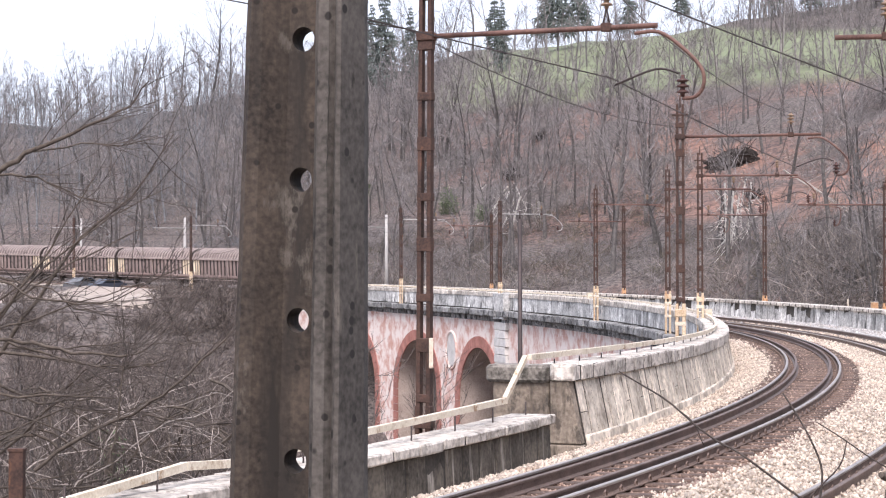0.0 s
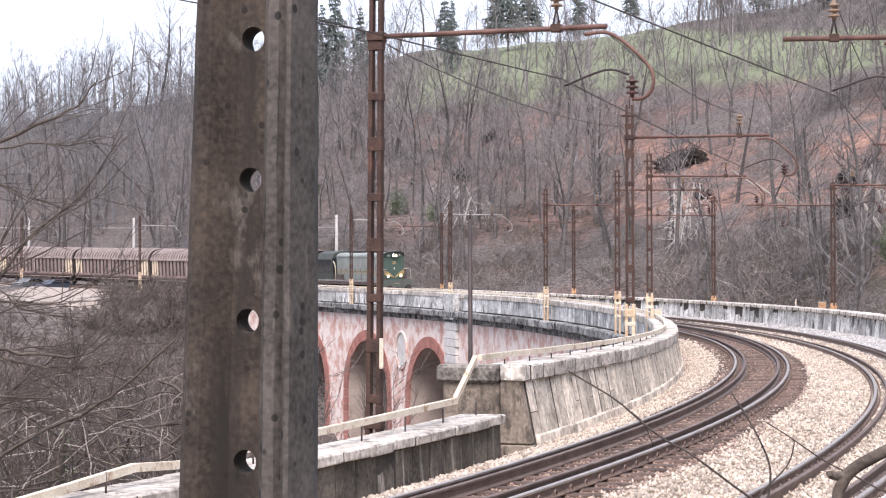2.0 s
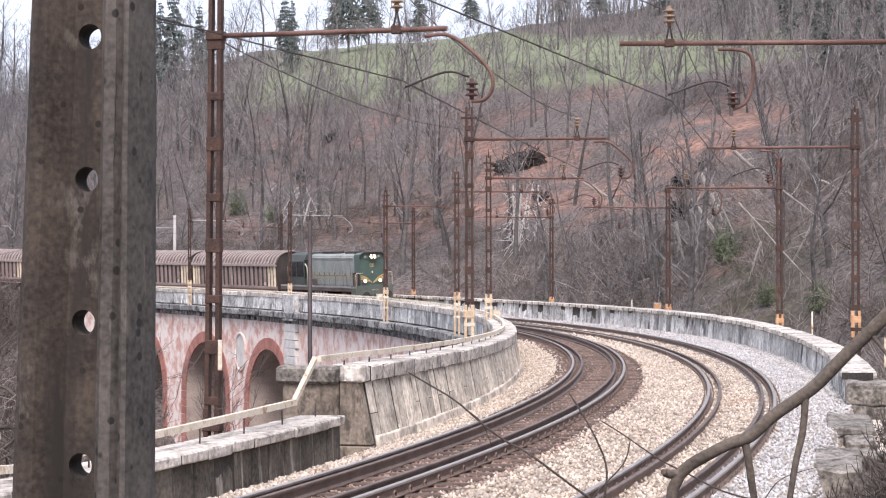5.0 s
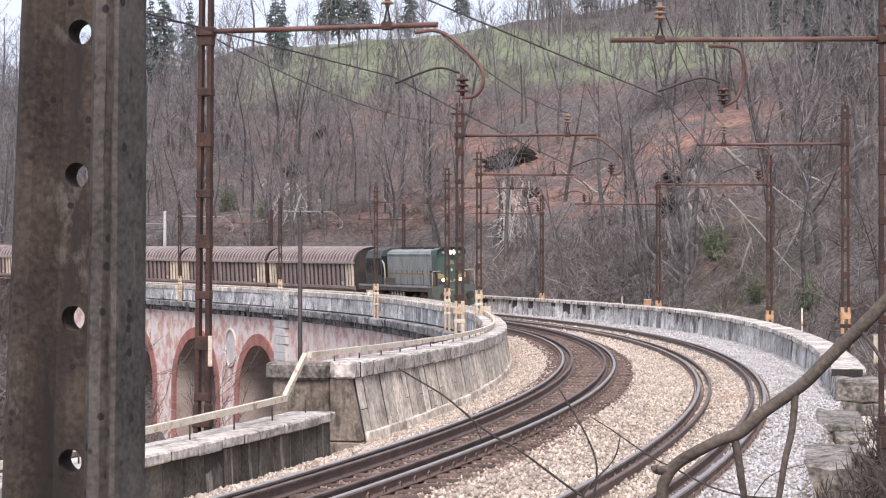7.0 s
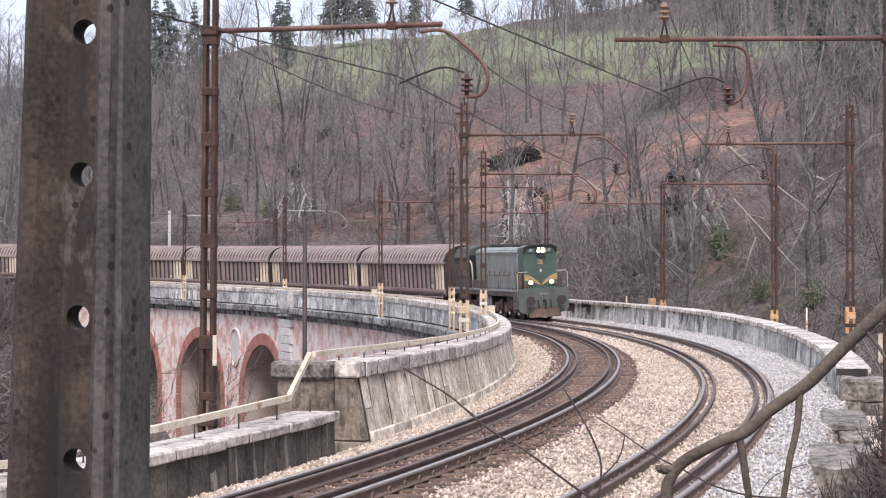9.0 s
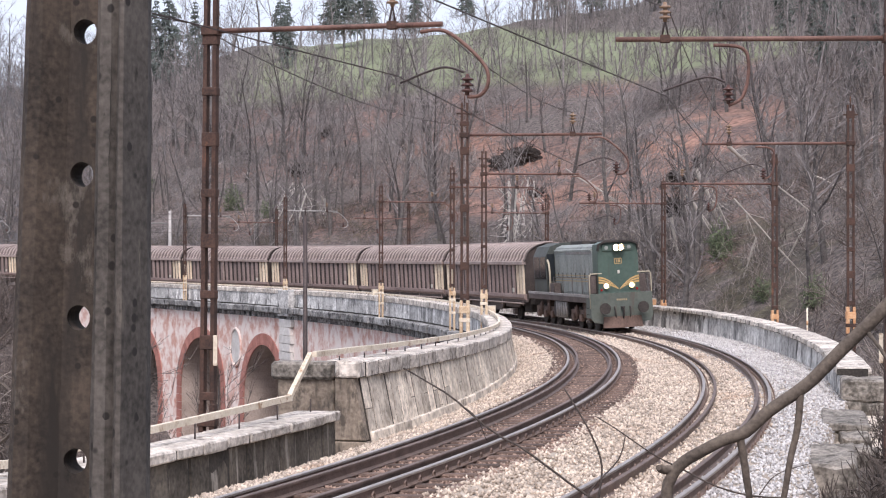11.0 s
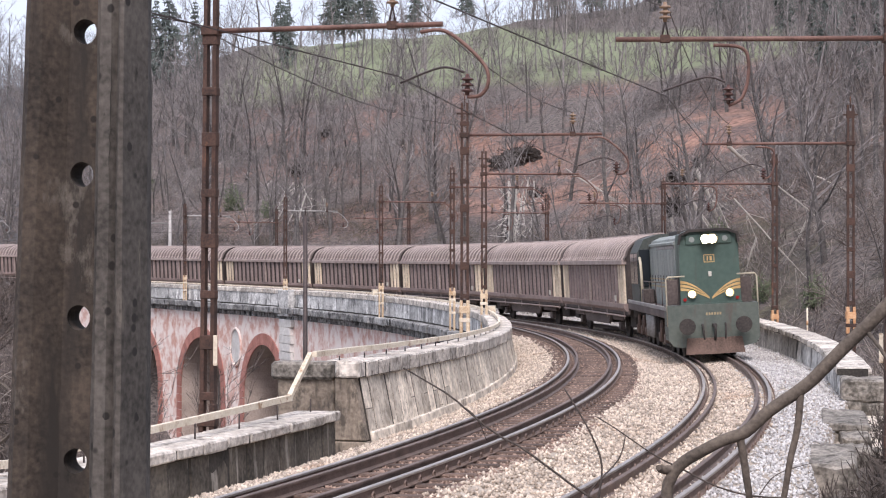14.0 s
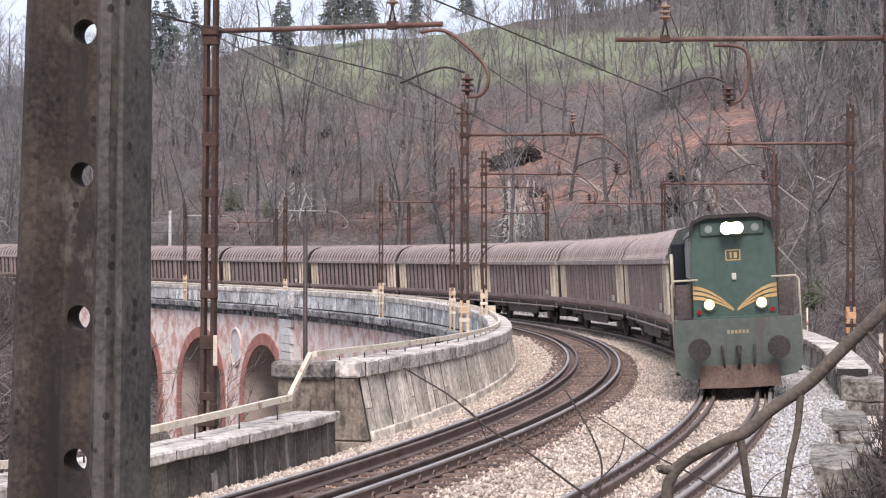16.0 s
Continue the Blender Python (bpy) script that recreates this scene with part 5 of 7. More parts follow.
def build_mast(label, top, arm, length, inner, foot, plate=False, pale=False):
    """A mast of two channels with batten plates; the bracket runs along +x. Rail level is z = 0."""
    ob = thing("catenary_mast", label, "mast", "masts of the overhead line")
    for sx in (-1, 1):
        bm = bmesh.new()
        low = -0.1 if inner and not plate else -1.6
        prism(bm, [(sx * 0.125, low), (sx * 0.105, top), (sx * 0.045, top), (sx * 0.055, low)], -0.062, 0.062)
        part("channel", bm, M["rust"], ob)
    z, k = foot + 0.05, 0
    while z < top - 0.15:
        bm = bmesh.new()
        h = 0.22 if k % 2 else 0.13
        box(bm, -0.125, 0.125, -0.072, 0.072, z, z + h, bevel=0.008)
        part("batten", bm, M["rust"], ob)
        z, k = z + 0.80, k + 1
    for sx in (-1, 1):
        bm = bmesh.new()
        box(bm, sx * 0.05 - 0.005, sx * 0.14, -0.08, 0.08, 0.0 if inner and not plate else -1.6, foot - (0.45 if inner else 0.8), bevel=0.012)
        part("pedestal_leg", bm, M["rust" if plate or not inner else "rusty_cream"], ob, "pale rust-streaked leg" if inner and not plate else "")
        bm = bmesh.new()
        box(bm, sx * 0.05 - 0.005, sx * 0.136, -0.075, 0.075, foot - (0.45 if inner else 0.8), foot, bevel=0.012)
        part("painted_foot", bm, M["rust" if plate else ("rusty_cream" if inner else "orange")], ob, "" if plate else ("rust-streaked cream foot" if inner else "orange painted foot"))
    bm = bmesh.new()
    box(bm, -0.15, 0.15, -0.09, 0.09, foot - 0.36, foot - 0.16, bevel=0.01)
    part("foot_plate", bm, M["rust" if plate else ("rusty_cream" if inner else "orange")], ob)
    for z in (foot - 0.56, foot - 1.15):
        if z > -1.4:
            bm = bmesh.new()
            box(bm, -0.15, 0.15, -0.09, 0.09, z - 0.05, z + 0.06, bevel=0.01)
            part("batten", bm, M["rust" if plate or not inner else "cream"], ob)
    if plate:
        bm = bmesh.new()
        box(bm, 0.12, 0.19, -0.10, -0.085, 1.30, 1.78, bevel=0.005)
        part("marker_plate", bm, M["cream"], ob, "narrow white plate")
    bm = bmesh.new()
    tube(bm, [(-0.12, 0, arm), (length, 0, arm)], 0.042, 10)
    beam = part("bracket", bm, M["galvanised" if pale else "tube"], ob, "pale zinc bracket tube" if pale else "red-brown bracket tube")
    bm = bmesh.new()
    box(bm, -0.14, 0.14, -0.1, 0.1, arm - 0.07, arm + 0.07, bevel=0.01)
    part("clamp", bm, M["rust"], beam)
    bm = bmesh.new()
    xi = length - 0.80
    box(bm, xi - 0.08, xi + 0.08, -0.055, 0.055, arm - 0.06, arm + 0.07, bevel=0.01)
    part("clamp", bm, M["rust"], beam)
    bm = bmesh.new()
    tube(bm, [(xi - 0.05, 0, arm + 0.05), (xi, 0, arm + 0.32)], 0.016, 6)
    tube(bm, [(xi + 0.05, 0, arm + 0.05), (xi, 0, arm + 0.32)], 0.016, 6)
    part("insulator_stand", bm, M["wire"], beam)
    bm = bmesh.new()
    insulator(bm, xi, arm + 0.28, 1, 3, 0.10)
    part("insulator", bm, M["pale_insulator"], beam, "pale brown ribbed insulator")
    bm = bmesh.new()
    if inner:
        c = length
        pts = [(c - 0.35, arm - 0.11), (c + 0.02, arm - 0.10), (c + 0.38, arm - 0.34), (c + 0.68, arm - 0.66), (c + 0.72, arm - 0.92), (c + 0.60, arm - 1.09), (c + 0.40, arm - 1.11)]
        ins = c + 0.40
        steady = [(ins - 0.05, arm - 0.74), (ins - 0.42, arm - 0.66), (ins - 1.06, arm - 0.88)]
    else:
        c = length - 1.7
        pts = [(c + 0.12, arm - 0.10), (c - 0.25, arm - 0.12), (c - 0.42, arm - 0.24), (c - 0.44, arm - 0.60), (c - 0.34, arm - 0.95), (c - 0.12, arm - 1.08)]
        ins = c - 0.12
        steady = [(ins + 0.05, arm - 0.70), (ins + 0.38, arm - 0.62), (ins + 1.05, arm - 0.84)]
    hook(bm, pts, 0.029)
    part("hook", bm, M["galvanised" if pale else "tube"], beam, "bent zinc hook tube" if pale else "bent red-brown hook tube")
    bm = bmesh.new()
    insulator(bm, ins, pts[-1][1] + 0.02, 1, 3, 0.10)
    part("insulator", bm, M["insulator"], beam, "dark brown ribbed insulator")
    bm = bmesh.new()
    hook(bm, steady, 0.018)
    part("steady_arm", bm, M["wire"], beam)
    bm = bmesh.new()
    tube(bm, [(0.0, 0, top - 0.1), (0.0, 0, top + 0.25)], 0.02, 6)
    part("mast_spike", bm, M["rust"], ob)
    bm = bmesh.new()
    box(bm, -0.22, 0.22, -0.075, 0.075, top - 0.32, top - 0.28)
    part("cross_bar", bm, M["rust"], ob)
    return ob


INNER = [(-36, -7.35, 6.65), (-12.6, -7.35, 6.66), (10.2, -7.25, 6.52), (32.2, -6.95, 6.55), (43.3, -7.3, 6.5), (63.9, -7.35, 6.5), (85.4, -7.35, 6.5), (105.7, -7.35, 6.5), (127, -7.4, 6.5), (150, -7.4, 6.5), (176, -7.4, 6.5), (205, -7.4, 6.5), (235, -7.4, 6.5)]
OUTER = [(-34, 3.0, 6.6), (-9.0, 3.04, 6.55), (15.1, 3.95, 6.56), (30.3, 4.25, 6.08), (50.8, 4.75, 6.06), (69.8, 4.85, 6.1), (92, 4.9, 6.2), (114, 4.9, 6.2), (133, 4.9, 6.3), (152.5, 4.9, 6.4), (172.7, 4.9, 6.4), (194, 4.9, 6.4), (218, 4.9, 6.4)]


def build_masts():
    a = build_mast("rusty lattice mast with bracket over the inner track", 7.45, 6.55, 3.8, True, 1.95)
    near = build_mast("tall rust-brown lattice mast standing beside the low wall", 7.6, 6.57, 3.8, True, 0.7, True)
    b = build_mast("rusty lattice mast behind the outer parapet", 7.45, 6.3, 4.4, False, 1.4)
    zinc = build_mast("slim rusty mast with pale zinc bracket and hook", 7.45, 6.55, 3.8, True, 1.95, False, True)
    zinc.matrix_basis = along(85.4, -7.35, -0.05)
    first = True
    for s, o, z in INNER:
        m = along(s, o, z - 6.55)
        if s == -12.6:
            near.matrix_basis = along(s, o, 0) @ pose(0, 0, 0, 0, 0.5, 0)
        elif first:
            a.matrix_basis, first = m, False
        elif s > 100:
            copy_thing(zinc, m)
        elif s != 85.4:
            copy_thing(a, m)
    c = build_mast("dark rusty lattice mast close beside the outer track", 7.6, 6.55, 4.44, False, 0.3, True)
    c.matrix_basis = along(OUTER[1][0], OUTER[1][1], 0) @ Matrix.Rotation(math.pi + 0.22, 4, "Z")
    first = True
    for s, o, z in OUTER[2:-5]:
        m = along(s, o, z - 6.3) @ Matrix.Rotation(math.pi, 4, "Z")
        if first:
            b.matrix_basis, first = m, False
        else:
            copy_thing(b, m)


def build_far_poles():
    """Pale concrete poles that carry the wires round the far curve."""
    for s, o, z in OUTER[-5:]:
        ob = thing("concrete_mast", "pale slim concrete mast with steel bracket", "mast", "concrete masts of the far curve", at=along(s, o, z - 6.3) @ Matrix.Rotation(math.pi, 4, "Z"))
        bm = bmesh.new()
        tube(bm, [(0, 0, -1.4), (0, 0, 7.5)], [0.19, 0.13], 10)
        part("shaft", bm, M["pale_concrete"], ob)
        bm = bmesh.new()
        tube(bm, [(-0.12, 0, 6.3), (4.2, 0, 6.3)], 0.045, 8)
        beam = part("bracket", bm, M["galvanised"], ob, "pale grey bracket tube")
        bm = bmesh.new()
        insulator(bm, 3.5, 6.3, 1, 3, 0.10)
        part("insulator", bm, M["insulator"], beam)
        bm = bmesh.new()
        tube(bm, [(0.05, 0, 7.3), (2.2, 0, 6.34)], 0.018, 6)
        part("stay", bm, M["wire"], ob)


def wire(name, label, stations, r, sag):
    ob = thing(name, label, "wire", "overhead wires")
    for p, q in zip(stations, stations[1:]):
        bm = bmesh.new()
        p, q = Vector(p), Vector(q)
        tube(bm, [p.lerp(q, i / 10) - Vector((0, 0, 4 * sag * (i / 10) * (1 - i / 10))) for i in range(11)], r, 5, False)
        part("span", bm, M["wire"], ob)
    return ob


def build_wires():
    i_mess = [trk(s, o + 3.0, z + 0.60) for s, o, z in INNER]
    i_cont = [trk(s, o + 3.14, z - 0.89) for s, o, z in INNER]
    o_mess = [trk(s, o - 3.6, z + 0.60) for s, o, z in OUTER]
    o_cont = [trk(s, o - 3.63, z - 0.85) for s, o, z in OUTER]
    wire("messenger_wire", "thin dark messenger wire sagging over the inner track", i_mess, 0.010, 0.35)
    wire("contact_wire", "thin dark contact wire over the inner track", i_cont, 0.010, 0.03)
    wire("messenger_wire", "thin dark messenger wire sagging over the outer track", o_mess, 0.010, 0.35)
    wire("contact_wire", "thin dark contact wire over the outer track", o_cont, 0.010, 0.03)
    wire("feeder_wire", "thin feeder wire strung from mast to mast", [trk(s, o - 0.28, z + (0.05 if s < 0 else 0.30)) for s, o, z in INNER], 0.010, 0.3)
    for mess, cont in ((i_mess, i_cont), (o_mess, o_cont)):
        for k in range(6):
            p, q, c, d = Vector(mess[k]), Vector(mess[k + 1]), Vector(cont[k]), Vector(cont[k + 1])
            ob = thing("dropper", "thin vertical dropper between two overhead wires", "wire", "droppers")
            for t in (0.25, 0.5, 0.75):
                bm = bmesh.new()
                tube(bm, [p.lerp(q, t) - Vector((0, 0, 1.4 * t * (1 - t))), c.lerp(d, t) - Vector((0, 0, 0.12 * t * (1 - t)))], 0.004, 4, False)
                part("strand", bm, M["wire"], ob)


build_masts()
build_far_poles()
build_wires()


def build_slim_pole():
    ob = thing("slim_pole", "slim dark steel pole with short top cross-arm", "pole", at=along(-5.85, -7.95, 0))
    bm = bmesh.new()
    tube(bm, [(0, 0, -3.0), (0, 0, 3.85)], [0.05, 0.042], 10)
    part("pole", bm, M["wire"], ob)
    bm = bmesh.new()
    tube(bm, [(0, 0, 3.84), (0, 0, 4.0)], 0.016, 6)
    part("spike", bm, M["wire"], ob)


build_slim_pole()


# ---- the concrete pole with holes, close to the eye ----
def build_concrete_pole():
    ob = thing("concrete_pole", "weathered grey-brown concrete pole pierced by round holes", "pole", at=pose(-0.82, 4.0, 2.93, 0, 1.2, -7))
    pitch, z0, z1 = 0.3235, -2.6, 4.4
    taper = lambda z: 0.905 - 0.11 * z if z < 2 else 0.685 - 0.03 * (z - 2)
    # two flanges in cross-section, drawn up with a taper
    sec = {
        "flange": [(-0.148, -0.075), (-0.128, -0.098), (-0.095, -0.095), (-0.036, -0.0464), (-0.036, 0.0464), (-0.095, 0.095), (-0.128, 0.098), (-0.148, 0.075)],
        "rib": [(0.042, -0.052), (0.048, -0.066), (0.062, -0.088), (0.090, -0.088), (0.102, -0.072), (0.116, -0.095), (0.128, -0.093), (0.158, 0.02), (0.152, 0.075), (0.142, 0.095), (0.062, 0.09), (0.042, 0.052)],
    }
    for name, pr in sec.items():
        bm = bmesh.new()
        prev = None
        for i in range(57):
            z = z0 + (z1 - z0) * i / 56
            k = taper(z)
            ring = [bm.verts.new((x * k + 0.0025 * noise.noise(Vector((x * 40, i * 0.7, y * 40))), y * k + 0.003 * noise.noise(Vector((x * 30, i * 0.9, 9 + y * 30))), z)) for x, y in pr]
            if prev:
                for j in range(len(ring)):
                    bm.faces.new((prev[j], prev[(j + 1) % len(ring)], ring[(j + 1) % len(ring)], ring[j]))
            else:
                bm.faces.new(ring[::-1])
            prev = ring
        bm.faces.new(prev)
        # darker concrete for the shaded flange, the lit copy for the rib
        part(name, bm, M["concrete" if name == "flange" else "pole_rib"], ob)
    bm = bmesh.new()
    tube(bm, [(0.079 + 0.004 * noise.noise(Vector((i * 0.9, 3, 0))), -0.0772 + 0.0002 * i, 0.20 + 0.014 * i) for i in range(22)], [0.0004 + 0.0016 * math.sin(math.pi * i / 21) for i in range(22)], 5)
    part("crack", bm, M["joint"], ob, "thin dark crack in the concrete")
    # web with round holes
    bm = bmesh.new()
    n, r, d, xc, w = 24, 0.027, 0.046, 0.005, 0.042
    zc = z0 + 0.213
    while zc < z1 - 0.2:
        k = taper(zc)
        for side in (-1, 1):
            y = side * d * k
            ring = [bm.verts.new((xc * k + r * math.cos(math.tau * i / n), y, zc + r * 1.06 * math.sin(math.tau * i / n))) for i in range(n)]
            out = []
            kz = [taper(zc - pitch / 2), taper(zc + pitch / 2)]
            for i in range(n):
                c, s_ = math.cos(math.tau * i / n), math.sin(math.tau * i / n)
                f = 1 / max(abs(c) / w, abs(s_) / (pitch / 2))
                qx, qz = f * c, f * s_
                if i in (5, 7, 17, 19):
                    qx, qz = math.copysign(w, c), math.copysign(pitch / 2, s_)
                kk = kz[0] + (kz[1] - kz[0]) * (qz / pitch + 0.5)
                out.append(bm.verts.new((xc * kk + qx, side * d * kk, zc + qz)))
            for i in range(n):
                bm.faces.new((ring[i], ring[(i + 1) % n], out[(i + 1) % n], out[i]))
            if side < 0:
                front = ring
        for i in range(n):
            bm.faces.new((front[i], front[(i + 1) % n], ring[(i + 1) % n], ring[i]))
        zc += pitch
    bmesh.ops.remove_doubles(bm, verts=bm.verts, dist=0.0006)
    bmesh.ops.recalc_face_normals(bm, faces=bm.faces)
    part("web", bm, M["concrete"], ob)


build_concrete_pole()


# ---- trees, bushes and the wood ----
def stems(rng, rows, sides):
    """Tapered bars as arrays. rows: (points, radii)."""
    vs, fs, base = [], [], 0
    for pts, rad in rows:
        pts = np.asarray(pts, float)
        d = pts[-1] - pts[0]
        d = d / (np.linalg.norm(d) + 1e-9)
        a = np.cross(d, (0.31, 0.9, 0.2))
        a /= np.linalg.norm(a) + 1e-9
        b = np.cross(d, a)
        n = sides(rad[0])
        for i, p in enumerate(pts):
            for k in range(n):
                t = 6.2832 * k / n
                vs.append(p + rad[i] * (a * math.cos(t) + b * math.sin(t)))
        for i in range(len(pts) - 1):
            for k in range(n):
                fs.append((base + i * n + k, base + i * n + (k + 1) % n, base + (i + 1) * n + (k + 1) % n, base + (i + 1) * n + k))
        base += len(pts) * n
    return np.array(vs), fs


def grow(rng, start, direction, length, r0, r1, steps, bend, lift):
    pts, p, d = [np.array(start, float)], np.array(start, float), np.array(direction, float)
    for i in range(steps):
        d = d + rng.normal(0, bend, 3) + np.array((0, 0, lift))
        d = d / np.linalg.norm(d)
        p = p + d * length / steps
        pts.append(p.copy())
    return np.array(pts), np.linspace(r0, r1, steps + 1)


def tree_rows(seed, height, limbs=15, subs=5, twigs=2, low=0.35, slim=0.011, wide=0.30, fine=0.008, sway=0.045):
    """Trunk rows and limb rows of a bare tree; fine is the radius of its last twigs."""
    rng = np.random.default_rng(seed)
    tp, tr = grow(rng, (0, 0, -0.4), (rng.normal(0, 0.06), rng.normal(0, 0.06), 1), height, slim * height * 1.1, slim * height * 0.12, 8, sway, 0.05)
    trunk, crown = [(tp, tr)], []
    for i in range(limbs):
        f = low + (0.97 - low) * (i + rng.random()) / limbs
        j = f * 8
        a = int(j)
        p = tp[a] + (tp[min(a + 1, 8)] - tp[a]) * (j - a)
        az = rng.random() * 6.283
        el = rng.uniform(0.5, 1.05)
        L = height * wide * (1.15 - 0.75 * f) * rng.uniform(0.7, 1.3)
        d = (math.cos(az) * math.cos(el), math.sin(az) * math.cos(el), math.sin(el))
        lp, lr = grow(rng, p, d, L, slim * height * 0.42 * (1.15 - f), fine * 1.5, 4, 0.15, 0.08)
        crown.append((lp, lr))
        for k in range(subs):
            g = rng.uniform(0.25, 1.0) * 3.99
            b = int(g)
            q = lp[b] + (lp[b + 1] - lp[b]) * (g - b)
            dd = (lp[b + 1] - lp[b])
            dd = dd / np.linalg.norm(dd) + rng.normal(0, 0.55, 3) + np.array((0, 0, 0.25))
            sp, sr = grow(rng, q, dd / np.linalg.norm(dd), L * rng.uniform(0.3, 0.6), max(fine * 1.7, lr[b] * 0.5), fine, 2, 0.15, 0.08)
            crown.append((sp, sr))
            for t in range(twigs):
                h = rng.uniform(0.2, 1.0) * 1.99
                c = int(h)
                u = sp[c] + (sp[c + 1] - sp[c]) * (h - c)
                e = (sp[c + 1] - sp[c])
                e = e / (np.linalg.norm(e) + 1e-9) + rng.normal(0, 0.6, 3) + np.array((0, 0, 0.2))
                wp, wr = grow(rng, u, e / np.linalg.norm(e), L * rng.uniform(0.14, 0.3), fine * 1.35, fine * 0.75, 1, 0.1, 0)
                crown.append((wp, wr))
    return trunk, crown


def many(r):
    return 6 if r > 0.06 else (4 if r > 0.025 else 3)


def build_tree(seed, height, label, **kw):
    ob = thing("bare_tree", label, "tree", "bare trees on the hillside")
    rng = np.random.default_rng(seed)
    trunk, crown = tree_rows(seed, height, **kw)
    v, f = stems(rng, trunk, many)
    mesh_ob("trunk", v, f, M["bark"], ob, flat=False)
    v, f = stems(rng, crown, many)
    mesh_ob("crown", v, f, M["twig"], ob)
    return ob


def bush_rows(seed, height, n=26, twigs=5, thick=1.0, curl=0.2):
    rng = np.random.default_rng(seed)
    rows = []
    for i in range(n):
        az, el = rng.random() * 6.283, rng.uniform(0.6, 1.45)
        p, r = grow(rng, (rng.normal(0, 0.25), rng.normal(0, 0.25), -0.2), (math.cos(az) * math.cos(el), math.sin(az) * math.cos(el), math.sin(el)), height * rng.uniform(0.6, 1.15), 0.022 * thick, 0.006 * thick, 5, curl, -0.02)
        rows.append((p, r))
        for k in range(twigs):
            g = rng.uniform(0.25, 1) * 4.99
            b = int(g)
            q = p[b] + (p[b + 1] - p[b]) * (g - b)
            d = (p[b + 1] - p[b]) + rng.normal(0, 0.25, 3) * height * 0.3
            w, wr = grow(rng, q, d / np.linalg.norm(d), height * rng.uniform(0.15, 0.4), 0.009 * thick, 0.005 * thick, 2, 0.25, 0)
            rows.append((w, wr))
    return rows


def build_bush(seed, height, label, n=26, twigs=5):
    ob = tagged(new("bush", bpy.data.meshes.new("bush")), label, "bush", "bare bushes")
    v, f = stems(np.random.default_rng(seed), bush_rows(seed, height, n, twigs), lambda r: 3)
    ob.data.from_pydata([tuple(p) for p in v], [], f)
    ob.data.materials.append(M["twig"])
    return ob


def joined(name, label, category, variants, places, material):
    """Many far plants in one mesh. places: x, y, z, turn, size, variant."""
    vs, fs, base = [], [], 0
    for x, y, z, turn, size, k in places:
        v, f = variants[int(k)]
        c, s = math.cos(turn), math.sin(turn)
        w = np.stack([x + size * (v[:, 0] * c - v[:, 1] * s), y + size * (v[:, 0] * s + v[:, 1] * c), z + size * v[:, 2]], -1)
        vs.append(w)
        fs.append(np.array(f) + base)
        base += len(v)
    vs, fs = np.concatenate(vs), np.concatenate(fs)
    me = bpy.data.meshes.new(name)
    me.vertices.add(len(vs))
    me.vertices.foreach_set("co", vs.ravel())
    me.loops.add(fs.size)
    me.loops.foreach_set("vertex_index", fs.ravel())
    me.polygons.add(len(fs))
    me.polygons.foreach_set("loop_start", np.arange(len(fs)) * 4)
    me.update(calc_edges=True)
    me.materials.append(material)
    return tagged(new(name, me), label, category, kind="stuff")


def scatter(rng, n, y0, y1, slope0, slope1, o0, o1, clump=None):
    """Places over the land between two offsets from the line, in a wedge of the plan; clump gathers them in thickets."""
    out = np.empty((0, 3))
    while len(out) < n:
        y = rng.uniform(y0 ** 2, y1 ** 2, 3000) ** 0.5
        x = y * rng.uniform(slope0, slope1, 3000)
        s, o, tz = line_of(x, y)
        ok = (o > o0) & (o < o1)
        zz = land(x, y)
        thrown = (x > 0.015 * y) & (x < 0.19 * y) & (zz > 5.5) & (zz < 21)
        ok &= ~(thrown & (rng.random(3000) < 0.84))
        if clump is not None:
            ok &= np.sin(x * 0.13 + 1.7 * np.sin(y * 0.06)) + np.sin(y * 0.09 + 1.3 * np.sin(x * 0.08 + 1)) + rng.normal(0, 0.35, 3000) > clump
        x, y = x[ok], y[ok]
        out = np.concatenate([out, np.stack([x, y, land(x, y)], -1)])
    return out[:n]


def conifer(seed, height, rng):
    rows = []
    for i in range(24):
        f = 0.16 + 0.83 * (i + rng.uniform(-0.35, 0.35)) / 24
        z = f * height
        whorl = rng.uniform(0.62, 1.2)
        for k in range(8):
            L = (height * 0.20 * (1.05 - f) + 0.15) * whorl * rng.uniform(0.6, 1.25)
            az = rng.random() * 6.283
            tip = np.array((math.cos(az) * L, math.sin(az) * L, z - L * rng.uniform(0.05, 0.4)))
            mid = np.array((math.cos(az) * L * 0.5, math.sin(az) * L * 0.5, z - L * 0.02))
            rows.append((np.array([(0, 0, z), mid, tip]), np.array([0.08, 0.24 * min(1, L), 0.03])))
            for q in range(5):
                t = rng.uniform(0.1, 0.95)
                c = mid + (tip - mid) * (t - 0.3)
                e = c + rng.normal(0, 0.22, 3) * L + np.array((0, 0, -0.25 * L))
                rows.append((np.array([c, e]), np.array([0.16 * min(1, L), 0.03])))
    return rows


def build_conifer(seed, height):
    rng = np.random.default_rng(seed)
    ob = thing("spruce", "spruce in the hilltop wood, lightened to grey-green for haze", "tree", "spruces")
    v, f = stems(rng, [(np.array([(0, 0, -0.5), (0, 0, height)]), np.array([0.012 * height, 0.02]))], lambda r: 6)
    mesh_ob("trunk", v, f, M["bark"], ob)
    v, f = stems(rng, conifer(seed, height, rng), lambda r: 3)
    mesh_ob("foliage", v, f, M["hazed_needles"], ob)
    return ob


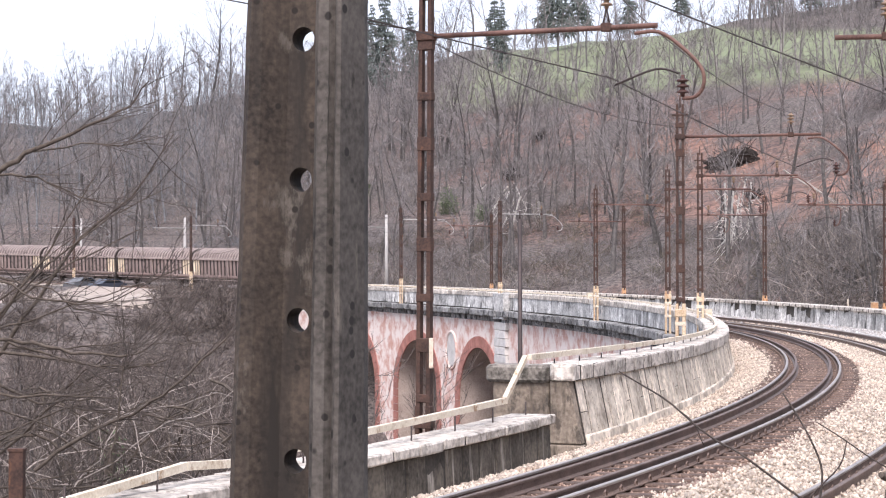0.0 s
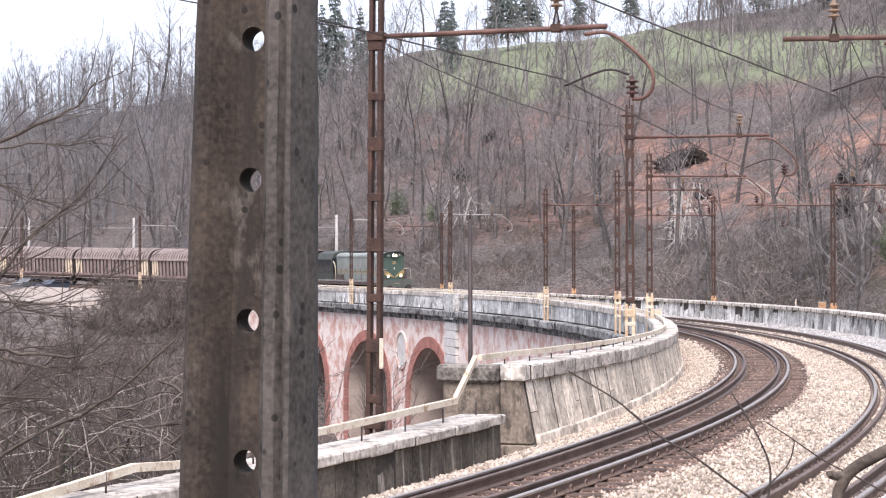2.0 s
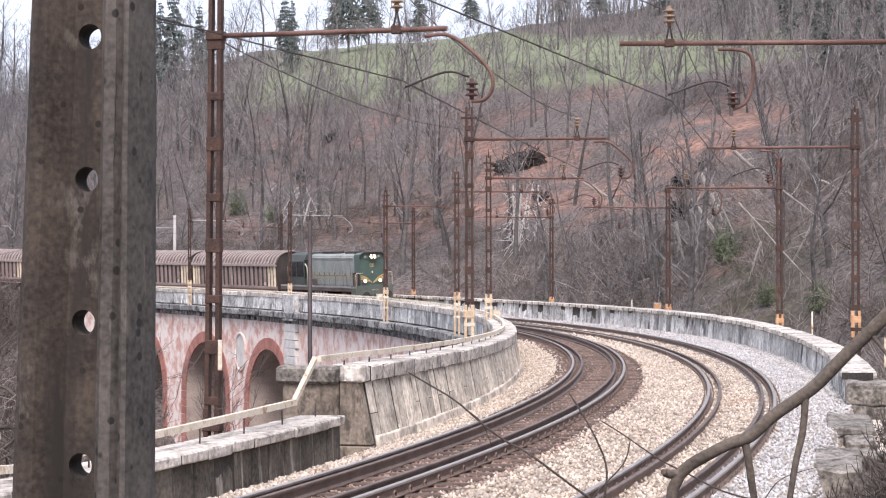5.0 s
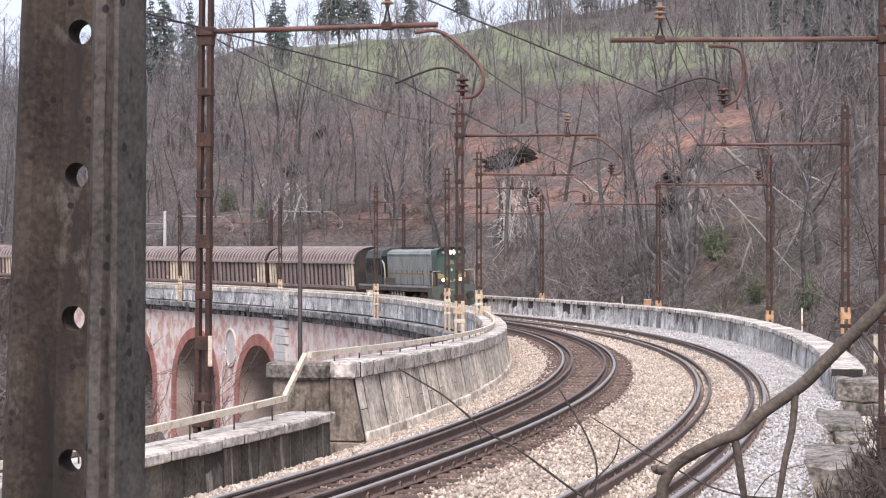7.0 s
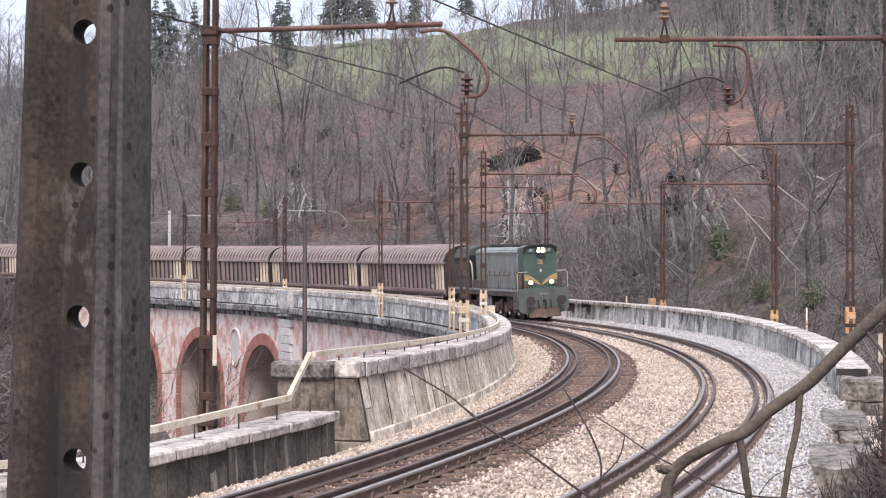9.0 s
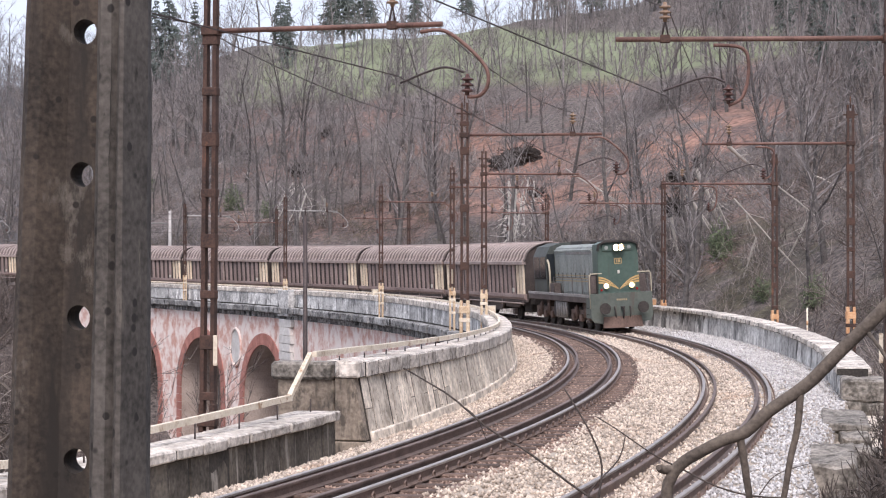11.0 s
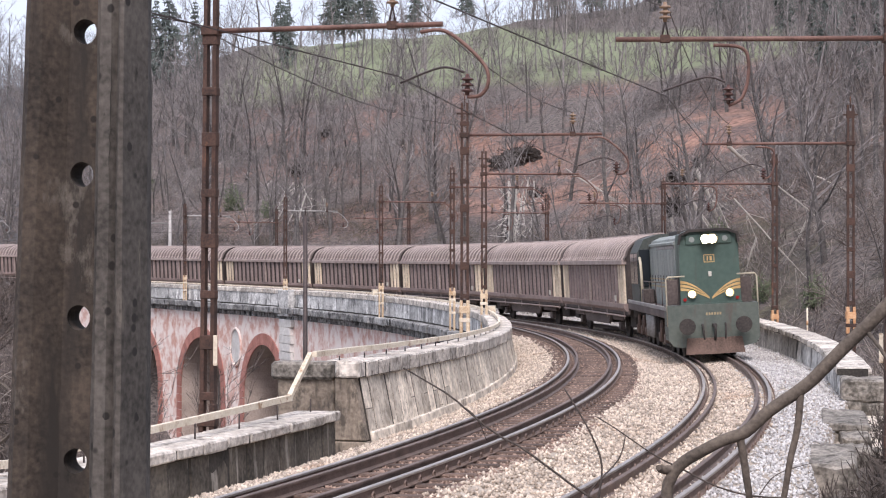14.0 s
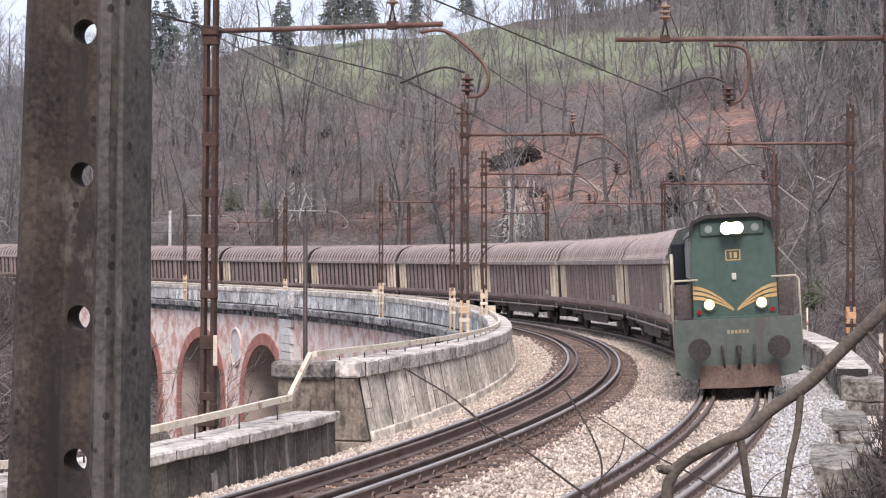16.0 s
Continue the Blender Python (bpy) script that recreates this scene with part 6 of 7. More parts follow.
def build_wood():
    rng = np.random.default_rng(11)
    kinds = [build_tree(100 + k, 15.0, t, **kw) for k, (t, kw) in enumerate((
        ("tall slender bare grey tree rising from leaf litter", dict(limbs=14, low=0.4, slim=0.016, wide=0.27, fine=0.012, subs=4)),
        ("bare branching tree with grey bark on the slope", dict(limbs=16, low=0.3, slim=0.0155, wide=0.34, fine=0.013, sway=0.06, subs=4)),
        ("thin crooked bare tree among undergrowth", dict(limbs=12, low=0.3, slim=0.0085, wide=0.3, fine=0.012, sway=0.1, subs=4)),
        ("broad bare tree with fine twigs", dict(limbs=18, low=0.25, slim=0.0165, wide=0.42, fine=0.014, sway=0.07, subs=4))))]
    pts = scatter(rng, 250, 95, 300, -0.42, 0.29, 22, 90)
    for i, p in enumerate(pts):
        src = kinds[i % 4]
        m = Matrix.Translation(p) @ Matrix.Rotation(rng.uniform(0, 6.28), 4, "Z") @ Matrix.Rotation(rng.normal(0, 0.05), 4, "X")
        if i < 4:
            src.matrix_basis = m
        else:
            t = copy_thing(src, m)
            k = rng.uniform(0.55, 1.15)
            t.scale = (k, k, k)
    # tall spreading trees on the crest of the hill
    for i, (a, d, k) in enumerate(((-0.277, 408, 1.35), (-0.259, 404, 1.5), (-0.292, 412, 1.15), (-0.248, 402, 1.2), (-0.268, 415, 1.1), (-0.305, 415, 0.9), (-0.235, 404, 1.2), (-0.33, 420, 0.8), (-0.12, 392, 1.1), (-0.105, 396, 1.2), (-0.138, 398, 1.2))):
        t = copy_thing(kinds[3 if i % 3 else 1], Matrix.Translation((a * d, d, float(land([a * d], [d])[0]))) @ Matrix.Rotation(1.9 * i, 4, "Z"))
        t.scale = (k, k, k)
    variants = []
    for k in range(4):
        trunk, crown = tree_rows(200 + k, 15.0, limbs=11, subs=4, twigs=1, low=0.25, slim=0.0105, wide=0.36, fine=0.016, sway=0.075)
        variants.append(stems(rng, trunk + crown, lambda r: 4 if r > 0.05 else 3))
    far = np.concatenate([scatter(rng, 210, 120, 380, -0.45, 0.31, 60, 122), scatter(rng, 40, 200, 440, -0.45, -0.14, 172, 210), scatter(rng, 45, 160, 420, 0.15, 0.31, 110, 200), scatter(rng, 16, 160, 420, -0.13, 0.10, 135, 180), scatter(rng, 46, 160, 440, -0.45, -0.13, 125, 180)])
    flank = scatter(rng, 210, 210, 420, -0.44, -0.17, 40, 205)
    places = [(x, y, z, rng.uniform(0, 6.28), rng.uniform(0.6, 1.2), rng.integers(0, 4)) for x, y, z in far]
    lite = []
    for k in range(3):
        trunk, crown = tree_rows(240 + k, 14.0, limbs=10, subs=4, twigs=0, low=0.2, slim=0.012, wide=0.36, fine=0.019, sway=0.08)
        lite.append(stems(rng, trunk + crown, lambda r: 4 if r > 0.05 else 3))
    crest = np.concatenate([scatter(rng, 130, 260, 420, 0.035, 0.2, 163, 205), scatter(rng, 10, 260, 420, -0.1, 0.02, 175, 205), scatter(rng, 70, 260, 440, -0.42, -0.12, 120, 205), scatter(rng, 55, 250, 420, -0.16, 0.16, 95, 125), scatter(rng, 110, 190, 380, 0.16, 0.3, 80, 190)])
    ridge = np.concatenate([scatter(rng, 90, 360, 440, -0.42, -0.16, 150, 205), scatter(rng, 40, 300, 420, 0.03, 0.17, 160, 205)])
    joined("far_woods", "leafless wood on the flank of the hill, tinted blue-grey for haze", "woods", variants, [(x, y, z, rng.uniform(0, 6.28), rng.uniform(0.5, 1.1), rng.integers(0, 4)) for x, y, z in flank], M["haze_twig"])
    joined("far_woods", "low dense brush along the crest of the hill", "woods", lite, [(x, y, z - 1.0, rng.uniform(0, 6.28), rng.uniform(0.3, 0.55), rng.integers(0, 3)) for x, y, z in ridge], M["twig"])
    joined("far_woods", "dense dark grey wood above the meadow", "woods", lite, [(x, y, z, rng.uniform(0, 6.28), rng.uniform(0.5, 1.0), rng.integers(0, 3)) for x, y, z in crest], M["twig"])
    joined("far_woods", "grey-brown leafless wood covering the hill", "woods", variants, places, M["twig"])
    bushes = []
    for k in range(4):
        bushes.append(stems(rng, bush_rows(300 + k, 1.9, 10, 3), lambda r: 3))
    low = np.concatenate([scatter(rng, 200, 70, 260, -0.42, 0.31, 9, 60), scatter(rng, 110, 110, 330, -0.42, 0.31, 60, 120), scatter(rng, 140, 60, 170, 0.04, 0.3, 8, 42)])
    places = [(x, y, z, rng.uniform(0, 6.28), rng.uniform(0.6, 1.9), rng.integers(0, 4)) for x, y, z in low]
    joined("undergrowth", "tangled dry grey undergrowth on the hillside", "undergrowth", bushes, places, M["dry_brush"])
    brush = []
    for k in range(5):
        rows = []
        for i in range(22):
            az, el = rng.random() * 6.283, rng.uniform(0.15, 1.3)
            d = np.array((math.cos(az) * math.cos(el), math.sin(az) * math.cos(el), math.sin(el)))
            c = np.array((rng.normal(0, 0.7), rng.normal(0, 0.7), rng.uniform(-0.1, 0.9)))
            rows.append(grow(rng, c, d, rng.uniform(0.8, 2.2), 0.023, 0.009, 2, 0.25, 0))
        brush.append(stems(rng, rows, lambda r: 3))
    for name, label, mat_, places in (("grey_brush", "dense tangled grey brush and fallen twigs", M["twig"], [scatter(rng, 380, 65, 240, 0.08, 0.2, 9, 95, 0.1), scatter(rng, 760, 90, 320, -0.42, 0.1, 9, 118, -0.2), scatter(rng, 240, 260, 420, -0.3, 0.25, 150, 205)]),
                                      ("dark_brush", "dark brown tangled brush under the trees", M["thicket"], [scatter(rng, 360, 60, 250, 0.2, 0.3, 8, 110)]),
                                      ("grey_brush", "haze-tinted grey brush thick under the trees on the flank of the hill", M["haze_twig"], [scatter(rng, 620, 200, 420, -0.44, -0.18, 30, 205)]),
                                      ("pale_brush", "pale dry brushwood lying on leaf litter", M["dry_brush"], [scatter(rng, 240, 65, 220, 0.08, 0.3, 9, 80, 0.2), scatter(rng, 200, 90, 280, -0.42, 0.1, 9, 90, 0.2)])):
        joined(name, label, "brushwood", brush, [(x, y, z, rng.uniform(0, 6.28), rng.uniform(0.7, 1.7), rng.integers(0, 5)) for x, y, z in np.concatenate(places)], mat_)
    foot = scatter(rng, 1500, 70, 215, -0.17, 0.2, 8, 52)
    for k, (name, label, mat_) in enumerate((("dark_brush", "dark brown low brush at the foot of the hill", M["thicket"]), ("olive_brush", "olive brown low brush at the foot of the hill", M["olive_twig"]), ("grey_brush", "grey twiggy brush at the foot of the hill", M["twig"]))):
        joined(name, label, "brushwood", brush, [(x, y, z - 0.2, rng.uniform(0, 6.28), rng.uniform(0.4, 1.0), rng.integers(0, 5)) for x, y, z in foot[k::3]], mat_)
    spruce = [build_conifer(400 + k, 19.0) for k in range(2)]
    spots = [(-55, 352, 1.25), (-21, 372, 1.3), (-6, 376, 0.8), (-34, 366, 0.85), (62, 300, 0.9), (70, 305, 1.0), (66, 285, 0.8), (72, 288, 1.0), (66, 268, 0.75), (78, 306, 1.0), (60, 246, 0.6), (-72, 340, 0.8), (48, 300, 0.7), (30, 352, 0.8), (50, 236, 0.5), (54, 244, 0.6), (57, 252, 0.7), (61, 258, 0.7), (55, 262, 0.75), (64, 262, 0.8), (49, 250, 0.55), (59, 232, 0.55), (62, 274, 0.8), (53, 275, 0.7), (46, 268, 0.6), (48, 204, 0.5), (52, 210, 0.55), (56, 222, 0.6), (47, 216, 0.45), (54, 200, 0.5), (50, 226, 0.6), (58, 212, 0.55), (-60, 366, 1.0), (-51, 360, 0.9), (-24, 380, 1.0), (-17, 378, 1.05), (-31, 350, 0.8), (5, 380, 0.7), (24, 366, 0.8), (40, 330, 0.8)]
    for i, (x, y, k) in enumerate(spots):
        m = Matrix.Translation((x, y, float(land([x], [y])[0])))
        t = spruce[i] if i < 2 else copy_thing(spruce[i % 2], m)
        t.matrix_basis = m
        t.scale = (k, k, k)


build_wood()


# ---- thicket in the valley and the near trees ----
def build_thicket():
    rng = np.random.default_rng(21)
    kinds = [build_tree(500 + k, 12.0, "tangled bare tree in the valley thicket", limbs=17, subs=5, twigs=3, low=0.2, slim=0.009, wide=0.36) for k in range(3)]
    for k in kinds:
        k["group"] = "thicket trees"
    spots = scatter_valley(rng, 80, 32, 120, -0.43, -0.215)
    for i, p in enumerate(spots):
        m = Matrix.Translation(p) @ Matrix.Rotation(rng.uniform(0, 6.28), 4, "Z") @ Matrix.Rotation(rng.normal(0, 0.12), 4, "X")
        t = kinds[i] if i < 3 else copy_thing(kinds[i % 3], m)
        t.matrix_basis = m
        k = min(1.25, (2.4 - 0.020 * p[1] - p[2]) / 12.6) * rng.uniform(0.72, 1.0)
        t.scale = (k, k, k)
        for c in t.children:
            if c.name.startswith("crown"):
                c.data.materials[0] = M["thicket"]
    bushes = [stems(rng, bush_rows(540 + k, 5.0, 15, 4, 1.35, 0.36), lambda r: 3) for k in range(4)]
    spots = np.concatenate([scatter_valley(rng, 190, 26, 128, -0.44, -0.17), scatter_valley(rng, 50, 18, 40, -0.44, -0.2), scatter_valley(rng, 60, 118, 150, -0.44, -0.22)])
    places = [(x, y, z, rng.uniform(0, 6.28), min((2.3 - 0.020 * y - z) / 5.4, 0.7 if y < 46 else 1.5) * rng.uniform(0.55, 1.0), rng.integers(0, 4)) for x, y, z in spots if 2.3 - 0.020 * y - z > 1.0]
    joined("thicket", "dense brown leafless thicket filling the valley", "thicket", bushes, [p for i, p in enumerate(places) if i % 2 or p[1] > 52], M["thicket"])
    joined("thicket", "tangled pale grey leafless scrub in the valley", "thicket", bushes, [p for i, p in enumerate(places) if i % 2 == 0 and p[1] <= 52], M["dry_brush"])
    more = [(x, y, z, rng.uniform(0, 6.28), min((2.3 - 0.020 * y - z) / 5.4, 1.3) * rng.uniform(0.6, 1.0), rng.integers(0, 4)) for x, y, z in scatter_valley(rng, 110, 62, 138, -0.44, -0.21)]
    scrub = [stems(rng, bush_rows(580 + k, 1.9, 16, 4, 1.7, 0.3), lambda r: 3) for k in range(3)]
    bank = [(x, y, z, rng.uniform(0, 6.28), rng.uniform(0.5, 1.15) if y < 143 else rng.uniform(0.3, 0.7), rng.integers(0, 3)) for x, y, z in scatter_valley(rng, 520, 110, 152, -0.44, -0.2) if y < 149 or x > -0.29 * y]
    joined("bank_scrub", "reddish brown bare scrub covering the bank", "scrub", scrub, bank, M["thicket"])
    crooked = [build_tree(560 + k, 9.0, "crooked dark bare tree with low twisting limbs", limbs=13, subs=5, twigs=2, low=0.12, slim=0.0115, wide=0.62, fine=0.0065, sway=0.17) for k in range(3)]
    for i, (a, d) in enumerate(((-0.335, 31), (-0.30, 34), (-0.275, 38), (-0.355, 37), (-0.315, 42), (-0.285, 30), (-0.26, 44), (-0.34, 46), (-0.25, 36), (-0.37, 33), (-0.30, 48), (-0.325, 28))):
        z = float(land([a * d], [d])[0])
        t = crooked[i] if i < 3 else copy_thing(crooked[i % 3], Matrix())
        t["group"] = "thicket trees"
        t.matrix_basis = Matrix.Translation((a * d, d, z)) @ pose(0, 0, 0, rng.normal(0, 12), rng.normal(6, 12), 70 * i)
        k = (1.7 - 0.02 * d - z) / 9.2 * rng.uniform(0.8, 1.0)
        t.scale = (k, k, k)
        for c in t.children:
            c.data.materials[0] = M["old_branch"] if c.name.startswith("trunk") else M["dark_twig"]
    for name, label, mat_, count, r0, r1 in (("pale_stems", "long pale bent stems crossing in the thicket", M["dry_brush"], 46, 0.009, 0.017), ("dark_stems", "long dark bent limbs crossing in the thicket", M["old_branch"], 40, 0.016, 0.040)):
        rows = []
        for k in range(count):
            d = rng.uniform(24, 44)
            x = d * rng.uniform(-0.385, -0.245)
            z = rng.uniform(-0.115, -0.02) * d + 2.4
            el, az = rng.uniform(-0.1, 1.35), rng.uniform(-0.7, 0.7) + (math.pi if rng.random() < 0.35 else 0)
            r = rng.uniform(r0, r1)
            p, q = grow(rng, (x, d, z), (math.cos(az) * math.cos(el), math.sin(az) * math.cos(el), math.sin(el)), rng.uniform(1.2, 3.6), r, r * 0.35, 8, 0.25, -0.05)
            if p[:, 2].max() > 2.4 - 0.045 * d:
                p = p - np.array((0, 0, p[:, 2].max() - 2.4 + 0.045 * d + rng.uniform(0, 1.2)))
            rows.append((p, q))
            for j in range(3):
                c = int(rng.integers(2, 7))
                e = p[c + 1] - p[c] + rng.normal(0, 0.22, 3)
                rows.append(grow(rng, p[c], e / (np.linalg.norm(e) + 1e-6), rng.uniform(0.4, 1.2), r * 0.5, 0.004, 4, 0.18, 0))
        v, f = stems(rng, rows, lambda q: 5 if q > 0.02 else 4)
        tagged(mesh_ob(name, v, f, mat_), label, "branches", kind="stuff")
    joined("thicket", "brown leafless scrub on the valley floor", "thicket", bushes, [p for p in more if p[4] > 0.2], M["thicket"])
    for i, (x, y) in enumerate(((-7.3, 46.0), (-8.6, 47.5), (-5.9, 44.5))):
        z = float(land([x], [y])[0])
        t = copy_thing(kinds[i], Matrix.Translation((x, y, z)) @ Matrix.Rotation(2.1 * i, 4, "Z"))
        k = (1.4 - 0.3 * i - z) / 12.6
        t.scale = (k, k, k)
    ivy = thing("ivy_clad_tree", "dark forked trunk wrapped in ivy amid the thicket", "tree", "thicket trees", at=Matrix.Translation((-11.9, 37.0, -9.0)))
    v, f = stems(rng, [(np.array([(-0.5, 0, 0), (-0.35, 0, 4.6), (-0.1, 0, 6.6), (0.1, 0, 8.3)]), np.array([0.26, 0.22, 0.19, 0.13]))], lambda r: 9)
    mesh_ob("trunk", v, f, M["old_branch"], ivy, flat=False)
    v, f = stems(rng, [(np.array([(-0.25, 0, 5.4), (-0.75, 0.1, 6.8), (-1.25, 0.2, 8.2), (-1.6, 0.2, 9.2)]), np.array([0.12, 0.10, 0.07, 0.03]))], lambda r: 7)
    mesh_ob("limb", v, f, M["old_branch"], ivy, flat=False)
    rows = []
    for k in range(420):
        h = rng.uniform(3.5, 8.4)
        c = np.array((-0.45 + 0.065 * h + rng.normal(0, 0.16), rng.normal(0, 0.2), h))
        rows.append(grow(rng, c, rng.normal(0, 1, 3), rng.uniform(0.06, 0.16), 0.028, 0.008, 1, 0.1, 0))
    v, f = stems(rng, rows, lambda r: 3)
    tagged(mesh_ob("ivy", v, f, M["evergreen"], ivy), "dull green ivy leaves", kind="stuff")
    edge = np.concatenate([scatter_valley(rng, 110, 136, 158, -0.298, -0.20), scatter_valley(rng, 14, 150, 176, -0.42, -0.36)])
    joined("lot_scrub", "brown bare scrub at the edge of the gravel lot", "scrub", scrub, [(x, y, z, rng.uniform(0, 6.28), rng.uniform(1.0, 1.7), rng.integers(0, 3)) for x, y, z in edge], M["thicket"])


def scatter_valley(rng, n, y0, y1, slope0, slope1):
    out = np.empty((0, 3))
    while len(out) < n:
        y = rng.uniform(y0, y1, 2000)
        x = y * rng.uniform(slope0, slope1, 2000)
        s, o, tz = line_of(x, y)
        ok = (o < -10.5)
        x, y = x[ok], y[ok]
        out = np.concatenate([out, np.stack([x, y, land(x, y)], -1)])
    return out[:n]


def limb(name, label, pts, r0, r1, material, shoots=()):
    """A foreground branch: a bent tapered bar with side shoots."""
    ob = thing(name, label, "branch")
    def bend(points):
        p = [Vector(q) for q in points]
        fine = []
        for i in range(len(p) - 1):
            p0, p1, p2, p3 = p[max(i - 1, 0)], p[i], p[i + 1], p[min(i + 2, len(p) - 1)]
            for k in range(4):
                t = k / 4
                fine.append(0.5 * ((2 * p1) + (p2 - p0) * t + (2 * p0 - 5 * p1 + 4 * p2 - p3) * t * t + (3 * p1 - p0 - 3 * p2 + p3) * t ** 3))
        fine.append(p[-1])
        return [q + Vector((noise.noise(q * 9), noise.noise(q * 9 + Vector((5, 0, 0))), noise.noise(q * 9 + Vector((0, 7, 0))))) * 0.004 for q in fine]
    bm = bmesh.new()
    line = bend(pts)
    rad = [r0 + (r1 - r0) * i / (len(line) - 1) for i in range(len(line))]
    tube(bm, line, [r * (1 + 0.10 * noise.noise(q * 14)) for r, q in zip(rad, line)], 12)
    part("limb", bm, material, ob)
    for points, a, b in shoots:
        bm = bmesh.new()
        line = bend(points)
        tube(bm, line, [a + (b - a) * i / (len(line) - 1) for i in range(len(line))], 8)
        part("shoot", bm, material, ob)
    return ob


def build_branches():
    limb("branch", "thick grey-brown bare branch hanging near the eye", [(1.271, 3.5, 3.26), (1.071, 3.45, 3.06), (0.971, 3.4, 2.965), (0.881, 3.4, 2.871), (0.828, 3.4, 2.814), (0.773, 3.4, 2.76), (0.718, 3.4, 2.705), (0.685, 3.4, 2.679), (0.631, 3.4, 2.641), (0.587, 3.4, 2.603), (0.548, 3.4, 2.588), (0.505, 3.4, 2.567), (0.466, 3.4, 2.545), (0.442, 3.4, 2.515), (0.433, 3.4, 2.46), (0.441, 3.38, 2.2), (0.461, 3.36, 1.55)], 0.0142, 0.0105, M["old_branch"],
         [([(0.693, 3.4, 2.685), (0.686, 3.39, 2.61), (0.664, 3.38, 2.53), (0.641, 3.37, 2.40), (0.621, 3.36, 2.2)], 0.0075, 0.005),
          ([(0.576, 3.4, 2.595), (0.587, 3.4, 2.51), (0.593, 3.4, 2.44), (0.581, 3.4, 2.2)], 0.008, 0.006),
          ([(0.446, 3.4, 2.53), (0.426, 3.4, 2.53), (0.416, 3.39, 2.535)], 0.010, 0.006),
          ([(0.821, 3.4, 2.80), (0.851, 3.3, 2.72), (0.881, 3.2, 2.60)], 0.004, 0.002)])
    limb("twig", "long thin dark bare twig near the eye", [(-0.12, 5.2, 2.62), (0.0, 5.2, 2.55), (0.15, 5.2, 2.43), (0.23, 5.2, 2.385), (0.37, 5.2, 2.28), (0.48, 5.2, 2.20), (0.6, 5.1, 2.05)], 0.0023, 0.0042, M["dark_twig"],
         [([(0.05, 5.2, 2.51), (0.10, 5.22, 2.47), (0.13, 5.24, 2.40)], 0.002, 0.001),
          ([(0.36, 5.2, 2.56), (0.44, 5.2, 2.42), (0.47, 5.2, 2.33), (0.46, 5.2, 2.22)], 0.0024, 0.0036)])
    limb("twig", "thin dark bare twig crossing the track view", [(0.44, 5.0, 2.49), (0.55, 5.0, 2.42), (0.66, 5.0, 2.355), (0.83, 5.0, 2.275), (1.02, 5.0, 2.255), (1.3, 4.9, 2.2)], 0.0017, 0.0034, M["dark_twig"],
         [([(0.52, 5.0, 2.44), (0.50, 5.0, 2.37), (0.42, 5.0, 2.28), (0.40, 5.0, 2.2)], 0.0018, 0.003),
          ([(0.9, 5.0, 2.27), (0.95, 5.0, 2.33), (1.05, 5.0, 2.36)], 0.002, 0.001)])


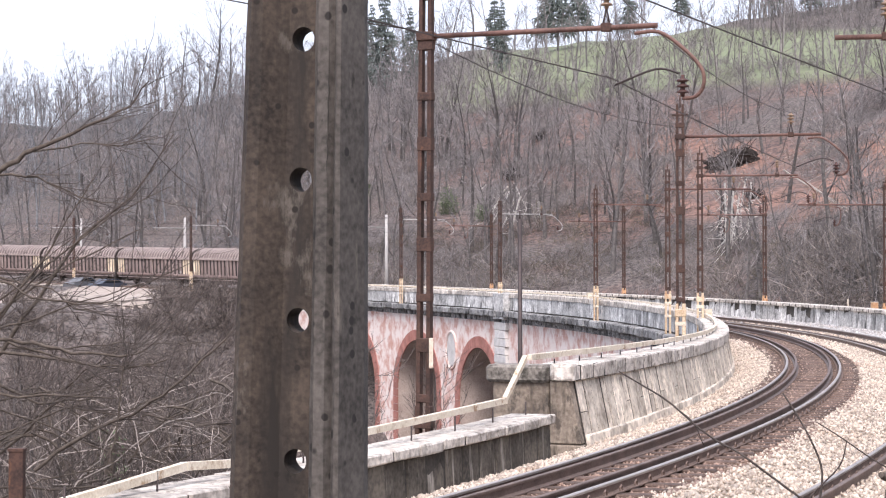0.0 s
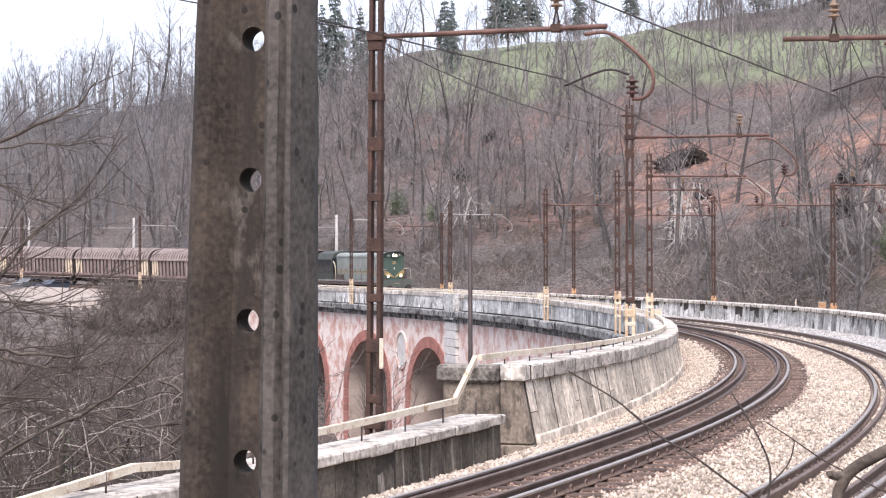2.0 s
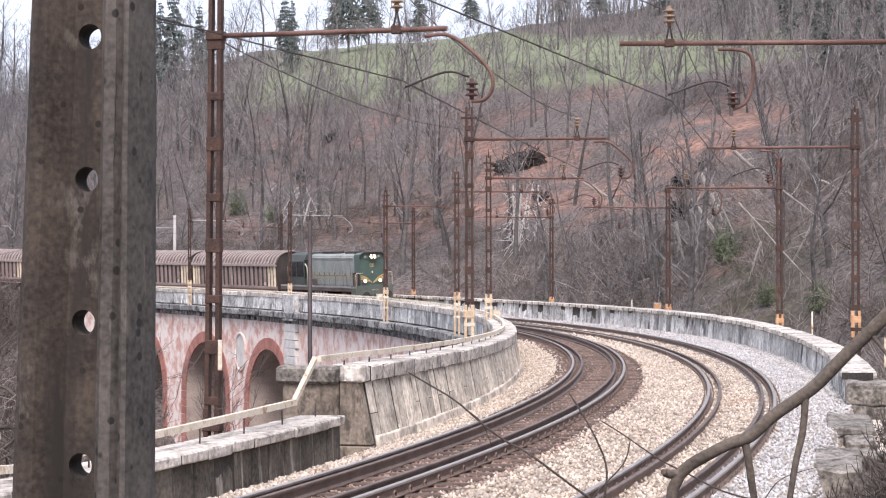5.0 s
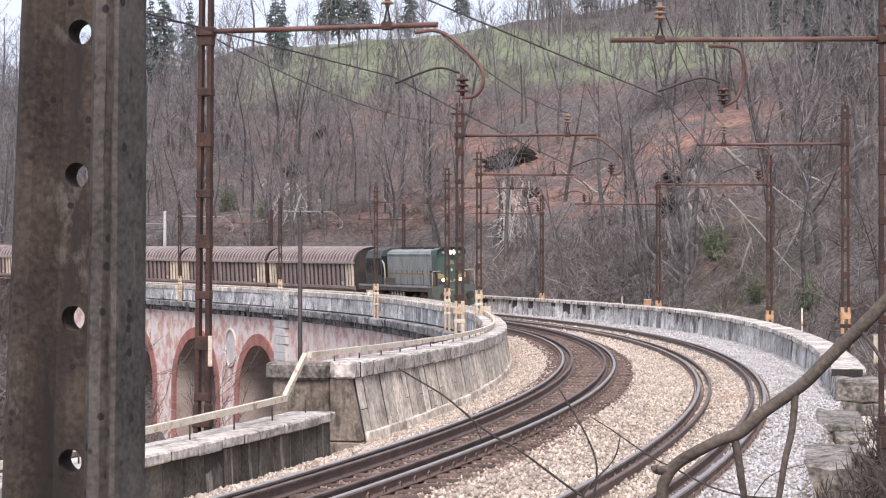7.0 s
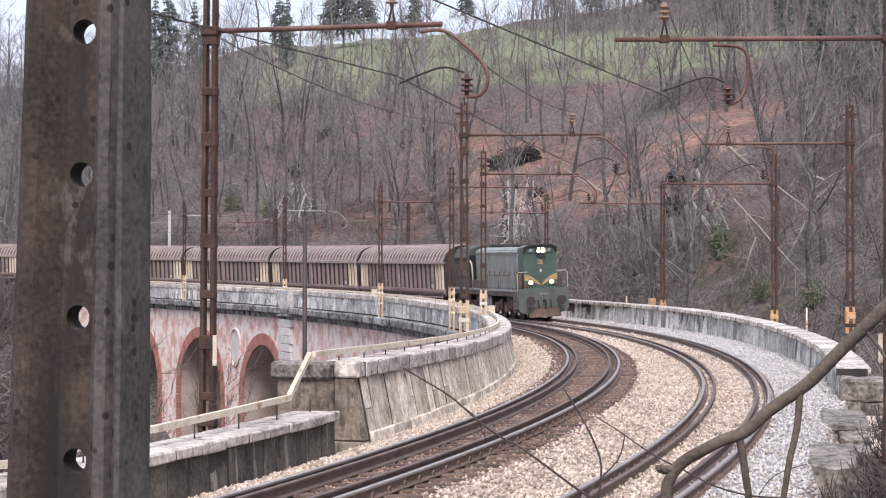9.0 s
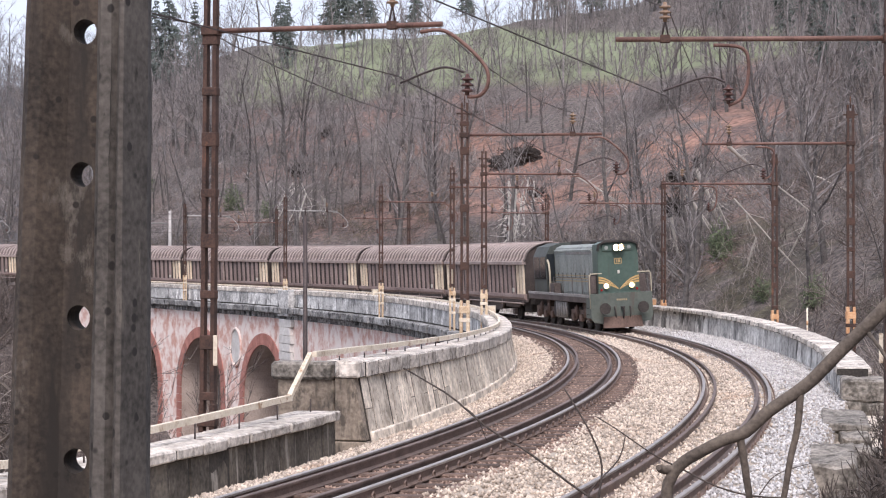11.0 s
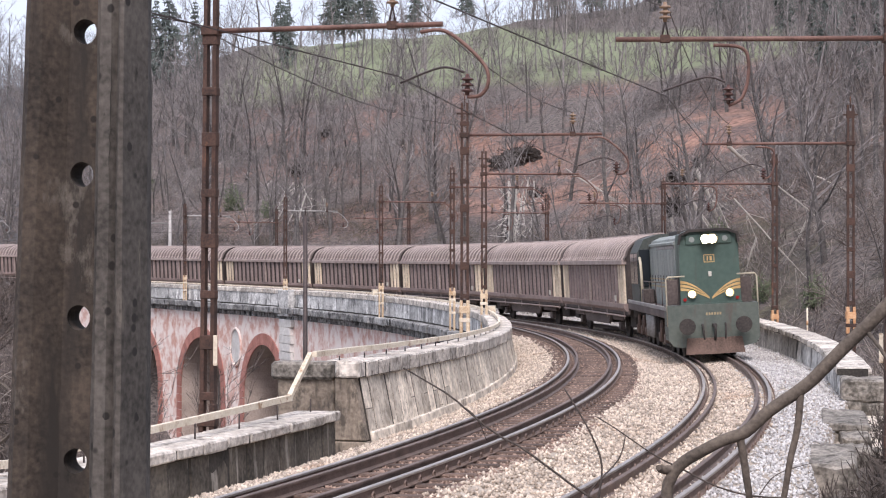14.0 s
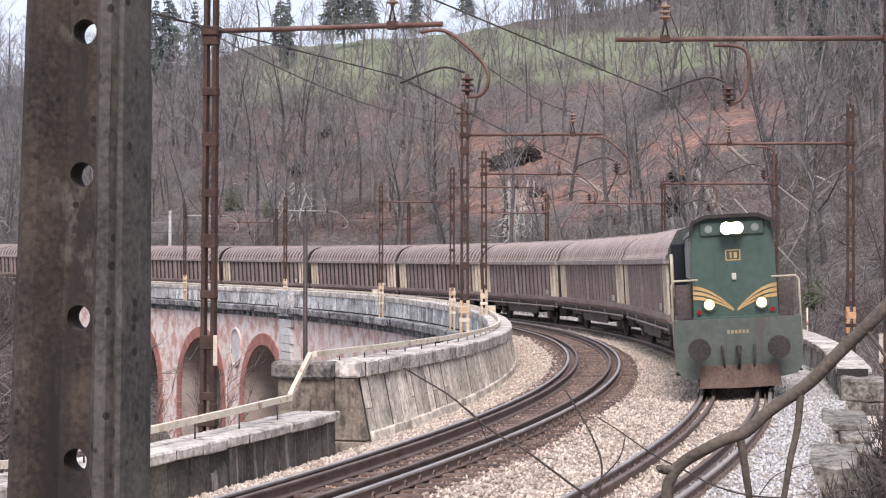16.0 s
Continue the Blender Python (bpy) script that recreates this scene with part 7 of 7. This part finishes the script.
def build_reaching_tree():
    """The bare tree whose long limbs reach over the low wall."""
    rng = np.random.default_rng(77)
    ob = thing("bare_tree", "dark bare tree with long limbs reaching sideways", "tree", "trees behind the low wall")
    limbs = [
        ([(-10.61, 23.88, -2.53), (-10.53, 23.89, 0.61), (-10.45, 23.9, 2.71), (-10.33, 23.92, 4.08), (-10.27, 23.93, 5.93)], 0.130, 0.070),
        ([(-10.37, 23.91, 3.59), (-9.33, 24.04, 4.32), (-8.98, 24.08, 4.55), (-8.47, 24.15, 4.76), (-7.96, 24.21, 5.01), (-7.49, 24.27, 5.22), (-7.21, 24.3, 5.59)], 0.050, 0.008),
        ([(-8.93, 24.33, 4.61), (-8.57, 25.34, 4.78), (-7.98, 25.42, 4.75), (-7.43, 25.48, 4.89)], 0.016, 0.006),
        ([(-10.32, 23.8, 3.99), (-9.1, 23.46, 4.22), (-8.6, 23.53, 4.2), (-8.16, 23.58, 3.98), (-7.7, 23.64, 3.84), (-7.26, 23.69, 3.79)], 0.022, 0.006),
        ([(-10.58, 24.01, 0.6), (-9.55, 24.62, 1.7), (-9.03, 24.68, 2.46), (-8.38, 24.76, 3.35), (-7.62, 24.86, 4.0), (-7.03, 24.93, 4.88)], 0.045, 0.008),
        ([(-10.35, 23.67, 3.11), (-8.88, 22.89, 2.77), (-8.44, 22.94, 2.53), (-7.84, 23.02, 2.42), (-7.35, 23.08, 2.47), (-6.37, 23.2, 2.96)], 0.022, 0.006),
        ([(-10.49, 23.9, 2.22), (-9.33, 24.04, 1.9), (-8.47, 24.15, 1.64), (-7.78, 24.23, 1.49), (-7.09, 24.32, 1.53)], 0.024, 0.007),
        ([(-10.55, 24.13, 1.57), (-9.77, 25.2, 0.96), (-8.93, 25.3, 1.09), (-8.1, 25.4, 1.39), (-7.51, 25.47, 1.51)], 0.018, 0.006),
        ([(-10.48, 23.78, 1.1), (-9.1, 23.46, 2.24), (-8.48, 23.54, 2.95), (-7.62, 23.65, 3.62), (-6.76, 23.75, 4.05)], 0.022, 0.006),
        ([(-10.58, 24.01, 0.11), (-9.39, 24.64, 0.55), (-8.57, 24.74, 0.89), (-7.83, 24.83, 0.76), (-7.09, 24.92, 1.13)], 0.020, 0.006),
        ([(-9.4, 23.0, 2.18), (-8.92, 23.0, 1.97), (-8.44, 23.0, 1.89), (-7.88, 23.0, 1.78), (-7.24, 23.0, 1.72), (-6.9, 23.0, 1.8), (-6.64, 23.0, 2.02)], 0.034, 0.008),
        ([(-10.02, 24.5, 1.84), (-9.5, 24.5, 1.73), (-8.82, 24.5, 1.62), (-8.23, 24.5, 1.55), (-7.67, 24.5, 1.5), (-7.19, 24.5, 1.54), (-6.97, 24.5, 1.63)], 0.030, 0.008),
        ([(-8.66, 23.6, 0.11), (-8.21, 23.6, 0.44), (-7.76, 23.6, 0.69), (-7.27, 23.6, 0.89), (-6.83, 23.6, 1.15), (-6.43, 23.6, 1.47), (-6.11, 23.6, 1.76), (-5.83, 23.6, 2.05)], 0.030, 0.012),
        ([(-10.04, 25.0, 1.35), (-9.35, 25.0, 1.03), (-9.09, 25.0, 0.93), (-8.65, 25.0, 0.97), (-8.22, 25.0, 1.0)], 0.030, 0.010),
        ([(-9.81, 24.0, 2.95), (-9.31, 24.0, 2.8), (-8.97, 24.0, 2.69), (-8.56, 24.0, 2.64), (-8.23, 24.0, 2.35), (-7.81, 24.0, 2.29)], 0.022, 0.006),
        ([(-7.37, 23.0, 0.31), (-7.29, 23.0, 0.73), (-7.19, 23.0, 1.5), (-7.13, 23.0, 1.65)], 0.014, 0.008),
        ([(-7.12, 23.6, 0.89), (-6.71, 23.6, 0.85), (-6.23, 23.6, 0.78), (-5.79, 23.6, 0.75)], 0.013, 0.006)]
    for k in range(20):
        el = rng.uniform(0.15, 0.85) if k % 3 else rng.uniform(-0.35, 0.15)
        start = (-11.0 + rng.uniform(-0.3, 0.9), 24.4 + rng.uniform(-1.6, 2.4), rng.uniform(-2.6, 1.9))
        p, _ = grow(rng, start, (math.cos(el), rng.normal(0, 0.12), math.sin(el)), rng.uniform(3.0, 5.2), 0.03, 0.006, 6, 0.09, 0.03 if k % 2 else -0.03)
        limbs.append((p, rng.uniform(0.016, 0.034), 0.006))
    twigs = []
    for i, (pts, r0, r1) in enumerate(limbs):
        p = [np.array(q) for q in pts]
        fine = []
        for a, b in zip(p, p[1:]):
            for k in range(3):
                fine.append(a + (b - a) * k / 3 + rng.normal(0, 0.012, 3) * (i > 0))
        fine.append(p[-1])
        v, f = stems(rng, [(np.array(fine), np.linspace(r0, r1, len(fine)))], lambda r: 8)
        mesh_ob("limb" if i else "trunk", v, f, M["old_branch"], ob, flat=False)
        for k in range(0 if i == 0 else (12 if i < 17 else 8)):
            j = int(rng.integers(4, len(fine) - 1))
            d = fine[j + 1] - fine[j]
            d = d / np.linalg.norm(d) + rng.normal(0, 0.45, 3) + np.array((0, 0, 0.15))
            t, tr = grow(rng, fine[j], d / np.linalg.norm(d), rng.uniform(0.5, 1.6), 0.008, 0.003, 5, 0.14, 0.03)
            twigs.append((t, tr))
            for q in range(2):
                e = d / np.linalg.norm(d) + rng.normal(0, 0.5, 3)
                twigs.append(grow(rng, t[2 + q], e / np.linalg.norm(e), rng.uniform(0.2, 0.6), 0.005, 0.002, 3, 0.15, 0.03))
    v, f = stems(rng, twigs, lambda r: 3)
    mesh_ob("crown", v, f, M["dark_twig"], ob)


# ---- things on the hillside ----
def build_rootball(seed, r):
    bm = bmesh.new()
    bmesh.ops.create_icosphere(bm, subdivisions=3, radius=1.0)
    for v in bm.verts:
        n1 = noise.noise(v.co * 2.1 + Vector((seed, 0, 0))) + 0.6 * noise.noise(v.co * 6.0 + Vector((0, seed, 0)))
        v.co = v.co * (1 + 0.5 * n1)
        v.co.y *= 0.4
        v.co.z *= 0.36
        v.co *= r
    rng = np.random.default_rng(seed)
    ob = thing("root_plate", "dark upturned root plate of a fallen tree", "root plate", "upturned roots")
    part("soil", bm, M["root"], ob)
    rows = []
    for k in range(70):
        a = rng.random() * 6.283
        rows.append(grow(rng, (rng.normal(0, 0.3) * r, -0.1 * r, rng.normal(0, 0.1) * r), (math.cos(a), rng.normal(-0.2, 0.4), 0.7 * math.sin(a)), r * rng.uniform(0.5, 1.25), 0.06, 0.015, 4, 0.3, 0))
    v, f = stems(rng, rows, lambda q: 4)
    tagged(mesh_ob("root_tangle", v, f, M["root"], ob), "", kind="stuff")
    return ob


def on_land(x, y, dz=0.0):
    return Matrix.Translation((x, y, float(land([x], [y])[0]) + dz))


def ray_land(px, pz):
    """The place where a line of sight from the eye, with slopes px and pz, meets the hillside."""
    d = np.arange(70, 420, 0.5)
    x, y = px * d, d
    z = land(x, y)
    hit = np.nonzero(z > EYE[2] + pz * d)[0]
    k = hit[0] if len(hit) else -1
    return x[k], y[k]


def build_hillside():
    # each fallen stem: slopes of its two ends as seen from the eye, and its radius
    spans = [(0.144, 0.054, 0.155, 0.026, 0.26), (0.139, 0.039, 0.154, 0.015, 0.22), (0.147, 0.057, 0.166, 0.015, 0.10), (0.163, 0.067, 0.179, 0.050, 0.20), (0.1305, 0.026, 0.1315, 0.004, 0.16), (0.0375, 0.047, 0.036, 0.012, 0.16),
             (0.042, 0.044, 0.039, 0.008, 0.15), (0.049, 0.049, 0.0455, 0.028, 0.14), (0.052, 0.047, 0.050, 0.015, 0.15), (0.0325, 0.044, 0.044, 0.018, 0.13), (0.040, 0.046, 0.043, 0.010, 0.14), (0.0455, 0.040, 0.041, 0.006, 0.12), (-0.101, 0.044, -0.096, 0.048, 0.12), (-0.092, 0.039, -0.079, 0.044, 0.10),
             (-0.072, 0.034, -0.068, 0.021, 0.10), (-0.069, 0.038, -0.0685, 0.026, 0.09), (0.070, 0.054, 0.102, 0.028, 0.08), (0.0826, 0.047, 0.105, 0.030, 0.09), (0.166, 0.037, 0.205, -0.012, 0.08), (0.208, 0.025, 0.192, 0.0, 0.10), (0.179, 0.015, 0.170, -0.008, 0.08), (0.046, 0.047, 0.030, 0.020, 0.07), (0.050, 0.024, 0.034, 0.004, 0.07), (0.212, 0.05, 0.232, 0.042, 0.10), (0.190, 0.045, 0.222, 0.02, 0.07), (0.10, 0.02, 0.126, 0.03, 0.06),
             (-0.083, 0.045, -0.095, 0.022, 0.12), (-0.080, 0.043, -0.090, 0.018, 0.12), (-0.0855, 0.046, -0.0985, 0.028, 0.10), (-0.078, 0.040, -0.086, 0.015, 0.11), (-0.0675, 0.037, -0.0672, 0.024, 0.12), (-0.082, 0.048, -0.072, 0.030, 0.09)]
    for i, (a0, b0, a1, b1, r) in enumerate(spans):
        x, y = ray_land(a1, b1)
        lo = Vector((x, y - 1.2, EYE[2] + b1 * y))
        hi = Vector((a0 * y * 0.985, y * 0.985, EYE[2] + b0 * y * 0.985))
        ob = thing("fallen_tree", "pale barkless fallen stem lying on the hillside" if r > 0.11 else "thin grey fallen stem leaning on the hillside", "fallen tree", "fallen trees")
        rng = np.random.default_rng(700 + i)
        bundle = 5 <= i <= 11
        r = r * 0.6 if bundle else r
        d = np.array(lo - hi)
        p, rr = grow(rng, hi, d / np.linalg.norm(d), np.linalg.norm(d), r, r * 0.6, 6, 0.04, 0)
        v, f = stems(rng, [(p, rr)], lambda q: 7)
        wood = M["bleached" if bundle or i > 25 else "pale_wood"]
        mesh_ob("stem", v, f, wood, ob, flat=False)
        for k in range(14 if bundle else 8):
            c = int(rng.integers(1, 6))
            e = d / np.linalg.norm(d) * 0.5 + rng.normal(0, 0.6, 3)
            q, qr = grow(rng, p[c], e / np.linalg.norm(e), np.linalg.norm(d) * rng.uniform(0.15, 0.45), r * (0.42 if bundle else 0.2), 0.01, 3, 0.15, 0)
            v, f = stems(rng, [(q, qr)], lambda u: 4)
            mesh_ob("bough", v, f, wood, ob)
    for i, (a, b, r) in enumerate(((0.036, 0.054, 2.3), (0.047, 0.057, 2.3), (-0.081, 0.050, 2.0), (0.136, 0.043, 2.2), (0.1315, 0.0275, 2.1), (0.146, 0.054, 1.7), (-0.067, 0.072, 1.6), (0.053, 0.038, 1.2), (0.0415, 0.058, 2.3))):
        x, y = ray_land(a, b)
        ob = build_rootball(800 + i, r)
        ob.matrix_basis = on_land(x, y, r * 0.35) @ Matrix.Rotation(0.3 * i, 4, "Z")
    rng = np.random.default_rng(900)
    rows = []
    for k in range(260):
        d = rng.normal(0, 1, 3)
        d[2] = abs(d[2])
        c = d / np.linalg.norm(d) * rng.uniform(0.3, 1.0) * np.array((1.5, 1.5, 3.6)) * (1 - 0.25 * rng.random())
        rows.append(grow(rng, c, rng.normal(0, 1, 3) * 0.6 + np.array((0, 0, 0.4)), rng.uniform(0.4, 1.0), 0.06, 0.015, 2, 0.3, 0))
    v, f = stems(rng, rows + [grow(rng, (0, 0, -0.3), (0, 0, 1), 3.0, 0.1, 0.03, 4, 0.05, 0)], lambda r: 3)
    green = mesh_ob("evergreen_bush", v, f, M["evergreen"])
    tagged(green, "dull green evergreen bush at the foot of the slope", "bush", "evergreen bushes")
    for i, (a, b, k) in enumerate(((0.158, 0.002, 0.95), (0.182, -0.022, 0.6), (-0.12, 0.03, 1.1), (-0.10, 0.026, 0.8), (-0.17, 0.04, 1.2), (0.212, -0.026, 0.7))):
        x, y = ray_land(a, b)
        t = green if i == 0 else copy_thing(green, Matrix())
        t.matrix_basis = on_land(x, y) @ Matrix.Rotation(i, 4, "Z")
        t.scale = (k, k, k)


# ---- small things along the line ----
def build_stone_blocks():
    """The broken end of the outer parapet."""
    rng = random.Random(5)
    for label, s, o, z, dx, dy, dz, turn in (
            ("squared grey end block of the parapet", 2.15, 2.80, -0.14, 0.95, 0.95, 0.50, 0), ("rough dark stone under the end block", 2.15, 2.82, -0.95, 0.98, 0.95, 0.80, 1),
            ("flat tan capping stone lying loose", -3.0, 2.24, -0.22, 0.86, 2.6, 0.14, 1), ("dark broken stone under a flat slab", -3.1, 2.30, -0.62, 0.66, 2.3, 0.39, 0),
            ("dark upright stone of the broken wall", -4.6, 2.42, -0.78, 0.55, 1.0, 0.52, 4), ("large rough stone half sunk in ballast", -9.3, 2.12, -0.85, 0.78, 2.3, 0.72, 2),
            ("small weathered stone leaning on rubble", -6.6, 2.45, -0.78, 0.5, 0.8, 0.5, 20)):
        bm = bmesh.new()
        box(bm, -dx / 2, dx / 2, -dy / 2, dy / 2, 0, dz, bevel=min(0.05, dz * 0.2))
        bmesh.ops.subdivide_edges(bm, edges=bm.edges[:], cuts=4, use_grid_fill=True)
        for v in bm.verts:
            q = v.co * 5 + Vector((s * 3, o, z * 7))
            v.co += Vector((noise.noise(q), noise.noise(q + Vector((9, 0, 0))), noise.noise(q + Vector((0, 9, 0))))) * 0.05 + Vector((noise.noise(q * 2.7), noise.noise(q * 2.7 + Vector((4, 0, 0))), noise.noise(q * 2.7 + Vector((0, 4, 0))))) * 0.022
        ob = part("stone_block", bm, M["block"], None, label)
        tagged(ob, label, "stone", "stone blocks at the parapet end")
        ob.matrix_basis = along(s, o, z) @ pose(0, 0, 0, rng.uniform(-3, 3), rng.uniform(-3, 3), turn)


def build_markers():
    for s, o, h in ((27.0, 4.75, 1.35), (59.0, 5.6, 1.2)):
        ob = thing("marker_post", "thin white post with a red band and wire stay", "post", "marker posts", at=along(s, o, -1.2))
        bm = bmesh.new()
        tube(bm, [(0, 0, 0), (0, 0, h + 1.2)], 0.03, 8)
        part("post", bm, M["cream"], ob)
        bm = bmesh.new()
        tube(bm, [(0, 0, h + 0.55), (0, 0, h + 0.72)], 0.036, 8)
        part("band", bm, M["orange"], ob)
        bm = bmesh.new()
        tube(bm, [(0, 0, h + 1.1), (0.5, 0.1, 0.0)], 0.012, 5)
        part("stay", bm, M["wire"], ob)
    for s, o in ((53.0, 4.9), (33.0, -6.6), (68.0, -6.7)):
        ob = thing("signal_box", "small weathered orange and cream metal box", "box", "line-side boxes", at=along(s, o, 0.82 if o > 0 else wall_top(s)))
        bm = bmesh.new()
        box(bm, -0.16, 0.16, -0.14, 0.14, 0, 0.34, bevel=0.02)
        part("case", bm, M["orange" if o > 0 else "cream"], ob)
        bm = bmesh.new()
        box(bm, -0.18, 0.18, -0.16, 0.16, 0.335, 0.36, bevel=0.008)
        part("lid", bm, M["cream"], ob)


def build_car(colour, at, label):
    ob = thing("parked_car", label, "car", "parked cars", at=at)
    paint = surface("car_paint", tuple(c * 0.85 for c in colour), colour, 1, 10, 0.3, bump=0.0, local=True)
    bm = bmesh.new()
    prism(bm, [(-2.05, 0.35), (-2.1, 0.75), (-1.95, 0.92), (-1.2, 0.98), (1.55, 1.0), (2.0, 0.9), (2.08, 0.6), (2.0, 0.32)], -0.84, 0.84)
    part("body", bm, paint, ob)
    bm = bmesh.new()
    prism(bm, [(-1.25, 0.97), (-0.55, 1.42), (0.95, 1.45), (1.65, 1.0)], -0.74, 0.74)
    cabin = part("cabin", bm, paint, ob)
    for sy in (-1, 1):
        bm = bmesh.new()
        prism(bm, [(-1.02, 1.02), (-0.48, 1.36), (0.88, 1.38), (1.35, 1.04)], sy * 0.735, sy * 0.75)
        part("side_window", bm, TM["glass"], cabin)
        for x in (-1.3, 1.3):
            bm = bmesh.new()
            tube(bm, [(x, sy * 0.66, 0.31), (x, sy * 0.86, 0.31)], 0.31, 16)
            wheel = part("wheel", bm, TM["black"], ob)
            bm = bmesh.new()
            tube(bm, [(x, sy * 0.85, 0.31), (x, sy * 0.87, 0.31)], 0.18, 12)
            part("rim", bm, M["rail_head"], wheel)


def build_lot():
    gx, gy = np.arange(-80, -38, 0.6), np.arange(138, 184, 0.6)
    xx, yy = np.meshgrid(gx, gy)
    zz = land(xx, yy) + 0.12
    w = len(gx)
    faces = []
    for j in range(len(gy) - 1):
        for i in range(w - 1):
            x, y = gx[i], gy[j]
            if -0.45 * y < x < -0.275 * y + 2 * math.sin(y * 0.4) - 2 and abs(y - 165.5) < 14.5 + 1.5 * math.sin(x * 0.5) + 2.5 * math.sin(x * 0.23 + 1):
                faces.append((j * w + i, j * w + i + 1, (j + 1) * w + i + 1, (j + 1) * w + i))
    ob = mesh_ob("gravel_lot", np.stack([xx, yy, zz], -1).reshape(-1, 3), faces, M["gravel"], flat=False)
    tagged(ob, "pale sandy gravel lot beside the railway", "gravel lot", kind="structure")
    build_car((0.15, 0.155, 0.165), on_land(-62.5, 185, 0.05) @ pose(0, 0, 0, 0, 0, 68), "silver grey car parked on the gravel lot")
    build_car((0.05, 0.062, 0.085), on_land(-59.6, 185, 0.05) @ pose(0, 0, 0, 0, 0, 55), "dark blue car parked on the gravel lot")


def build_weeds():
    b = build_bush(950, 0.9, "dry brown weeds beside the stone blocks", 22, 4)
    b["group"] = "weeds at the parapet end"
    b.data.materials[0] = M["dark_twig"]
    rng = random.Random(31)
    spots = [(rng.uniform(-17, 3), rng.uniform(2.75, 4.6), rng.uniform(0.5, 1.15)) for i in range(80)] + [(-1.5, 2.75, 0.5), (-5.2, 2.75, 0.5), (-6.9, 2.6, 0.45), (-11.6, 2.4, 0.5), (-12.6, 2.1, 0.45)]
    for i, (s, o, k) in enumerate(spots):
        p = trk(s, o)
        t = b if i == 0 else copy_thing(b, Matrix())
        t.matrix_basis = Matrix.Translation((p.x, p.y, max(float(land([p.x], [p.y])[0]), -0.6))) @ Matrix.Rotation(i * 1.3, 4, "Z")
        t.scale = (k, k, k)


def build_rusty_post():
    ob = thing("rusty_post", "short rust-red steel post behind the low wall", "post", at=pose(-7.62, 20.2, -1.2))
    bm = bmesh.new()
    box(bm, -0.09, 0.09, -0.05, 0.05, 0, 1.95, bevel=0.008)
    part("shaft", bm, M["rust"], ob)
    bm = bmesh.new()
    box(bm, -0.1, 0.1, -0.06, 0.06, 1.93, 1.97, bevel=0.005)
    part("top_plate", bm, M["rust"], ob)


build_thicket()
build_branches()
build_reaching_tree()
build_hillside()
build_stone_blocks()
build_markers()
build_lot()
build_weeds()
build_rusty_post()


motions()
